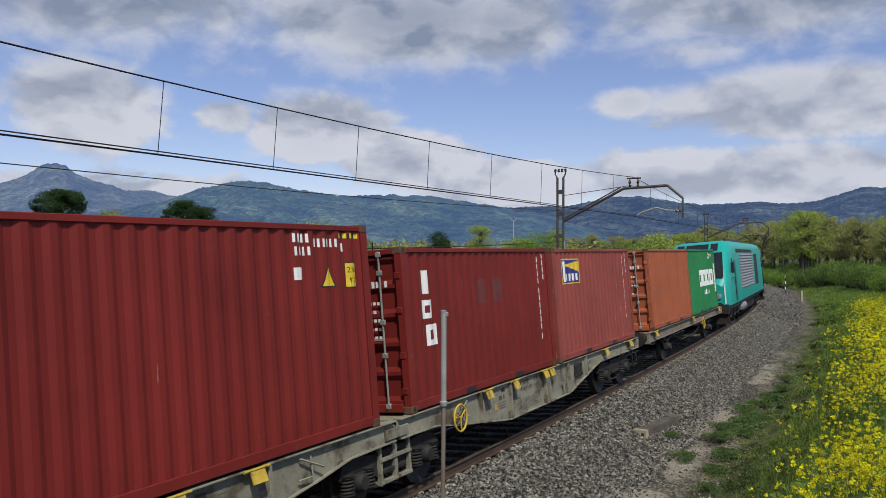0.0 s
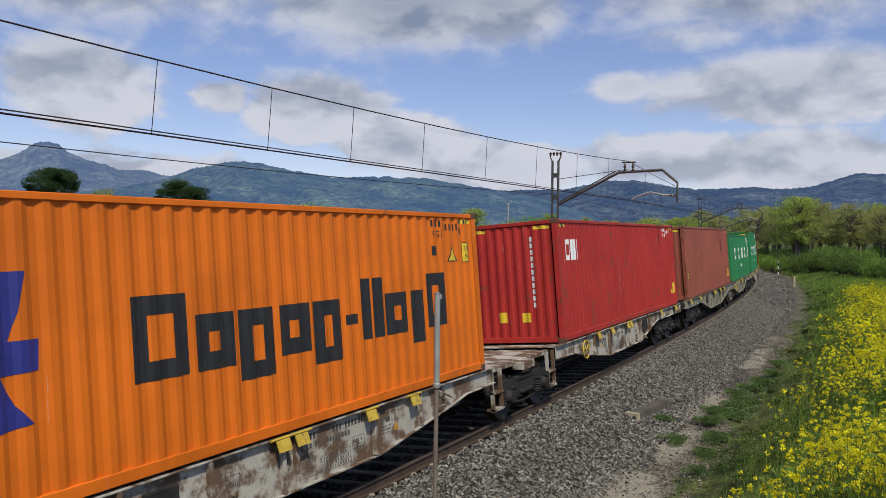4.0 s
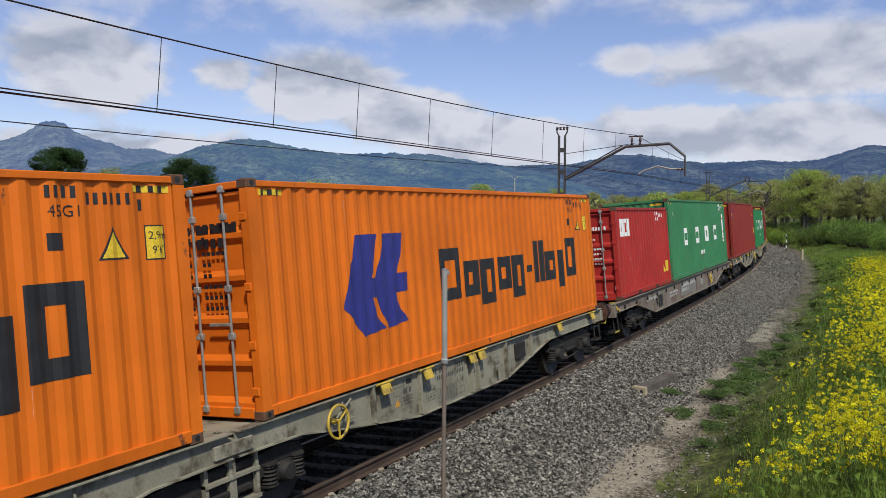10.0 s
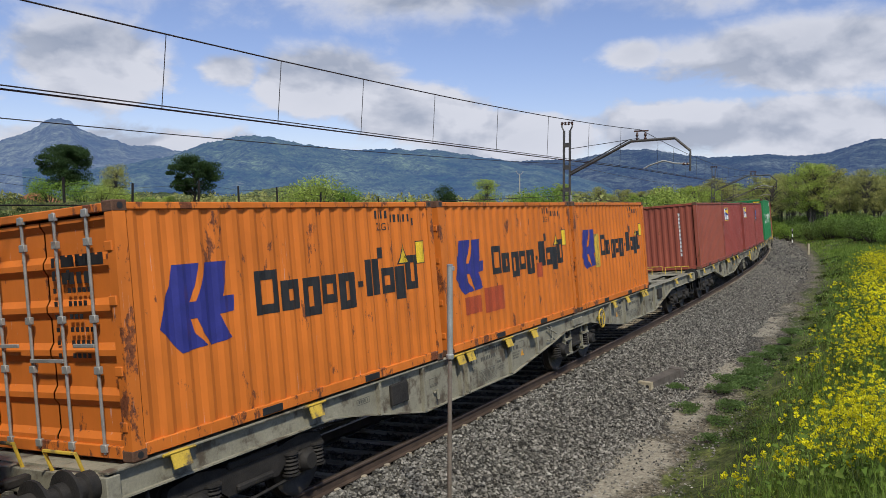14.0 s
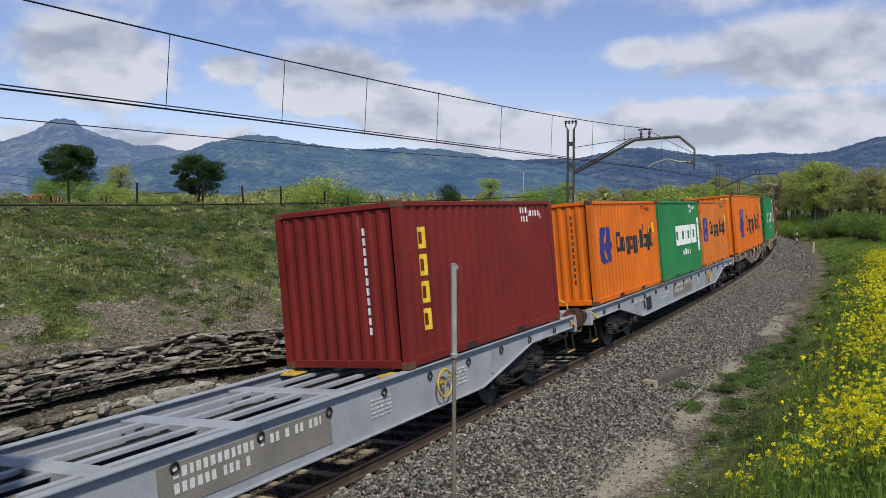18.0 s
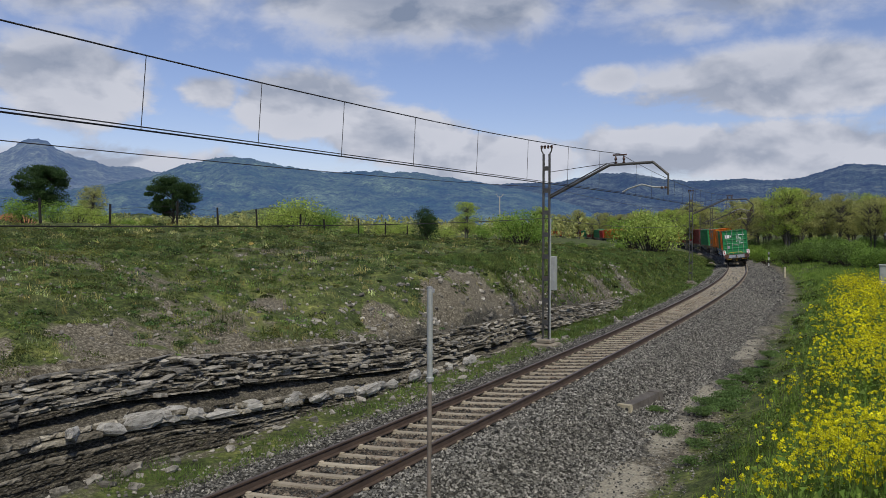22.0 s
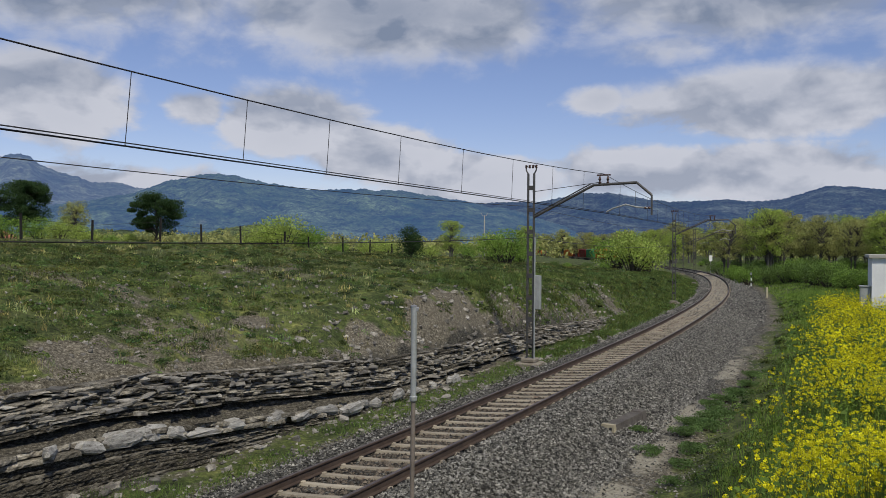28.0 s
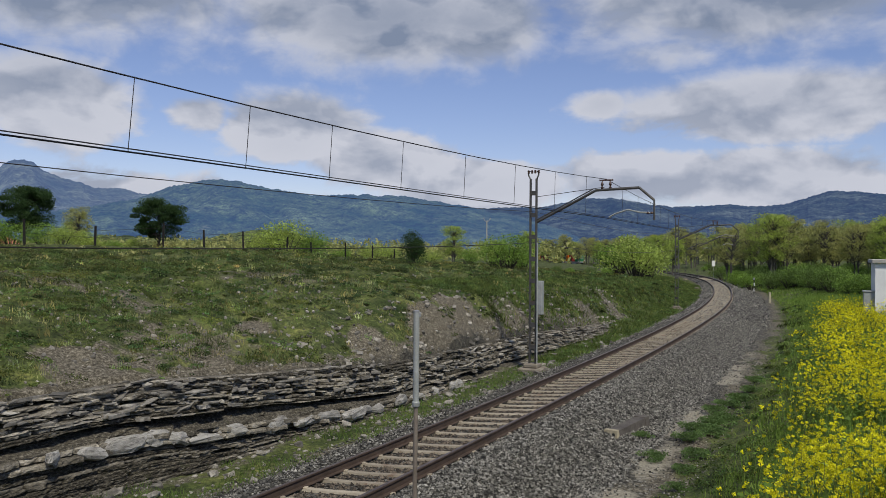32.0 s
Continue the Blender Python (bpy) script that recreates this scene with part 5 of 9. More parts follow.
for _f, _r, _m, _word, _lo in PAIRS:
    for _c, _turn in ((_f, 180), (_r, 0)):
        _brake = (_turn == 0) == (_f in (58.00, 31.09))
        _key = (_m.name, _brake)
        if _key not in WAGON_T:
            WAGON_T[_key] = _w = short_wagon(_m, _brake, _lo)
        else:
            _w = copy_thing(WAGON_T[_key], Matrix())
        tagged(_w, f"{_word} articulated container wagon platform with yellow spigots", "freight wagon", "wagons of the train")
        MOVERS.append((_w, _c, 5.4, pose(0, 0, 0, 0, 0, _turn)))
    # the shared bogie under the joint, and the gangway plate over it
    _b = empty("articulation_bogie")
    bogie(_b, 0.0)
    part("pivot", Geo().lathe([(0.30, 0.70), (0.30, 0.95), (0.22, 1.0), (0.0, 1.0)], 2, 16), M_DARK, _b, smooth=True)
    part("joint_frame", Geo().box(-0.95, 0.95, -0.5 - max(0, (_f - _r - 13.1) / 2), 0.5 + max(0, (_f - _r - 13.1) / 2), 0.98, 1.075, 0.01).box(-1.2, -0.95, -0.3, 0.3, 0.9, 1.06, 0.01).box(0.95, 1.2, -0.3, 0.3, 0.9, 1.06, 0.01), _m, _b)
    tagged(_b, "dark shared bogie under the joint of a container wagon", "bogie", "wagons of the train")
    MOVERS.append((_b, (_f + _r) / 2, 0.9, Matrix()))
for _c, _m, _word, _tail in ((0.45, M_WAGON_OLD, "brown weathered", False), (-185.06, M_WAGON_GREY, "grey-blue", False), (-206.1, M_WAGON_GREY, "half-empty grey-blue", True)):
    _w = long_wagon(_m, _tail)
    tagged(_w, f"{_word} four-axle flat wagon with lashing rings", "freight wagon", "wagons of the train")
    MOVERS.append((_w, _c, 7.1, Matrix()))
for _c in (228.43, 99.35):
    _w = two_axle_wagon(M_WAGON_OLD)
    tagged(_w, "weathered brown two-axle container flat wagon", "freight wagon", "wagons of the train")
    MOVERS.append((_w, _c, 3.9, Matrix()))


# ---- paintwork on the containers
def paint(box, shapes, mat, name, label="", lift=0.0035):
    """Paint on the side towards the camera, following the corrugation. Shapes: (u0, u1, low0, high0, low1, high1), u forward from the middle."""
    ob, at, kind, colour, livery, doors = box
    L, H = ob["size"]
    k = -1 if doors == "front" else 1
    pts = side_wave(L)
    us = np.array([p[0] for p in pts])
    ds = np.array([p[1] for p in pts])
    g = Geo()
    for u0, u1, l0, h0, l1, h1 in shapes:
        cuts = [u0] + [u for u in us if u0 + 1e-4 < u < u1 - 1e-4] + [u1]
        v = []
        for u in cuts:
            f = (u - u0) / (u1 - u0)
            d = float(np.interp(u, us, ds, 0, 0)) + lift
            for z in (l0 + (l1 - l0) * f, h0 + (h1 - h0) * f):
                v.append((k * (HW - 0.014 + d), u * k, z))
        g.add(v, [(2 * i, 2 * i + 2, 2 * i + 3, 2 * i + 1) for i in range(len(cuts) - 1)])
    return part(name, g, mat, ob, label)


def paint_each(box, groups, mat, name, label="", lift=0.0035):
    """Each letter block of a name is a part of its own."""
    for sh in groups:
        paint(box, sh if isinstance(sh, list) else [sh], mat, name, label, lift)


def slices(poly):
    """Cut a polygon of (u, z) into upright strips for paint()."""
    us = sorted({round(p[0], 4) for p in poly})
    out = []
    for a, b in zip(us[:-1], us[1:]):
        rows = []
        for u in (a + 1e-4, b - 1e-4):
            zs = []
            for (ua, za), (ub, zb) in zip(poly, poly[1:] + poly[:1]):
                if (ua < u) != (ub < u):
                    zs.append(za + (zb - za) * (u - ua) / (ub - ua))
            rows.append(sorted(zs))
        for k in range(0, min(len(rows[0]), len(rows[1])) - 1, 2):
            out.append((a, b, rows[0][k], rows[0][k + 1], rows[1][k], rows[1][k + 1]))
    return out


def inscription(box, text, u, z, h, mat, name, k_lift=0.004):
    """A readable mark, bent over the corrugation; u is its left end, z its foot."""
    ob, at, kind, colour, livery_name, doors = box
    L, H = ob["size"]
    k = -1 if doors == "front" else 1
    pts = side_wave(L)
    us, ds = np.array([p[0] for p in pts]), np.array([p[1] for p in pts])
    cu = bpy.data.curves.new(name, "FONT")
    cu.body, cu.size, cu.resolution_u = text, h * 1.38, 2
    tmp = bpy.data.objects.new(name, cu)
    me = bpy.data.meshes.new_from_object(tmp)
    bpy.data.objects.remove(tmp)
    bpy.data.curves.remove(cu)
    for v in me.vertices:
        uu = u + v.co.x
        v.co = (k * (HW - 0.014 + float(np.interp(uu, us, ds, 0, 0)) + k_lift), uu * k, z + v.co.y)
    me.materials.clear()
    me.materials.append(mat)
    part(name, me, None, ob)


def rect(u0, u1, z0, z1):
    return (u0, u1, z0, z1, z0, z1)


def frame_shape(u0, u1, z0, z1, t):
    """A hollow block standing for one letter of a name."""
    return [rect(u0, u0 + t, z0, z1), rect(u1 - t, u1, z0, z1), rect(u0 + t, u1 - t, z0, z0 + t), rect(u0 + t, u1 - t, z1 - t, z1)]


def on_end(box, shapes, mat, name, label="", plane=None):
    """Flat paint on the rear end, u to the right, z up."""
    ob, at, kind, colour, livery, doors = box
    L, H = ob["size"]
    k = -1 if doors == "front" else 1
    ep = wave(None, 9, -HW + 0.16, HW - 0.16)
    us, ds = np.array([p[0] for p in ep]), np.array([p[1] for p in ep])
    g = Geo()
    for u0, u1, z0, z1 in shapes:
        if doors == "front":
            cuts = [u0] + [u for u in us if u0 + 1e-4 < u < u1 - 1e-4] + [u1]
            v = []
            for u in cuts:
                d = float(np.interp(u, us, ds, 0, 0)) + 0.0035
                v += [(-u, L / 2 - 0.02 + d, z0), (-u, L / 2 - 0.02 + d, z1)]
        else:
            cuts = [u0, u1]
            v = []
            for u in cuts:
                v += [(u, -L / 2 + 0.031, z0), (u, -L / 2 + 0.031, z1)]
        g.add(v, [(2 * i, 2 * i + 2, 2 * i + 3, 2 * i + 1) for i in range(len(cuts) - 1)])
    return part(name, g, mat, ob, label)


def word(u0, z0, h, n, w, gap, rnd, tall=()):
    """A word as plain blocks of letter size; tall lists letters with ascenders (+1) or descenders (-1)."""
    out, u = [], u0
    for i in range(n):
        a = dict(tall).get(i, 0)
        zz0, zz1 = z0 - (0.28 * h if a < 0 else 0), z0 + h + (0.38 * h if a > 0 else 0)
        ww = w * rnd.uniform(0.8, 1.1)
        out.append(rect(u + 0.14 * w, u + ww - 0.1 * w, zz0, zz1))
        u += ww + gap
    return out


M_DECAL_Y = surface("yellow warning sticker", (0.68, 0.46, 0.02), (0.80, 0.56, 0.03), 6, 0.5, 0.0, 0.0)
M_CYAN = surface("light blue paint", (0.10, 0.34, 0.55), (0.16, 0.42, 0.62), 5, 0.5, 0.0, 0.0)
M_MIDBLUE = surface("mid blue paint", (0.03, 0.09, 0.33), (0.05, 0.12, 0.40), 5, 0.5, 0.0, 0.0)
M_PATCH = surface("darker repair paint", (0.10, 0.022, 0.02), (0.15, 0.03, 0.026), 3, 0.6, 0.0, 0.1)
M_PATCH_L = surface("paler repair paint", (0.28, 0.075, 0.065), (0.33, 0.09, 0.075), 3, 0.6, 0.0, 0.1)
M_RUSTPATCH = surface("rust-red repair paint", (0.30, 0.045, 0.015), (0.42, 0.07, 0.02), 3, 0.7, 0.0, 0.1)
WORDS = {"green": "green", "orange": "orange", "beacon": "dark red", "fan": "dark red", "plain": "red-brown", "tex": "dark red", "rusty": "rust-pitted red-brown", "cai": "bright red",
         "florens": "red-brown", "sea": "faded red", "gold": "dark red"}
TELLS = {"green": "with white company letters", "orange": "with blue emblem and black name", "beacon": "with blue and yellow panel", "fan": "with yellow warning stickers",
         "plain": "with white code numbers", "tex": "with white company name", "rusty": "with rust patches", "cai": "with white company letters", "florens": "with small blue panel",
         "sea": "with blue emblem", "gold": "with yellow company letters"}


def codes(box, u, z_top, mat, rnd, vertical=True, n=11, h=0.115):
    """Registration characters as bars: in a column or in a row."""
    sh = []
    for i in range(n):
        if i in (4, 10):
            z_top -= 0.06
            u += 0.0 if vertical else 0.07
        if vertical:
            sh.append(rect(u, u + 0.075, z_top - h, z_top))
            z_top -= h * 1.32
        else:
            sh.append(rect(u, u + 0.06, z_top - h, z_top))
            u += 0.088
    out = [rect(u0 + 0.008, u1 - 0.008, a, b) for u0, u1, a, b, _c, _d in sh]
    tagged(paint(box, out, mat, "registration"), kind="stuff")


def triangle(u, z, s):
    return [(u, u + s / 2, z, z + 0.01, z, z + s), (u + s / 2, u + s, z, z + s, z, z + 0.01)]


def livery(box, rnd):
    ob, at, kind, colour, name, doors = box
    L, H = ob["size"]
    big = kind != "20"
    e = L / 2
    size = "forty-foot" if big else "twenty-foot"
    tall = "high " if kind == "40H" else ""
    end = ", doors rearward" if doors == "rear" else ""
    tagged(ob, f"{WORDS[name]} {size} {tall}container {TELLS[name]}{end}", "shipping container", "containers on the train")
    pale = M_BLACK if name == "orange" else M_WHITE
    # upper front corner: code and size marks, warning stickers
    if name in ("beacon", "rusty", "plain", "florens", "sea", "tex"):
        codes(box, e - 0.62, H - 0.20, pale, rnd)
        paint(box, [rect(e - 0.33, e - 0.26, H - 0.24 - i * 0.15, H - 0.13 - i * 0.15) for i in range(4)], pale, "size_code")
    else:
        codes(box, e - 1.62, H - 0.15, pale, rnd, False)
        if name == "orange":
            inscription(box, "45G1" if kind == "40H" else "22G1", e - 1.60, H - 0.44, 0.115, pale, "size_code")
        else:
            codes(box, e - 1.60, H - 0.32, pale, rnd, False, 4)
    if name in ("fan", "orange"):
        z = H - (0.85 if big else 0.95)
        paint(box, triangle(e - 1.05, z, 0.26), M_DECAL_Y, "warning_sticker", "yellow triangular warning sticker")
        paint(box, triangle(e - 1.085, z - 0.02, 0.33), M_BLACK, "sticker_edge", "black edge of the warning sticker", 0.0022)
        paint(box, [rect(e - 0.52, e - 0.30, z - 0.03, z + 0.30)], M_DECAL_Y, "height_sticker", "yellow height sticker")
        paint(box, [rect(e - 0.535, e - 0.285, z - 0.045, z + 0.315)], M_BLACK, "sticker_edge", "", 0.0022)
        if kind == "40H":
            inscription(box, "2,9m", e - 0.50, z + 0.17, 0.085, M_BLACK, "height_text", 0.006)
            inscription(box, "9'6\"", e - 0.47, z + 0.02, 0.085, M_BLACK, "height_text", 0.006)
        paint(box, [rect(e - 1.62, e - 1.46, z + 0.10, z + 0.26)], pale, "square_mark")
    if name in ("florens", "rusty", "cai"):
        zz = 1.05 if name == "florens" else 0.45
        paint(box, [rect(e - 0.55, e - 0.22, zz, zz + 0.36)], M_DECAL_Y, "caution_sticker", "yellow caution sticker")
        paint(box, triangle(e - 0.95, H - 0.75 if name == "florens" else zz, 0.24), M_DECAL_Y, "warning_sticker", "yellow triangular warning sticker")
    if kind == "40H":
        # hazard stripes along the top corners of high containers
        for a in (-e + 0.20, e - 0.66):
            paint(box, [rect(a, a + 0.46, H - 0.20, H - 0.13)], M_DECAL_Y, "hazard_band", "black and yellow hazard band", 0.004)
            for i in range(3):
                paint(box, [(a + 0.06 + i * 0.13, a + 0.12 + i * 0.13, H - 0.20, H - 0.13, H - 0.20, H - 0.13)], M_BLACK, "hazard_stripe", "", 0.0055)
        if doors == "front":
            on_end(box, [(0.62, 1.02, H - 0.22, H - 0.145)], M_DECAL_Y, "hazard_band")
            on_end(box, [(-1.02, -0.62, H - 0.22, H - 0.145)], M_DECAL_Y, "hazard_band")
    if name == "green":
        z0, z1 = (1.18, 1.82) if big else (1.05, 1.72)
        cells = ((-3.66, -2.89), (-1.40, -0.61), (0.74, 1.51), (2.81, 3.59)) if big else ((-0.85, -0.22), (-0.12, 0.62), (0.78, 1.42), (1.60, 2.36))
        paint_each(box, [frame_shape(a, b, z0, z1, 0.19) for a, b in cells], M_WHITE, "company_letter", "large white letter block")
        u0 = -0.48 if big else 0.20
        tagged(paint(box, word(u0, 0.70, 0.16, 10, 0.075, 0.03, rnd, ((3, 1), (8, 1))), M_WHITE, "web_line"), kind="stuff")
        a = (5.11, 5.50) if big else (2.60, 2.88)
        paint(box, [rect(a[0], a[1], 1.02 if big else 0.72, 2.30 if big else 1.95)], M_WHITE, "script_panel", "white panel with red script")
        zz = np.linspace(1.12 if big else 0.82, 2.05 if big else 1.7, 4)
        paint(box, [rect(a[0] + 0.05, a[1] - 0.05, z + (i % 3) * 0.02, z + 0.04 + (i % 2) * 0.02) for i, z in enumerate(zz)] + [rect(a[0] + 0.10, a[0] + 0.14, z, z + 0.13) for z in zz], M_REDSIGN, "red_script", "", 0.006)
        if big:
            paint(box, [rect(-5.35, -5.28, 2.3, 2.42)], M_WHITE, "small_mark")
    if name == "orange":
        if big:
            lu, lz, s = -4.33, 0.70, 1.55
            tu, tz, th, tw = -1.65, 0.97, 0.573, 1.77
        else:
            lu, lz, s = -2.57, 0.96, 1.0
            tu, tz, th, tw = -1.15, 1.22, 0.34, 1.0
        if at == 71.79:
            lu, lz, s = -4.0, 1.17, 0.95
            tu, tz, th, tw = -2.5, 1.37, 0.36, 1.0
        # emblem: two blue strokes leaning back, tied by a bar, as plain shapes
        left = [(0.22, 0.98), (0.56, 0.98), (0.50, 0.72), (0.42, 0.55), (0.50, 0.55), (0.50, 0.36), (0.42, 0.36), (0.46, 0.20), (0.60, 0.04), (0.26, 0.0), (0.12, 0.18), (0.0, 0.30), (0.10, 0.62), (0.18, 0.76)]
        right = [(0.66, 0.98), (0.97, 0.98), (0.92, 0.74), (0.86, 0.57), (1.04, 0.57), (1.03, 0.38), (0.80, 0.37), (0.88, 0.20), (0.98, 0.07), (0.66, 0.03), (0.56, 0.18), (0.50, 0.36), (0.50, 0.55), (0.58, 0.74)]
        for shape in (left, right):
            paint(box, slices([(lu + p[0] * s * 1.05, lz + p[1] * s * 0.96) for p in shape]), M_BLUE, "emblem_stroke", "dark blue stroke of the emblem")
        x, th = tu, th * 1.1
        for ww, lo, hi, open_ in ((0.42, 0, 1.4, 1), (0.33, 0, 1, 1), (0.34, -0.32, 1, 1), (0.33, 0, 1, 1), (0.34, -0.32, 1, 1), (0.16, 0.4, 0.62, 0), (0.13, 0, 1.4, 0), (0.13, 0, 1.4, 0), (0.34, 0, 1, 1), (0.24, -0.32, 1, 0), (0.34, 0, 1.4, 1)):
            a, b, z0, z1 = x, x + ww * tw, tz + lo * th, tz + hi * th
            paint(box, frame_shape(a, b, z0, z1, 0.115 * tw) if open_ else [rect(a, b, z0, z1)], M_BLACK, "letter_block", "black letter block")
            x += (ww + 0.055) * tw
        if at == -100.82:
            paint(box, [rect(-1.55, -1.2, 0.95, 1.78)], M_YELLOW, "paint_patch", "yellow touched-up patch", 0.006)
        if at == -107.06:
            paint(box, [rect(-1.5, -0.7, 0.55, 1.0), rect(0.9, 1.2, 1.0, 1.3), rect(-2.3, -1.7, 0.6, 0.9)], M_RUSTPATCH, "paint_patch", "rust-red touched-up patches", 0.006)
        on_end(box, [(0.66, 0.70, H - 0.45 - i * 0.16, H - 0.34 - i * 0.16) for i in range(11)] if doors == "front" else [(0.30 + 0.12 * (i % 6), 0.38 + 0.12 * (i % 6), H - 0.62 - 0.18 * (i // 6), H - 0.50 - 0.18 * (i // 6)) for i in range(10)], M_BLACK, "registration")["kind"] = "stuff"
    if name == "beacon":
        u0, u1, z0, z1 = (-5.56, -4.36, 2.0, 2.58) if big else (-2.40, -1.20, 1.74, 2.33)
        paint(box, [rect(u0, u1, z0, z1)], M_DECAL_Y, "company_panel", "blue and yellow company panel", 0.004)
        paint(box, [rect(u0 + 0.03, u1 - 0.03, z0 + 0.03, z1 - 0.03)], M_BLUE, "panel_field", "", 0.006)
        paint(box, [(u0 + 0.22, u1 - 0.04, z1 - 0.17, z1 - 0.13, z1 - 0.32, z1 - 0.05)], M_DECAL_Y, "light_beam", "yellow beam", 0.008)
        paint(box, [rect(u0 + 0.06, u0 + 0.15, z0 + 0.05, z1 - 0.06)] + word(u0 + 0.24, z0 + 0.07, 0.17, 6, 0.10, 0.035, rnd), M_WHITE, "panel_letters", "", 0.009)
    if name == "cai":
        u0, z0 = (-5.56, 1.9) if big else (-2.6, 1.75)
        paint_each(box, [frame_shape(u0, u0 + 0.36, z0, z0 + 0.5, 0.12), frame_shape(u0 + 0.42, u0 + 0.74, z0, z0 + 0.5, 0.12), rect(u0 + 0.80, u0 + 0.93, z0, z0 + 0.5)], M_WHITE, "company_letter", "white letter block")
    if name == "tex":
        paint_each(box, [rect(-2.40, -2.24, 1.82, 2.20), frame_shape(-2.44, -2.14, 1.42, 1.72, 0.09), frame_shape(-2.36, -2.04, 0.98, 1.32, 0.09)], M_WHITE, "company_letter", "white letter block")
        paint(box, [rect(-0.45, -0.1, 1.55, 2.0), rect(0.2, 0.55, 1.55, 2.0)], M_PATCH, "paint_patch", "dark over-painted patches")
    if name == "sea":
        paint(box, [rect(-2.65, -1.49, 1.50, 2.18)], M_PATCH, "emblem_field", "dark over-painted field")
        paint_each(box, word(-2.6, 1.77, 0.13, 9, 0.085, 0.03, rnd, ((5, 1), (7, 1))), M_MIDBLUE, "company_letter", "", 0.006)
        paint(box, [(-2.05, -1.62, 1.92, 2.14, 1.96, 2.0), (-2.52, -2.05, 1.66, 1.70, 1.54, 1.72)], M_MIDBLUE, "company_emblem", "", 0.006)
        paint(box, [(-1.95, -1.55, 2.0, 2.05, 2.0, 2.04), (-2.6, -2.15, 1.64, 1.69, 1.62, 1.70)], M_CYAN, "emblem_wing", "", 0.008)
        paint(box, [rect(-0.44, 0.34, 1.75, 2.26), rect(1.9, 2.5, 0.35, 0.62)], M_PATCH_L, "paint_patch", "paler repainted patch")
    if name == "gold":
        paint_each(box, [frame_shape(-2.50, -2.26, z, z + 0.34, 0.075) for z in (1.82, 1.39, 0.96, 0.53)], M_DECAL_Y, "company_letter", "yellow letter block")
    if name == "florens":
        paint(box, [rect(-5.7, -5.45, 2.05, 2.5)], M_BLUE, "company_panel", "small blue company panel")
        paint(box, [(-5.68, -5.47, 2.2, 2.28, 2.3, 2.38)], M_DECAL_Y, "panel_stripe", "", 0.006)
        if at < 0:
            paint(box, [rect(-5.65, -5.5, 1.0, 1.9)], M_WHITE, "white_strip")
    if name == "rusty":
        paint(box, [rect(3.6, 3.95, 1.75, 2.3), rect(-5.6, -5.3, 0.75, 1.05)], M_PATCH, "rust_patch", "dark rust patch")
        paint(box, [rect(-5.65, -5.35, 0.75, 1.02)], M_DECAL_Y, "caution_sticker")
    # rear end of the box
    if doors == "front" and name != "orange":
        sh = [(0.50, 0.57, H - 0.50 - i * 0.155, H - 0.385 - i * 0.155) for i in range(11)]
        tagged(on_end(box, sh, pale, "registration"), kind="stuff")
        if name in ("fan", "beacon", "cai"):
            on_end(box, [(-0.45, -0.28, 1.55, 1.75)] if name != "cai" else [(0.2, 0.42, 0.5, 0.72), (-0.4, -0.2, 0.5, 0.75)], M_DECAL_Y, "warning_sticker")
    if doors == "rear":
        rows = []
        for i in range(8):
            z = H - 0.62 - i * 0.135
            n = 10 if i == 0 else (4 if i == 1 else rnd.randint(4, 9))
            hh = 0.10 if i < 2 else 0.05
            rows += [(0.14 + 0.08 * j, 0.14 + 0.08 * j + 0.055, z, z + hh) for j in range(n) if abs(0.17 + 0.08 * j - 0.28) > 0.05 and abs(0.17 + 0.08 * j - 0.8) > 0.05]
        tagged(on_end(box, rows, pale, "door_data", "white stencilled door data" if pale is M_WHITE else "black stencilled door data"), kind="stuff")
        if at == -212.24:
            on_end(box, [(-0.98, -0.52, 1.72, 2.06)], M_WHITE, "flag_panel", "white panel")
            on_end(box, [(-0.42, -0.36, 1.80, 2.0), (-0.44, -0.34, 1.84, 1.96)], M_WHITE, "round_mark")
            on_end(box, [(-0.75, -0.55, 0.62, 0.9)], M_LAMP, "data_plate", "grey data plate")


for _i, _box in enumerate(BOXES):
    livery(_box, random.Random(100 + _i))


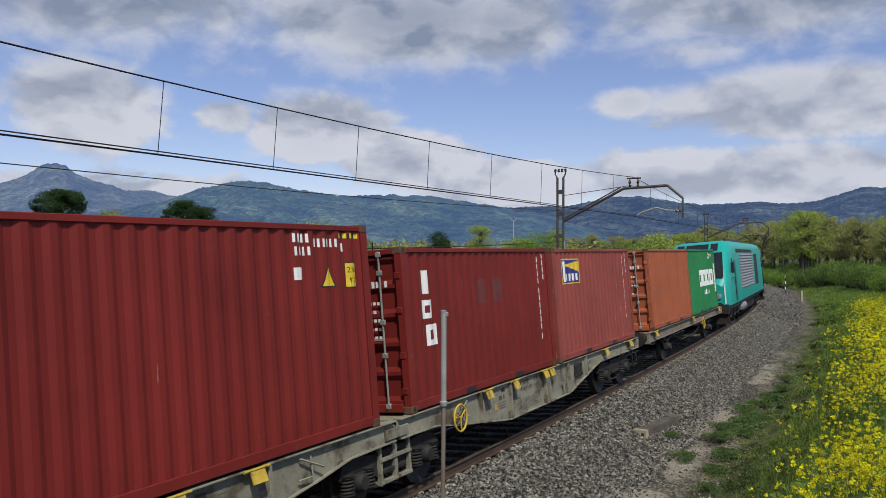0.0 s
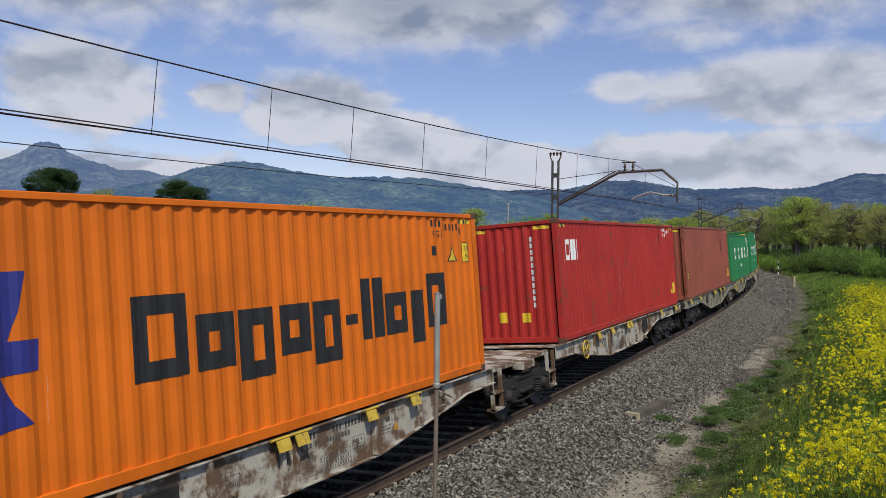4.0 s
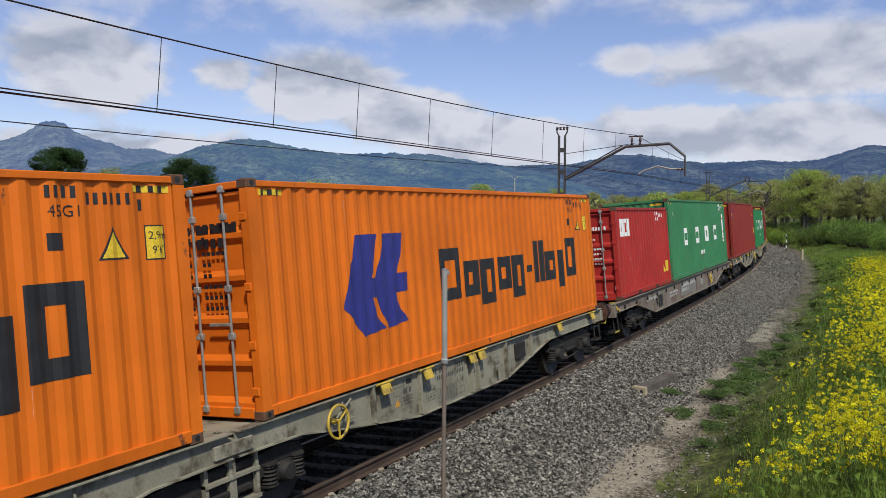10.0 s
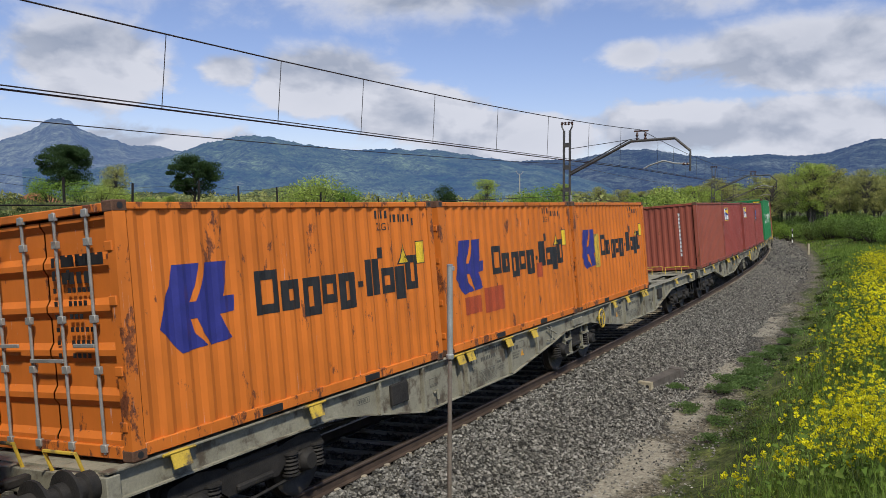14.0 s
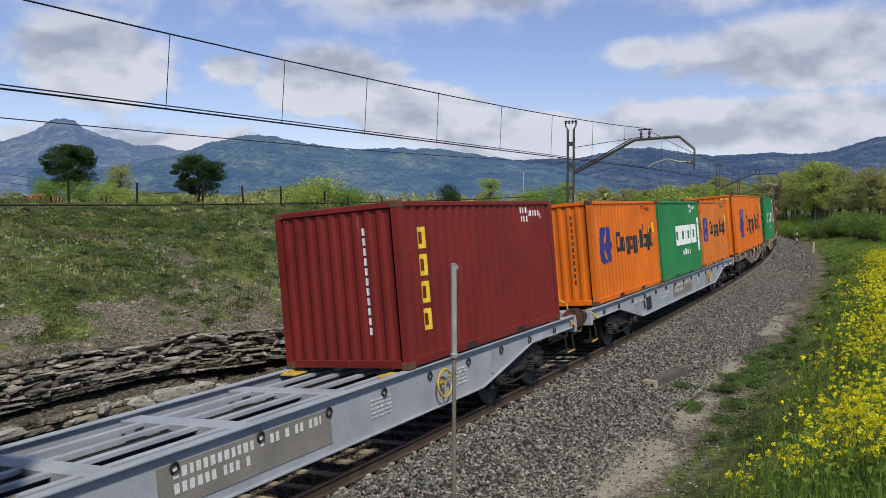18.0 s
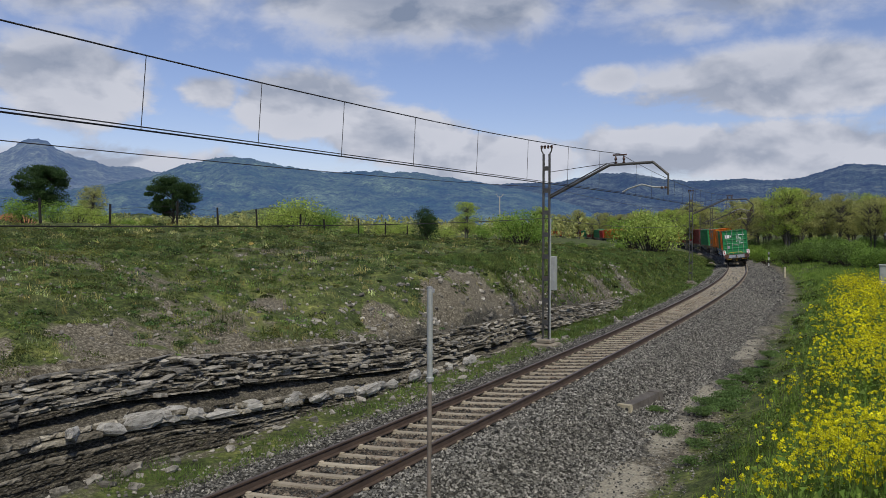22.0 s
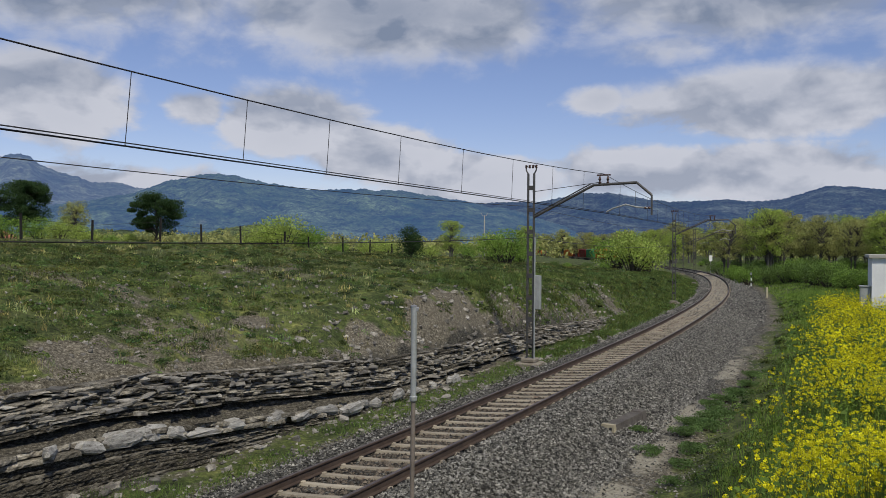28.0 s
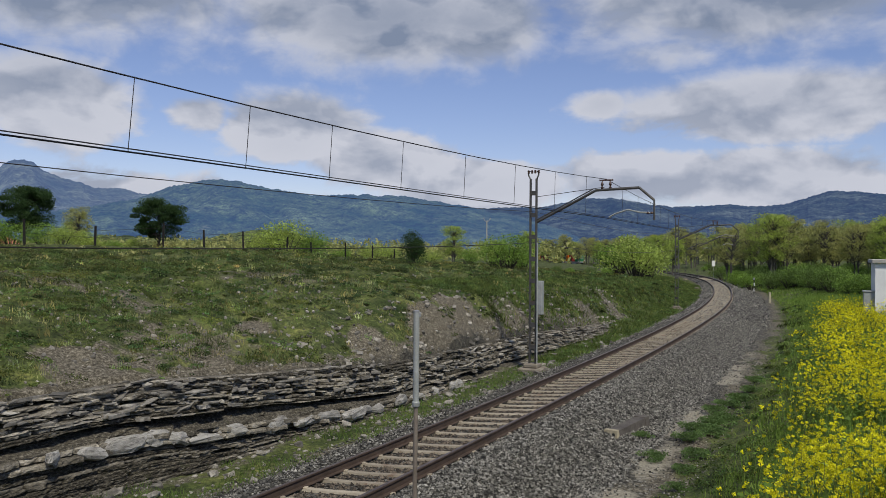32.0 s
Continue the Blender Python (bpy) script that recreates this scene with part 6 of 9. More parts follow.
# ---- the locomotive
def loco():
    root = empty("diesel_locomotive")
    teal, dark = (0.012, 0.36, 0.31), (0.004, 0.10, 0.10)
    HL = 11.2

    def section(y, top, w, low):
        r = 0.42
        pts = [(-w, low), (-w, top - r)]
        for i in range(1, 5):
            a = math.pi / 2 * i / 5
            pts.append((-w + r * (1 - math.cos(a)) * 1.3, top - r + r * math.sin(a)))
        pts.append((-w + r * 1.3, top))
        return pts + [(-x, z) for x, z in pts[::-1]]

    st = [(-HL, 2.15, 1.25, 1.15), (-HL + 0.18, 2.35, 1.36, 1.1), (-HL + 0.95, 3.66, 1.42, 1.1), (-HL + 1.55, 4.05, 1.45, 1.1), (-HL + 2.7, 4.18, 1.45, 1.1), (-HL + 2.9, 4.22, 1.45, 1.1)]
    st = st + [(-y, t, w, l) for y, t, w, l in st[::-1]]
    g = Geo()
    rings = [[(x, y, z) for x, z in section(y, t, w, l)] for y, t, w, l in st]
    n = len(rings[0])
    g.add([p for r in rings for p in r], [(i * n + k, i * n + k + 1, (i + 1) * n + k + 1, (i + 1) * n + k) for i in range(len(rings) - 1) for k in range(n - 1)] + [tuple(range(n)), tuple((len(rings) - 1) * n + k for k in range(n))[::-1]])
    body = part("body", g, M_TEAL, root, "glossy teal body shell", True)
    body.color = (*teal, 1)
    for s in (-1, 1):
        gl = Geo()
        y0, z0, y1, z1 = s * (HL - 0.21), 2.42, s * (HL - 0.93), 3.62
        for a, b in ((-0.95, -0.62), (-0.52, 0.52), (0.62, 0.95)):
            part("upper_window", Geo().add([(a, s * (HL - 0.98), 3.72), (b, s * (HL - 0.98), 3.72), (b, s * (HL - 1.5), 4.06), (a, s * (HL - 1.5), 4.06)], [(0, 1, 2, 3)]), M_GLASS, body, "dark upper cab window")
        off = s * 0.03
        for a, b in ((-1.2, -0.06), (0.06, 1.2)):
            gl.add([(a, y0 + off, z0), (b, y0 + off, z0), (b * 0.97, y1 + off, z1), (a * 0.97, y1 + off, z1)], [(0, 1, 2, 3)])
        part("windscreen", gl, M_GLASS, body, "dark windscreen")
        for k in (-1, 1):
            part("side_window", Geo().box(*sorted((k * 1.41, k * 1.457)), *sorted((s * (HL - 1.55), s * (HL - 2.15))), 2.55, 3.3, 0.02), M_GLASS, body, "dark cab window")
            part("mirror", Geo().box(*sorted((k * 1.47, k * 1.62)), *sorted((s * (HL - 1.1), s * (HL - 1.18))), 2.6, 3.1, 0.02), M_BLACK, body)
            part("headlight", Geo().lathe([(0.13, 0.0), (0.13, s * 0.05), (0.09, s * 0.06), (0.0, s * 0.06)], 1, 14, (k * 0.95, s * (HL + 0.0), 1.55)), M_LAMP, body, "round headlight", True)
            part("white_stripe", Geo().box(*sorted((k * 1.20, k * 1.26)), *sorted((s * (HL - 0.02), s * (HL + 0.012))), 1.2, 2.1), M_WHITE, body)
            part("buffer", Geo().lathe([(r, s * h) for r, h in [(0.18, 0.0), (0.18, 0.1), (0.13, 0.12), (0.13, 0.5), (0.25, 0.52), (0.25, 0.56), (0, 0.57)]], 1, 16, (k * 0.99, s * HL, 1.04)), M_DARK, root, "black round buffer", True)
            part("cab_rail", Geo().tube([(k * 1.50, s * (HL - 2.3), 1.25), (k * 1.50, s * (HL - 2.3), 2.35), (k * 1.5, s * (HL - 0.9), 2.35)], 0.018, 6), M_DARK, root)
        bm = part("buffer_beam", Geo().box(-1.35, 1.35, *sorted((s * (HL - 0.35), s * (HL + 0.0))), 0.70, 1.16, 0.03), M_DARK, root)
        part("plough", Geo().prism([(-1.35, 0.25), (1.35, 0.25), (1.25, 0.70), (-1.25, 0.70)], 1, *sorted((s * (HL - 0.2), s * (HL - 0.12)))), M_DARK, root)
        part("roof_hatch", Geo().box(-0.8, 0.8, *sorted((s * 4.4, s * 7.6)), 4.08, 4.22, 0.03), M_LAMP, body, "grey roof hatch")
        for c in (5.2, 6.6):
            part("roof_fan", Geo().lathe([(0.55, 4.2), (0.55, 4.27), (0.5, 4.28), (0.0, 4.26)], 2, 18, (0, s * c, 0)), M_DARK, body, "dark roof fan", True)
        # six-wheel bogie
        b = part("bogie", Geo().box(-0.95, 0.95, *sorted((s * 5.2, s * 9.4)), 0.55, 0.85, 0.03), M_DARK, root, "dark three-axle bogie")
        for k in (-1, 1):
            part("side_frame", Geo().prism([(s * 4.9, 0.55), (s * 4.9, 0.78), (s * 9.7, 0.78), (s * 9.7, 0.55), (s * 9.2, 0.45), (s * 5.4, 0.45)], 0, *sorted((k * 1.0, k * 1.1))), M_DARK, b)
            for y in (5.5, 7.3, 9.1):
                part("wheel", WHEEL, None, b, at=pose(k * 0.87, s * y, 0.46, 0, 0, 0 if k < 0 else 180))
                part("axle_box", BOX_MESH[k], None, b, at=pose(0, s * y, 0.46))
                part("spring", SPRING, None, b, at=pose(k * 1.06, s * y + 0.35, 0.4))
    for k in (-1, 1):
        gr = part("grille", Geo().box(*sorted((k * 1.44, k * 1.456)), -5.6, 2.2, 1.65, 3.55), M_LAMP, body, "silver-grey ventilation grille")
        for i in range(12):
            z = 1.70 + i * 0.155
            part("louvre", Geo().prism([(k * 1.457, z), (k * 1.50, z + 0.03), (k * 1.457, z + 0.11)], 1, -5.55, 2.15), M_LAMP, gr)
        gd = part("air_intake", Geo().box(*sorted((k * 1.44, k * 1.458)), 3.4, 5.6, 1.6, 3.5), M_BLACK, body, "dark air intake")
        for i in range(4):
            part("roof_louvre", Geo().prism([(k * 1.475, 3.60), (k * 1.475, 3.74), (k * 0.90, 4.36), (k * 0.90, 4.20)], 1, -7.0 + i * 2.3, -4.85 + i * 2.3), M_BLACK, body, "black roof louvre")
        part("door", Geo().box(*sorted((k * 1.44, k * 1.462)), -8.55, -7.9, 1.2, 3.2, 0.01), M_TEAL, body, "teal cab door").color = (*dark, 1)
    part("underframe", Geo().box(-1.4, 1.4, -HL + 0.3, HL - 0.3, 0.92, 1.12, 0.02), M_DARK, root)
    part("fuel_tank", Geo().box(-1.25, 1.25, -3.6, 3.2, 0.32, 0.95, 0.12), M_DARK, root, "dark fuel tank")
    for k in (-1, 1):
        part("air_tank", Geo().lathe([(0.0, -0.8), (0.2, -0.75), (0.22, -0.6), (0.22, 0.6), (0.2, 0.75), (0.0, 0.8)], 1, 14, (k * 1.28, -4.6, 0.75)), M_LAMP, root, "grey air tank", True)
    tagged(root, "teal diesel freight locomotive with grey side grilles", "locomotive")
    return root


MOVERS.append((loco(), 247.3, 7.3, Matrix()))


# ---- overhead line
def wire(pts, r, name, parent, mat=M_WIRE, n=5):
    return part(name, Geo().tube(pts, r, n), mat, parent)


def mast(s, l, top, base=-0.35, box=False):
    """A lattice mast of two channels with battens, on a concrete foot, with its cantilever reaching over the track."""
    root = empty("catenary_mast")
    h = line(s)[3]
    m = Matrix.Translation(beside(s, l, 0)) @ Euler((0, 0, h)).to_matrix().to_4x4()
    root.matrix_basis = m
    for x in (-0.11, 0.11):
        w = 0.05
        part("channel", Geo().box(x - w / 2, x + w / 2, -0.06, 0.06, base, top - 0.25, 0.006), M_MAST, root)
    z = base + 0.75
    while z < top - 0.3:
        part("batten", Geo().box(-0.10, 0.10, -0.062, -0.05, z - 0.075, z + 0.075), M_MAST, root)
        part("batten", Geo().box(-0.10, 0.10, 0.05, 0.062, z - 0.075, z + 0.075), M_MAST, root)
        z += 0.78
    for e in (-1, 1):
        part("mast_cap", Geo().tube([(e * 0.11, 0, top - 0.27), (e * 0.19, 0, top - 0.12), (e * 0.19, 0, top), (e * 0.12, 0, top + 0.02)], 0.026, 6), M_MAST, root)
    for x in (-0.19, -0.06, 0.06, 0.19):
        part("insulator", Geo().lathe([(0.03, top - 0.06), (0.05, top - 0.03), (0.03, top), (0.05, top + 0.03), (0.02, top + 0.06)], 2, 8, (x, 0, 0)), M_INSUL, root, "brown insulator", True)
    part("footing", Geo().box(-0.42, 0.42, -0.45, 0.45, base - 0.3, base + 0.02, 0.04).box(-0.26, 0.26, -0.28, 0.28, base + 0.02, base + 0.16, 0.03), M_FOOTING, root, "brown-stained concrete footing")
    d = -l
    arm = [(0.11, 0, 4.82), (d - 0.35, 0, 5.90), (d + 1.12, 0, 5.95), (d + 1.62, 0, 5.52), (d + 1.62, 0, 4.86)]
    part("cantilever", Geo().tube(arm[:3], 0.048, 8).tube(arm[2:4], 0.042, 8).tube(arm[3:], 0.032, 8), M_MAST, root, "grey tubular cantilever arm", True)
    part("brace", Geo().tube([(0.11, 0, 4.90), (d - 0.45, 0, 5.95)], 0.022, 6), M_MAST, root)
    part("stay", Geo().tube([(0.05, 0, 5.72), (d - 0.05, 0, 6.0)], 0.011, 5), M_WIRE, root)
    g = Geo()
    for x in (-0.14, 0.14):
        g.lathe([(0.02, 5.92), (0.055, 5.98), (0.02, 6.03), (0.055, 6.09), (0.02, 6.2)], 2, 8, (d + x, 0, 0))
    g.box(d - 0.24, d + 0.24, -0.03, 0.03, 6.21, 6.26, 0.008)
    part("head_insulator", g, M_INSUL, root, "brown glazed insulators", True)
    part("steady_arm", Geo().tube([(d + 1.56, 0, 5.10), (d + 1.15, 0, 5.12), (d + 0.75, 0, 5.22), (d + 0.30, 0, 5.08), (d + 0.10, 0, 4.97)], 0.030, 6), M_POST_GREY, root, "grey steady arm", True)
    part("steady_insulator", Geo().lathe([(0.02, d + 1.6), (0.05, d + 1.54), (0.02, d + 1.48), (0.05, d + 1.42), (0.02, d + 1.36)], 0, 8, (0, 0, 5.10)), M_INSUL, root, smooth=True)
    if box:
        part("switch_box", Geo().box(0.15, 0.37, -0.10, 0.14, 1.55, 2.75, 0.02), M_POST_GREY, root, "grey switch cabinet")
        part("conduit", Geo().tube([(0.19, -0.10, -0.3), (0.19, -0.10, 4.1)], 0.028, 6), M_POST_GREY, root, "grey conduit")
    tagged(root, "grey lattice steel mast carrying a cantilever over the track", "catenary mast", "masts along the line")
    return root


mast(19.4, -2.62, 6.62, box=True)
mast(55.0, -2.75, 6.62)
mast(95.0, -2.75, 6.62)
mast(-16.5, -2.62, 6.62)
mast(140.0, -2.75, 6.62)


def build_wires():
    root = empty("overhead_line")
    sup = [-52.0, -16.5, 19.4, 55.0, 95.0, 140.0, 190.0]
    mess, cont = [], []
    drops = []
    for a, b in zip(sup[:-1], sup[1:]):
        n = 14
        for i in range(n):
            s = a + (b - a) * i / n
            q = i / n * 2 - 1
            # wires run straight between the masts
            pa, pb = beside(a, 0.0, 0), beside(b, 0.0, 0)
            p = pa.lerp(pb, i / n)
            sag = 0.43 * (1 - q * q)
            zr = np.interp(s, LEVEL_AT, LEVEL)
            mess.append((p.x, p.y, zr + 6.27 - sag))
            cont.append((p.x, p.y, zr + 4.945))
        near = [(q + 16.5) / 35.9 for q in (-14.0, -11.0, -8.2, -5.5, -3.0, -0.75, 1.3, 3.3, 5.6, 8.3, 11.15, 14.1, 17.0)]
        for f in near:
            hang = f + 0.20 / 35.9
            foot = f + 0.11 / 35.9
            p, q = beside(a, 0, 0).lerp(beside(b, 0, 0), hang), beside(a, 0, 0).lerp(beside(b, 0, 0), foot)
            zr = np.interp(a + (b - a) * f, LEVEL_AT, LEVEL)
            sag = 0.43 * (1 - (2 * hang - 1) ** 2)
            drops.append(((p.x, p.y, zr + 6.27 - sag), (q.x, q.y, zr + 4.945)))
    wire(mess, 0.0105, "messenger_wire", root)
    wire(cont, 0.0115, "contact_wire", root)
    wire([(x + 0.03, y, z + 0.035) for x, y, z in cont], 0.008, "contact_wire", root)
    for a, b in drops:
        wire([a, b], 0.0055, "dropper", root)
    for lat, zz, sg, r in ((-2.62, 5.20, 0.25, 0.008), (-2.62, 4.10, 0.30, 0.011)):
        pts = []
        for a, b in zip(sup[:-1], sup[1:]):
            for i in range(10):
                p = beside(a, lat, 0).lerp(beside(b, lat, 0), i / 10)
                q = i / 5 - 1
                pts.append((p.x, p.y, p.z + zz - sg * (1 - q * q)))
        wire(pts, r, "feeder_wire", root)
    tagged(root, "dark copper contact wire hung from a messenger wire", "overhead line")
    return root


build_wires()


# ---- small things beside the line
def marker_post():
    root = empty("marker_post", Matrix.Translation((-0.30, 9.2, 0)))
    part("tube", Geo().tube([(0, 0, 2.02), (0, 0, 3.09)], 0.034, 12), M_POST_GREY, root, "grey galvanised tube", True)
    part("lower_tube", Geo().tube([(-0.02, 0, -0.75), (0, 0, 2.03)], 0.026, 12), M_POST_LOW, root, "brownish weathered tube", True)
    part("clamp", Geo().lathe([(0.04, 2.0), (0.045, 2.01), (0.045, 2.05), (0.036, 2.06)], 2, 12), M_POST_GREY, root, smooth=True)
    part("cap", Geo().lathe([(0.036, 3.08), (0.036, 3.10), (0.0, 3.11)], 2, 12).box(0.0, 0.055, -0.02, 0.02, 3.03, 3.08, 0.005), M_LAMP, root, smooth=True)
    tagged(root, "thin grey steel post standing beside the track", "post")


M_POST_LOW = surface("weathered brown-grey tube", (0.16, 0.13, 0.10), (0.24, 0.20, 0.16), 5, 0.7, 0.2, 0.1, 60, 0.15)
marker_post()


def cable_block():
    """A broken length of concrete cable duct with four holes in its end."""
    m = Matrix.Translation(beside(10.75, 2.50, -0.53)) @ Euler((0, 0, line(11)[3] - 0.12)).to_matrix().to_4x4()
    root = empty("concrete_cable_duct", m)
    w = [(-0.20, -0.12), (0.20, -0.12), (0.15, 0.22), (-0.15, 0.22)]
    body = part("duct_body", Geo().prism(w, 1, 0.0, 0.14), M_DUCT_END, root, "pale yellowish duct end")
    part("duct_length", Geo().prism([(x * 0.86, z * 0.86) for x, z in w], 1, 0.12, 2.0), M_DUCT, root)
    part("duct_collar", Geo().prism([(x * 0.97, z * 0.97) for x, z in w], 1, 1.9, 2.15), M_DUCT, root)
    # four black discs painted on as the shaded insides of the holes
    for x in (-0.075, 0.075):
        for z in (-0.03, 0.12):
            part("hole", Geo().lathe([(0.0, -0.004), (0.042, -0.004), (0.042, 0.01)], 1, 12, (x, 0, z)), M_BLACK, body)
    tagged(root, "broken concrete cable duct lying on the gravel", "cable duct")


M_DUCT = surface("dirty dark concrete", (0.055, 0.047, 0.040), (0.12, 0.105, 0.09), 4, 0.95, 0.0, 0.4, 35, 0.2)
M_DUCT_END = surface("yellowish old concrete", (0.30, 0.26, 0.17), (0.44, 0.39, 0.27), 4, 0.9, 0.0, 0.3)
cable_block()


def hut():
    """A white rendered hut with a flat slab roof, and a grey cabinet beside it."""
    p = Vector((22.45, 41.5, 0.15))
    m = Matrix.Translation(p) @ Euler((0, 0, radians(-25))).to_matrix().to_4x4()
    root = empty("white_hut", m)
    part("wall", Geo().box(0.0, 4.2, 0.0, 3.4, -0.3, 3.12), M_WALL, root, "white rendered wall")
    part("roof", Geo().box(-0.16, 4.36, -0.16, 3.56, 3.12, 3.30, 0.02), M_CONCRETE, root, "grey concrete roof slab")
    part("plinth", Geo().box(-0.03, 4.23, -0.03, 3.43, -0.4, 0.35), M_CONCRETE, root)
    tagged(root, "white rendered hut with a flat grey roof", "hut")
    c = empty("grey_cabinet", Matrix.Translation((22.05, 41.9, 0.30)) @ Euler((0, 0, radians(-25))).to_matrix().to_4x4())
    part("case", Geo().box(0, 0.7, 0, 0.5, -0.2, 1.45, 0.02), M_POST_GREY, c)
    part("lid", Geo().box(-0.04, 0.74, -0.04, 0.54, 1.45, 1.52, 0.015), M_POST_GREY, c)
    tagged(c, "grey equipment cabinet beside the hut", "cabinet")


hut()


def ground_at(x, y):
    return float(height(np.array([x]), np.array([y]))[0])


def signs():
    p = beside(88, 3.4)
    z = ground_at(p.x, p.y)
    root = empty("striped_marker", Matrix.Translation((p.x, p.y, z)))
    for i in range(5):
        part("band", Geo().lathe([(0.048, i * 0.32), (0.048, i * 0.32 + 0.32), (0.0, i * 0.32 + 0.32)], 2, 10), M_BLACK if i % 2 == 0 else M_WHITE, root, smooth=True)
    part("bent_plate", Geo().box(-0.09, 0.05, -0.03, 0.03, 1.58, 1.86, 0.02), M_LAMP, root, "bent grey plate on top")
    tagged(root, "black and white striped marker beside the track", "marker")
    p = beside(70, 4.1)
    z = ground_at(p.x, p.y)
    root = empty("short_post", Matrix.Translation((p.x, p.y, z)))
    part("stake", Geo().box(-0.09, 0.09, -0.09, 0.09, -0.2, 1.0, 0.02), M_DUCT_END, root)
    tagged(root, "short pale concrete post in the grass", "post")
    p = beside(152, 3.6)
    z = ground_at(p.x, p.y)
    root = empty("white_sign", Matrix.Translation((p.x, p.y, z)))
    part("board", Geo().box(-0.30, 0.30, -0.02, 0.02, 2.4, 3.5, 0.01), M_WALL, root)
    part("pole", Geo().tube([(0, 0.05, -0.2), (0, 0.05, 3.45)], 0.05, 8), M_POST_GREY, root)
    tagged(root, "white rectangular sign on a pole by the track", "sign")
    # thin pole in the scrub beyond the bank
    x, y = 8.2, 150.0
    root = empty("utility_pole", Matrix.Translation((x, y, ground_at(x, y))))
    part("pole", Geo().tube([(0, 0, -0.3), (0, 0, 8.4)], 0.13, 8, r2=0.10), M_CONCRETE, root, smooth=True)
    part("crossarm", Geo().tube([(-0.7, 0, 8.9), (-0.3, 0, 8.3), (0.3, 0, 8.3), (0.7, 0, 8.9)], 0.06, 6), M_CONCRETE, root)
    tagged(root, "pale utility pole among the scrub", "utility pole")
    # house far off on the left
    hx, hy = -66.0, 118.0
    root = empty("far_house", Matrix.Translation((hx, hy, ground_at(hx, hy) - 0.4)))
    part("wall", Geo().box(-2.4, 2.4, -1.5, 1.5, 0, 2.6), M_HOUSE, root, "cream house wall")
    part("roof", Geo().prism([(-2.7, 2.55), (2.7, 2.55), (0.0, 3.9)], 1, -1.8, 1.8), M_ROOF, root, "red tiled roof")
    part("window", Geo().box(-1.2, -0.6, -1.53, -1.4, 0.9, 1.9), M_GLASS, root)
    part("window", Geo().box(0.6, 1.2, -1.53, -1.4, 0.9, 1.9), M_GLASS, root)
    tagged(root, "small cream house with a red roof", "house")


M_HOUSE = surface("cream render", (0.50, 0.38, 0.26), (0.58, 0.45, 0.32), 2, 0.9)
M_ROOF = surface("terracotta roof", (0.35, 0.12, 0.06), (0.45, 0.17, 0.09), 5, 0.9)
signs()


def fence():
    """Dark wooden posts with two wires along the crest of the bank."""
    root = empty("field_fence")
    rnd = random.Random(8)
    pts = []
    a, b = Vector((-26.0, 16.0, 0)), Vector((-3.5, 72.0, 0))
    f = 0.0
    while f <= 1.0:
        p = a.lerp(b, f)
        pts.append((p.x + rnd.uniform(-0.15, 0.15), p.y))
        f += rnd.uniform(0.05, 0.085)
    tops = []
    for x, y in pts:
        z = ground_at(x, y)
        hgt = rnd.uniform(1.15, 1.4)
        lean = (rnd.uniform(-0.07, 0.07), rnd.uniform(-0.05, 0.05))
        part("post", Geo().tube([(x, y, z - 0.3), (x + lean[0], y + lean[1], z + hgt)], 0.068, 7, r2=0.055), M_WOOD, root, "dark weathered wooden post", True)
        tops.append((x + lean[0], y + lean[1], z + hgt))
    for d in (0.25, 0.6):
        part("wire", Geo().tube([(x, y, z - d) for x, y, z in tops], 0.008, 4), M_WIRE, root)
    tagged(root, "old field fence of dark wooden posts and wire", "fence")


fence()


# ---- hills at the horizon
def hill_material(name, low, high, air, k, scale):
    """Far woods and clearings; faint blue haze is painted over them as emission."""
    m, nt, p, N, K = nodes_of(name)
    v = N("ShaderNodeTexCoord").outputs["Object"]
    a, b = noise_out(nt, v, scale, 8, 0.62, (1, 1, 1.6)), noise_out(nt, v, scale * 6, 6, 0.7)
    col = ramp_out(nt, a, [(0.36, low), (0.55, high), (0.68, tuple(c * 1.5 + 0.02 for c in high))])
    col = mix_out(nt, 1.0, col, ramp_out(nt, b, [(0.36, (0.25,) * 3), (0.64, (1.9,) * 3)]), "MULTIPLY")
    col = mix_out(nt, 1.0, col, ramp_out(nt, noise_out(nt, v, scale * 26, 4, 0.75), [(0.36, (0.35,) * 3), (0.64, (1.65,) * 3)]), "MULTIPLY")
    clear = band_out(nt, noise_out(nt, v, scale * 2.2, 5, 0.6, (1, 1, 3)), 0.66, 0.70)
    col = mix_out(nt, mix_val(nt, clear, 0.7), col, (0.16, 0.17, 0.09))
    K(col, p.inputs["Base Color"])
    p.inputs["Roughness"].default_value = 1.0
    p.inputs["Specular IOR Level"].default_value = 0.0
    # emission is painted haze, tinted by air; the hills give no light
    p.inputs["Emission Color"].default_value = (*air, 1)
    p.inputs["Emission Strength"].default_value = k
    bp = N("ShaderNodeBump")
    bp.inputs["Strength"].default_value, bp.inputs["Distance"].default_value = 1.0, 30.0
    K(b, bp.inputs["Height"])
    K(bp.outputs[0], p.inputs["Normal"])
    return m


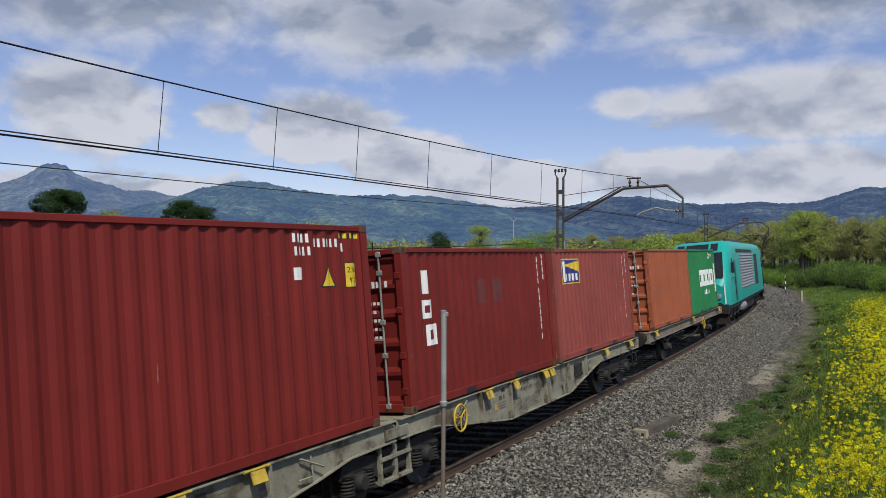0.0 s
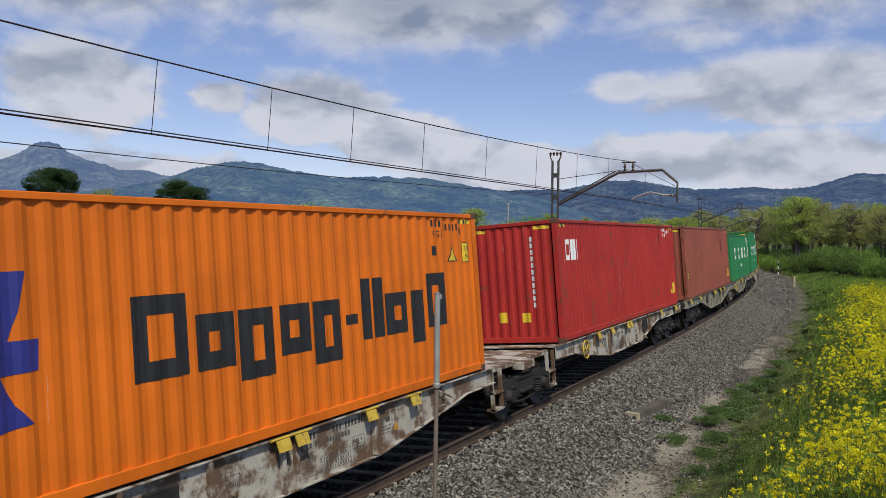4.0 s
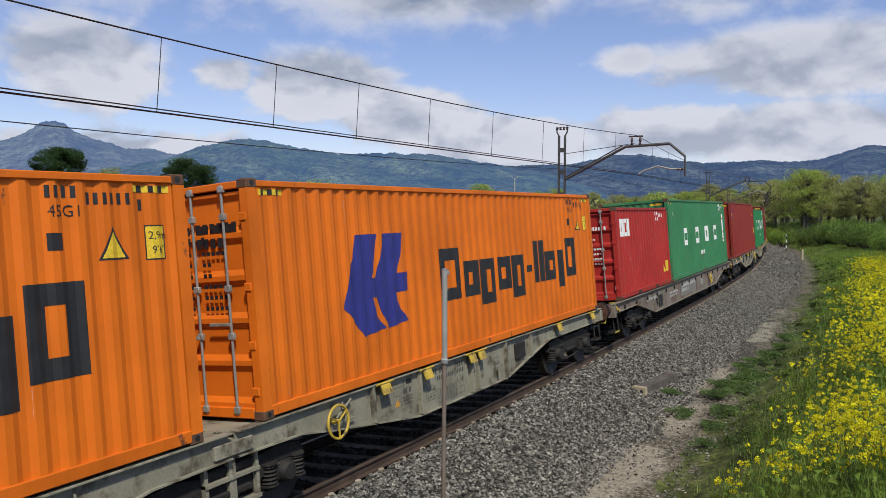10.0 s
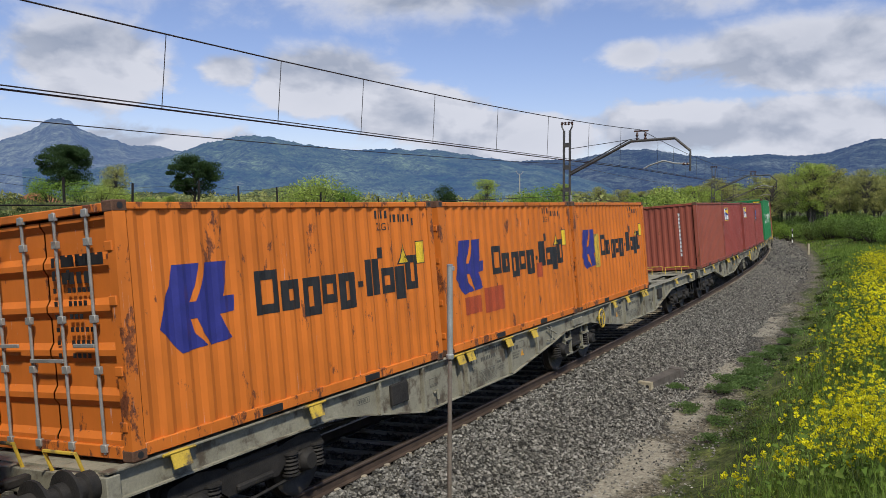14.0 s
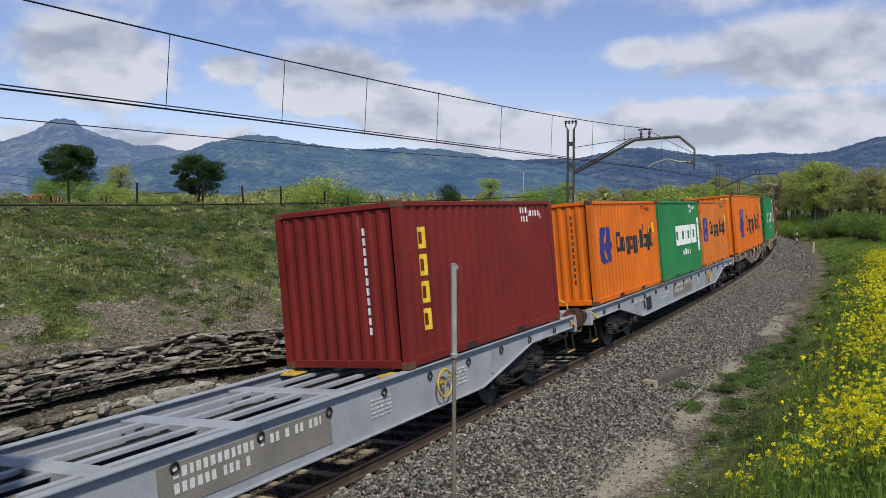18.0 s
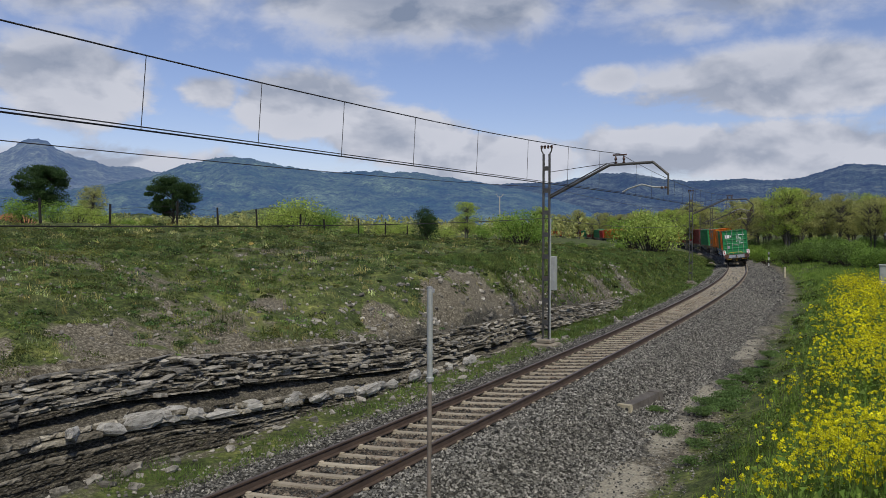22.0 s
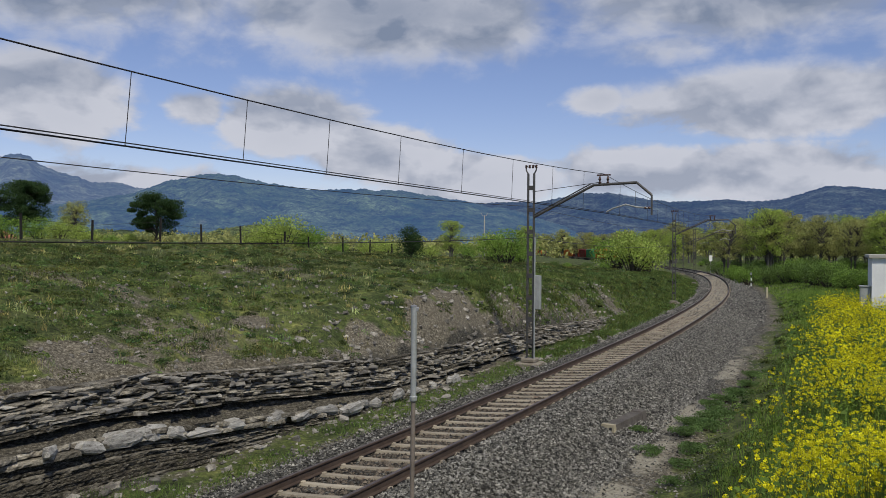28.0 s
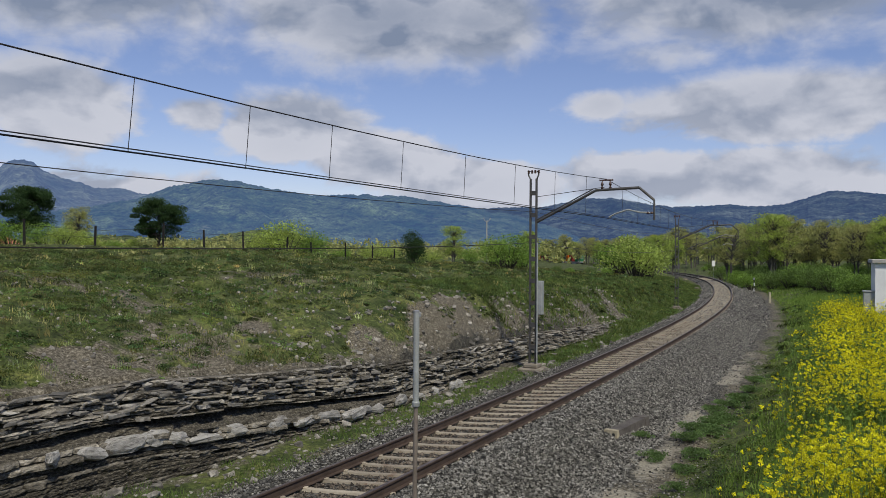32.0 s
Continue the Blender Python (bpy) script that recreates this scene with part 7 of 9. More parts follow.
def ridge(name, dist, crest, a0, a1, mat, label, seed, ragged=5.0):
    """A ridge seen from afar: crest(az) gives its height as seen, in thousandths of the distance."""
    az = np.radians(np.arange(a0, a1, 0.08))
    rows = 26
    V = []
    deg = np.degrees(az)
    top = crest(deg) + ragged * (rough_noise(deg * 0.9, deg * 0 + seed, seed, 5) - 0.5) * 1.6 + 3.4 * (rough_noise(deg * 9, deg * 0, seed + 2, 3) - 0.5)
    for i in range(rows):
        f = i / (rows - 1)
        r = dist * (0.72 + 0.28 * f)
        gul = rough_noise(deg * 0.55 + f * 1.5, deg * 0 + f * 5, seed + 5, 5) - 0.5
        z = dist * top / 1415.0 * (f ** 0.75 + gul * 0.30 * math.sin(math.pi * f)) + 3.0 * (1 - f)
        V.append(np.stack([r * np.sin(az), r * np.cos(az), z], -1))
    r = dist * 1.03
    V.append(np.stack([r * np.sin(az), r * np.cos(az), dist * top / 1415.0 * 0.6], -1))
    V = np.stack(V, 0)
    n, m = V.shape[:2]
    i, j = np.meshgrid(np.arange(n - 1), np.arange(m - 1), indexing="ij")
    F = np.stack([i * m + j, i * m + j + 1, (i + 1) * m + j + 1, (i + 1) * m + j], -1).reshape(-1, 4)
    ob = new(name, big_mesh(name, V.reshape(-1, 3), F, mat))
    tagged(ob, label, "hills", kind="structure")


def bump(a, c, w):
    return np.exp(-((a - c) / w) ** 2)


def mesa(a):
    d = np.maximum(np.abs(a + 27.9) - 0.55, 0)
    return 0.86 * np.exp(-(d / (2.7 + 0.7 * (a > -27.9))) ** 1.15) + 0.14 / (1 + np.exp((np.abs(a + 27.9) - 1.0) / 0.18))


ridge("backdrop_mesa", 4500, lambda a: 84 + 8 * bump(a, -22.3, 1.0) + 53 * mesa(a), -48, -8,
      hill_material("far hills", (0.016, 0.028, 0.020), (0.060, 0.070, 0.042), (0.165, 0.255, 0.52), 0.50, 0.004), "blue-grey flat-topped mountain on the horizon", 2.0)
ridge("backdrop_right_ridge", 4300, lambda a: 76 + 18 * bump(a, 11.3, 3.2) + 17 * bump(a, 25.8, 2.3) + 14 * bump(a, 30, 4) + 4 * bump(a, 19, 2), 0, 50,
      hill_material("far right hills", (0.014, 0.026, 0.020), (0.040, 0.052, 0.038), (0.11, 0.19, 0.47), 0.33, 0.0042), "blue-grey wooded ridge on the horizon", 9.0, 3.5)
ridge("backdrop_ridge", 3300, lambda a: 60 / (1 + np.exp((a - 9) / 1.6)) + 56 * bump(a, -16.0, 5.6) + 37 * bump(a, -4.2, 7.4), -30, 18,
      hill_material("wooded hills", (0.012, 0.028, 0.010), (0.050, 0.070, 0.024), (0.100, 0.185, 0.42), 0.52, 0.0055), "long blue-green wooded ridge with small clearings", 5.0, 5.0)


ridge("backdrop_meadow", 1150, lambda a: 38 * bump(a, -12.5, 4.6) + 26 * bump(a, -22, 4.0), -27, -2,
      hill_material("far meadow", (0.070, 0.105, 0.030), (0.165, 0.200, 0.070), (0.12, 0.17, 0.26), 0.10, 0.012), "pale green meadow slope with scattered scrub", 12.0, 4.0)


# ---- foliage
def leaf_cards(C, size, rng, up=0.0):
    """Small leaves at the centres C."""
    n = len(C)
    a = rng.normal(size=(n, 3))
    a /= np.linalg.norm(a, axis=1)[:, None]
    b = rng.normal(size=(n, 3))
    b[:, 2] += up
    b -= a * (a * b).sum(1)[:, None]
    b /= np.linalg.norm(b, axis=1)[:, None] + 1e-9
    s = (np.asarray(size) * rng.uniform(0.6, 1.4, n))[:, None]
    V = np.stack([C - a * s, C + a * s * 0.65 + b * s * 0.62, C + a * s * 0.65 - b * s * 0.62], 1).reshape(-1, 3)
    return V, np.arange(3 * n).reshape(n, 3)


def leaf_mat(name, dark, mid, light, tinted=False):
    m, nt, p, N, K = nodes_of(name)
    g = N("ShaderNodeNewGeometry")
    col = ramp_out(nt, g.outputs["Random Per Island"], [(0.0, tuple(0.5 * (a + b) for a, b in zip(dark, mid))), (0.5, mid), (1.0, tuple(0.5 * (a + b) for a, b in zip(light, mid)))])
    v = N("ShaderNodeTexCoord").outputs["Object"]
    col = mix_out(nt, 1.0, col, ramp_out(nt, noise_out(nt, v, 1.3, 4), [(0.3, (0.50,) * 3), (0.7, (1.5,) * 3)]), "MULTIPLY")
    if tinted:
        at = N("ShaderNodeAttribute")
        at.attribute_name = "tint"
        col = mix_out(nt, 1.0, col, at.outputs["Color"], "MULTIPLY")
    K(col, p.inputs["Base Color"])
    p.inputs["Roughness"].default_value = 0.7
    p.inputs["Specular IOR Level"].default_value = 0.25
    tr = N("ShaderNodeBsdfTranslucent")
    K(col, tr.inputs[0])
    mx = N("ShaderNodeMixShader")
    mx.inputs[0].default_value = 0.42
    K(p.outputs[0], mx.inputs[1])
    K(tr.outputs[0], mx.inputs[2])
    K(mx.outputs[0], nt.nodes["Material Output"].inputs[0])
    return m


L_SPRING = leaf_mat("spring leaves", (0.190, 0.270, 0.045), (0.330, 0.420, 0.085), (0.500, 0.560, 0.150))
L_OLIVE = leaf_mat("olive leaves", (0.210, 0.230, 0.070), (0.350, 0.360, 0.120), (0.500, 0.480, 0.190))
L_DARK = leaf_mat("dark pine needles", (0.018, 0.042, 0.014), (0.040, 0.080, 0.024), (0.080, 0.130, 0.040))
L_BRIGHT = leaf_mat("bright green leaves", (0.100, 0.190, 0.027), (0.190, 0.310, 0.050), (0.310, 0.420, 0.080))
L_HEDGE = leaf_mat("dark hedge leaves", (0.060, 0.110, 0.024), (0.115, 0.180, 0.040), (0.190, 0.260, 0.065))
L_CUSHION = leaf_mat("bright cushion leaves", (0.060, 0.115, 0.028), (0.115, 0.190, 0.055), (0.190, 0.275, 0.095))
M_BARK = surface("dark bark", (0.025, 0.020, 0.016), (0.065, 0.054, 0.043), 5, 0.95, 0.0, 0.5, 25, 0.3, (1, 1, 0.3))
M_BARK_GREY = surface("grey bark", (0.07, 0.062, 0.052), (0.13, 0.118, 0.10), 5, 0.95, 0.0, 0.5, 25, 0.3, (1, 1, 0.3))


def tree(name, h, spread, leaves, leaf, n, rng, trunk_h=0.35, flat=1.0, bark=None, clumps=22, trunks=1, label=""):
    """A tapered trunk with limbs, and a crown of leaf clumps with gaps."""
    root = empty(name)
    g = Geo()
    C = []
    tips = []
    for t in range(trunks):
        bx, by = (rng.normal(0, 0.25, 2) if trunks > 1 else (0, 0))
        lean = rng.normal(0, 0.06 * h, 2)
        top = Vector((bx + lean[0], by + lean[1], h * 0.82))
        path = [Vector((bx, by, -0.4)), Vector((bx + lean[0] * 0.3 + rng.normal(0, 0.03 * h), by + lean[1] * 0.3, h * 0.3)), Vector((bx + lean[0] * 0.7, by + lean[1] * 0.7 + rng.normal(0, 0.03 * h), h * 0.58)), top]
        r = 0.026 * h / (trunks ** 0.4)
        g.tube(path, r, 7, r2=r * 0.25)
        tips.append(top)
        for i in range(int(clumps / trunks)):
            f = rng.uniform(trunk_h, 0.95)
            a = rng.uniform(0, 2 * math.pi)
            base = path[1].lerp(path[2], min(1, max(0, (f - 0.3) / 0.28))) if f < 0.58 else path[2].lerp(top, (f - 0.58) / 0.24 if f < 0.82 else 1.0)
            wide = spread * math.sin(math.pi * min(1, (f - trunk_h * 0.75) / (1.04 - trunk_h * 0.75))) ** 0.6 * rng.uniform(0.45, 1.0)
            tip = Vector((base.x + math.cos(a) * wide, base.y + math.sin(a) * wide, h * (f * 0.92 + 0.06) * 1.0 + wide * 0.15 * flat))
            mid = base.lerp(tip, 0.5) + Vector((0, 0, -0.03 * h))
            g.tube([Vector((base.x, base.y, max(h * 0.2, base.z - 0.12 * h))), mid, tip], r * 0.34, 5, r2=r * 0.08)
            tips.append(tip)
    part("trunk", g, bark or M_BARK, root, smooth=True)
    per = n // len(tips)
    for tp in tips:
        rad = spread * rng.uniform(0.16, 0.42)
        d = rng.normal(size=(per, 3))
        d /= np.linalg.norm(d, axis=1)[:, None]
        d *= (rad * rng.uniform(0.25, 1.0, per) ** 0.5)[:, None] * np.array([1.15, 1.15, 0.62 * flat])
        C.append(d + np.array(tp))
    C = np.concatenate(C)
    V, F = leaf_cards(C, leaf, rng)
    part("crown", big_mesh("crown", V, F, leaves, False), None, root)
    tagged(root, label, "tree")
    return root


def shrub(name, h, w, leaves, leaf, n, rng, label, lobes=9, cat="bush"):
    root = empty(name)
    g = Geo()
    C = []
    for i in range(lobes):
        a, r = rng.uniform(0, 2 * math.pi), w * 0.5 * rng.uniform(0.0, 0.75) ** 0.7
        z = h * rng.uniform(0.35, 0.85) * (1 - 0.5 * (r / (w * 0.5)) ** 2)
        tip = (math.cos(a) * r, math.sin(a) * r, z)
        g.tube([(tip[0] * 0.15, tip[1] * 0.15, -0.2), (tip[0] * 0.6, tip[1] * 0.6, z * 0.55), tip], 0.02 * h + 0.005, 5, r2=0.006)
        per = n // lobes
        d = rng.normal(size=(per, 3))
        d /= np.linalg.norm(d, axis=1)[:, None]
        d *= (rng.uniform(0.2, 1.0, per) ** 0.45)[:, None] * np.array([w * 0.26, w * 0.26, h * 0.28])
        C.append(d + np.array(tip))
    part("stem", g, M_BARK, root)
    C = np.concatenate(C)
    C = C[C[:, 2] > -0.05]
    V, F = leaf_cards(C, leaf, rng)
    part("foliage", big_mesh("foliage", V, F, leaves, False), None, root)
    tagged(root, label, cat)
    return root


TR = np.random.default_rng(21)


def put(template, used, x, y, k=1.0, rz=None, sink=0.0, group=""):
    """Set the template itself at its first place, copies at the others."""
    rz = TR.uniform(0, 360) if rz is None else rz
    m = pose(x, y, ground_at(x, y) - sink, 0, 0, rz) @ Matrix.Diagonal((k * TR.uniform(0.92, 1.08), k * TR.uniform(0.92, 1.08), k, 1))
    if template not in used:
        used.append(template)
        template.matrix_basis = m
        ob = template
    else:
        sc = template.scale.copy()
        template.scale = (1, 1, 1)
        ob = copy_thing(template, m)
        template.scale = sc
    if group:
        tagged(ob, group=group)
    return ob


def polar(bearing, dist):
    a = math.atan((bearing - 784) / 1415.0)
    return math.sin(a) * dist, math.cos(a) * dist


def woods():
    used = []
    spring = [tree("broadleaf_tree", 10.0, 3.0, L_SPRING, 0.105, 8200, TR, 0.27, 1.0, M_BARK_GREY, 80, 2, "tall tree with fresh yellow-green leaves and a dark trunk") for _ in range(3)]
    olive = [tree("broadleaf_tree", 10.0, 2.7, L_OLIVE, 0.100, 7600, TR, 0.30, 1.1, M_BARK_GREY, 80, 2, "half-leafed tree with grey-brown twigs") for _ in range(3)]
    pine = [tree("pine_tree", 5.2, 2.1, L_DARK, 0.055, 36000, TR, 0.30, 0.92, M_BARK, 60, 1, "dark green pine with a broad flat crown") for _ in range(2)]
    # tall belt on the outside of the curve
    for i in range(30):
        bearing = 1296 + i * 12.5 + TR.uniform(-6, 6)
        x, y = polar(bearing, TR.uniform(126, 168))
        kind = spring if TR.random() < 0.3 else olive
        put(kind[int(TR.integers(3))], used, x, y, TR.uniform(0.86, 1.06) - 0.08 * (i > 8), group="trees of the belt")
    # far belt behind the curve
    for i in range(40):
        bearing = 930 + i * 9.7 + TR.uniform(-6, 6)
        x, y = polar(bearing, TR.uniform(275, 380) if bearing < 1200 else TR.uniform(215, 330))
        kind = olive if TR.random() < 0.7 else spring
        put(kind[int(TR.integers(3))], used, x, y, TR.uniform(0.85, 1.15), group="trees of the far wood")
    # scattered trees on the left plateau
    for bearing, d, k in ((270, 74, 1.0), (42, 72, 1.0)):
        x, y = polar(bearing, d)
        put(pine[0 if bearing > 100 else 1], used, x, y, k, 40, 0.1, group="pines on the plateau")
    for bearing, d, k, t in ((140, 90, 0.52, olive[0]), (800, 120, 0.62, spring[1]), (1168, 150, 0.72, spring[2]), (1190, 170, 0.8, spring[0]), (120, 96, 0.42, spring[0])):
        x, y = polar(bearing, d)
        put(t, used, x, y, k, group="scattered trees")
    sh = [shrub("bush", 3.0, 4.2, L_SPRING, 0.078, 3200, TR, "rounded yellow-green bush in spring leaf", 22) for _ in range(2)]
    br = [shrub("bush", 3.0, 4.0, L_BRIGHT, 0.076, 3200, TR, "bright green leafy bush", 22) for _ in range(2)]
    hd = [shrub("hedge_bush", 3.0, 4.4, L_HEDGE, 0.075, 3400, TR, "dense dark green hedge bush", 24) for _ in range(2)]
    dk = [shrub("juniper_bush", 2.4, 2.0, L_DARK, 0.045, 7000, TR, "dark green juniper bush", 14)]
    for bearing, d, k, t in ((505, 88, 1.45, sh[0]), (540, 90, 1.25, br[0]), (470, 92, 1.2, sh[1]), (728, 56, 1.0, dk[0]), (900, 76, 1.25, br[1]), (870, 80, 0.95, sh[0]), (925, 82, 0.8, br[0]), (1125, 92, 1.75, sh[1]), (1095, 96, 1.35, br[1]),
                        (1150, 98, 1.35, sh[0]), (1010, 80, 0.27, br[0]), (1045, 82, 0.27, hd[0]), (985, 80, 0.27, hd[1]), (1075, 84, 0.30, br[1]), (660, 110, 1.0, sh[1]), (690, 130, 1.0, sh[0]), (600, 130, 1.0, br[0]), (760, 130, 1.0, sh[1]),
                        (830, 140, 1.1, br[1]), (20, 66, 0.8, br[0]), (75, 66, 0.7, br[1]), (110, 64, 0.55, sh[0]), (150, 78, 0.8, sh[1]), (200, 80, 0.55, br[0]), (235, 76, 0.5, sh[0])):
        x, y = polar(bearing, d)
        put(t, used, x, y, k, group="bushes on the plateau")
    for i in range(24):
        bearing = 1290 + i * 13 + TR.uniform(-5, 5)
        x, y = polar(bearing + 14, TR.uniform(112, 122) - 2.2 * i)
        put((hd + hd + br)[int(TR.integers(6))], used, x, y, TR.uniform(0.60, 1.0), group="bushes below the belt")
    # hedge along the outside of the bend
    for i in range(16):
        p = beside(96 + i * 6.5, TR.uniform(8.0, 13.0))
        put((hd + br)[int(TR.integers(4))], used, p.x, p.y, TR.uniform(0.45, 0.75), group="hedge outside the bend")
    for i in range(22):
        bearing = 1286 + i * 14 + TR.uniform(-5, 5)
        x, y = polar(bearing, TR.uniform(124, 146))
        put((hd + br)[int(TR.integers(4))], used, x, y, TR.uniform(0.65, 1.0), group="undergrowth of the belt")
    for t in spring + olive + pine + sh + br + hd + dk:
        if t not in used:
            put(t, used, 60 + TR.uniform(0, 30), 190)


woods()


def far_woods():
    """Distant woods and hedges, too many to count."""
    rng = np.random.default_rng(5)
    C = []
    for i in range(420):
        bearing = rng.uniform(-150, 1750)
        d = rng.uniform(230, 700)
        x, y = polar(bearing, d)
        s, l = to_line(np.array([x]), np.array([y]))
        if abs(l[0]) < 9:
            continue
        hgt = rng.uniform(4, 8) * (0.8 + d / 900)
        n = 70
        q = rng.normal(size=(n, 3))
        q /= np.linalg.norm(q, axis=1)[:, None]
        q *= (rng.uniform(0.3, 1, n) ** 0.5)[:, None] * np.array([hgt * 0.6, hgt * 0.6, hgt * 0.5])
        z = min(6.0, max(0.0, (d - 300) / 1500 * 6)) + ground_at(x, y) * 0.8
        C.append(q + np.array([x, y, z + hgt * 0.42]))
    V, F = leaf_cards(np.concatenate(C), 0.75, rng)
    ob = new("far_woods", big_mesh("far_woods", V, F, L_OLIVE, False))
    tagged(ob, "distant woods and hedges in spring green", "woods", kind="stuff")


far_woods()


def scatter(n, s0, s1, l0, l1, rng, near=True):
    """Random places by stretch of line; denser near the camera."""
    u = rng.random(n)
    s = s0 + (s1 - s0) * (u ** 1.7 if near else u)
    l = rng.uniform(l0, l1, n)
    x, y, z, h = line(s)
    X, Y = x + l * np.cos(h), y + l * np.sin(h)
    return X, Y, s, l


def blades(X, Y, Z, hgt, width, rng, lean=0.35):
    n = len(X)
    a = rng.uniform(0, 2 * math.pi, n)
    t = rng.normal(0, lean, (n, 2)) * hgt[:, None]
    dx, dy = np.cos(a) * width, np.sin(a) * width
    V = np.stack([np.stack([X - dx, Y - dy, Z - 0.02], -1), np.stack([X + dx, Y + dy, Z - 0.02], -1), np.stack([X + t[:, 0], Y + t[:, 1], Z + hgt], -1)], 1).reshape(-1, 3)
    return V, np.arange(3 * n).reshape(n, 3)


G_LUSH = leaf_mat("lush grass", (0.085, 0.150, 0.023), (0.185, 0.295, 0.050), (0.370, 0.450, 0.105))
G_SLOPE = leaf_mat("slope grass", (0.055, 0.108, 0.020), (0.120, 0.195, 0.040), (0.245, 0.320, 0.086))


def clump(nm, V, F, mat, rng, n, each, lab, cat, vary):
    """One mesh of many small plants, each plant in its own shade of green."""
    me = big_mesh(nm, V, F, mat, False)
    k = np.exp(rng.normal(0, vary, n))
    warm = rng.normal(0, 0.12, n)
    col = np.stack([k * (1 + warm), k, k * (1 - warm * 0.6), np.ones(n)], -1).astype(np.float32)
    at = me.color_attributes.new("tint", "FLOAT_COLOR", "POINT")
    at.data.foreach_set("color", np.repeat(col, each, axis=0).ravel())
    tagged(new(nm, me), lab, cat, kind="stuff")


G_SLOPE_T = leaf_mat("slope grass in tufts", (0.052, 0.090, 0.020), (0.112, 0.160, 0.038), (0.235, 0.275, 0.085), True)
G_DRY_T = leaf_mat("dry grass in tufts", (0.130, 0.140, 0.048), (0.280, 0.275, 0.105), (0.540, 0.490, 0.250), True)
L_SCRUB_T = leaf_mat("scrub leaves in clumps", (0.045, 0.075, 0.018), (0.100, 0.142, 0.036), (0.200, 0.240, 0.075), True)
L_THYME_T = leaf_mat("herb leaves in clumps", (0.050, 0.082, 0.022), (0.100, 0.142, 0.042), (0.190, 0.225, 0.075), True)
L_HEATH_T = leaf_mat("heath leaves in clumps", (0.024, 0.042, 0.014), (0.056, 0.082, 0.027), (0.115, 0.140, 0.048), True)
L_GORSE_T = leaf_mat("heathy crest scrub in clumps", (0.040, 0.056, 0.018), (0.100, 0.118, 0.034), (0.210, 0.210, 0.060), True)


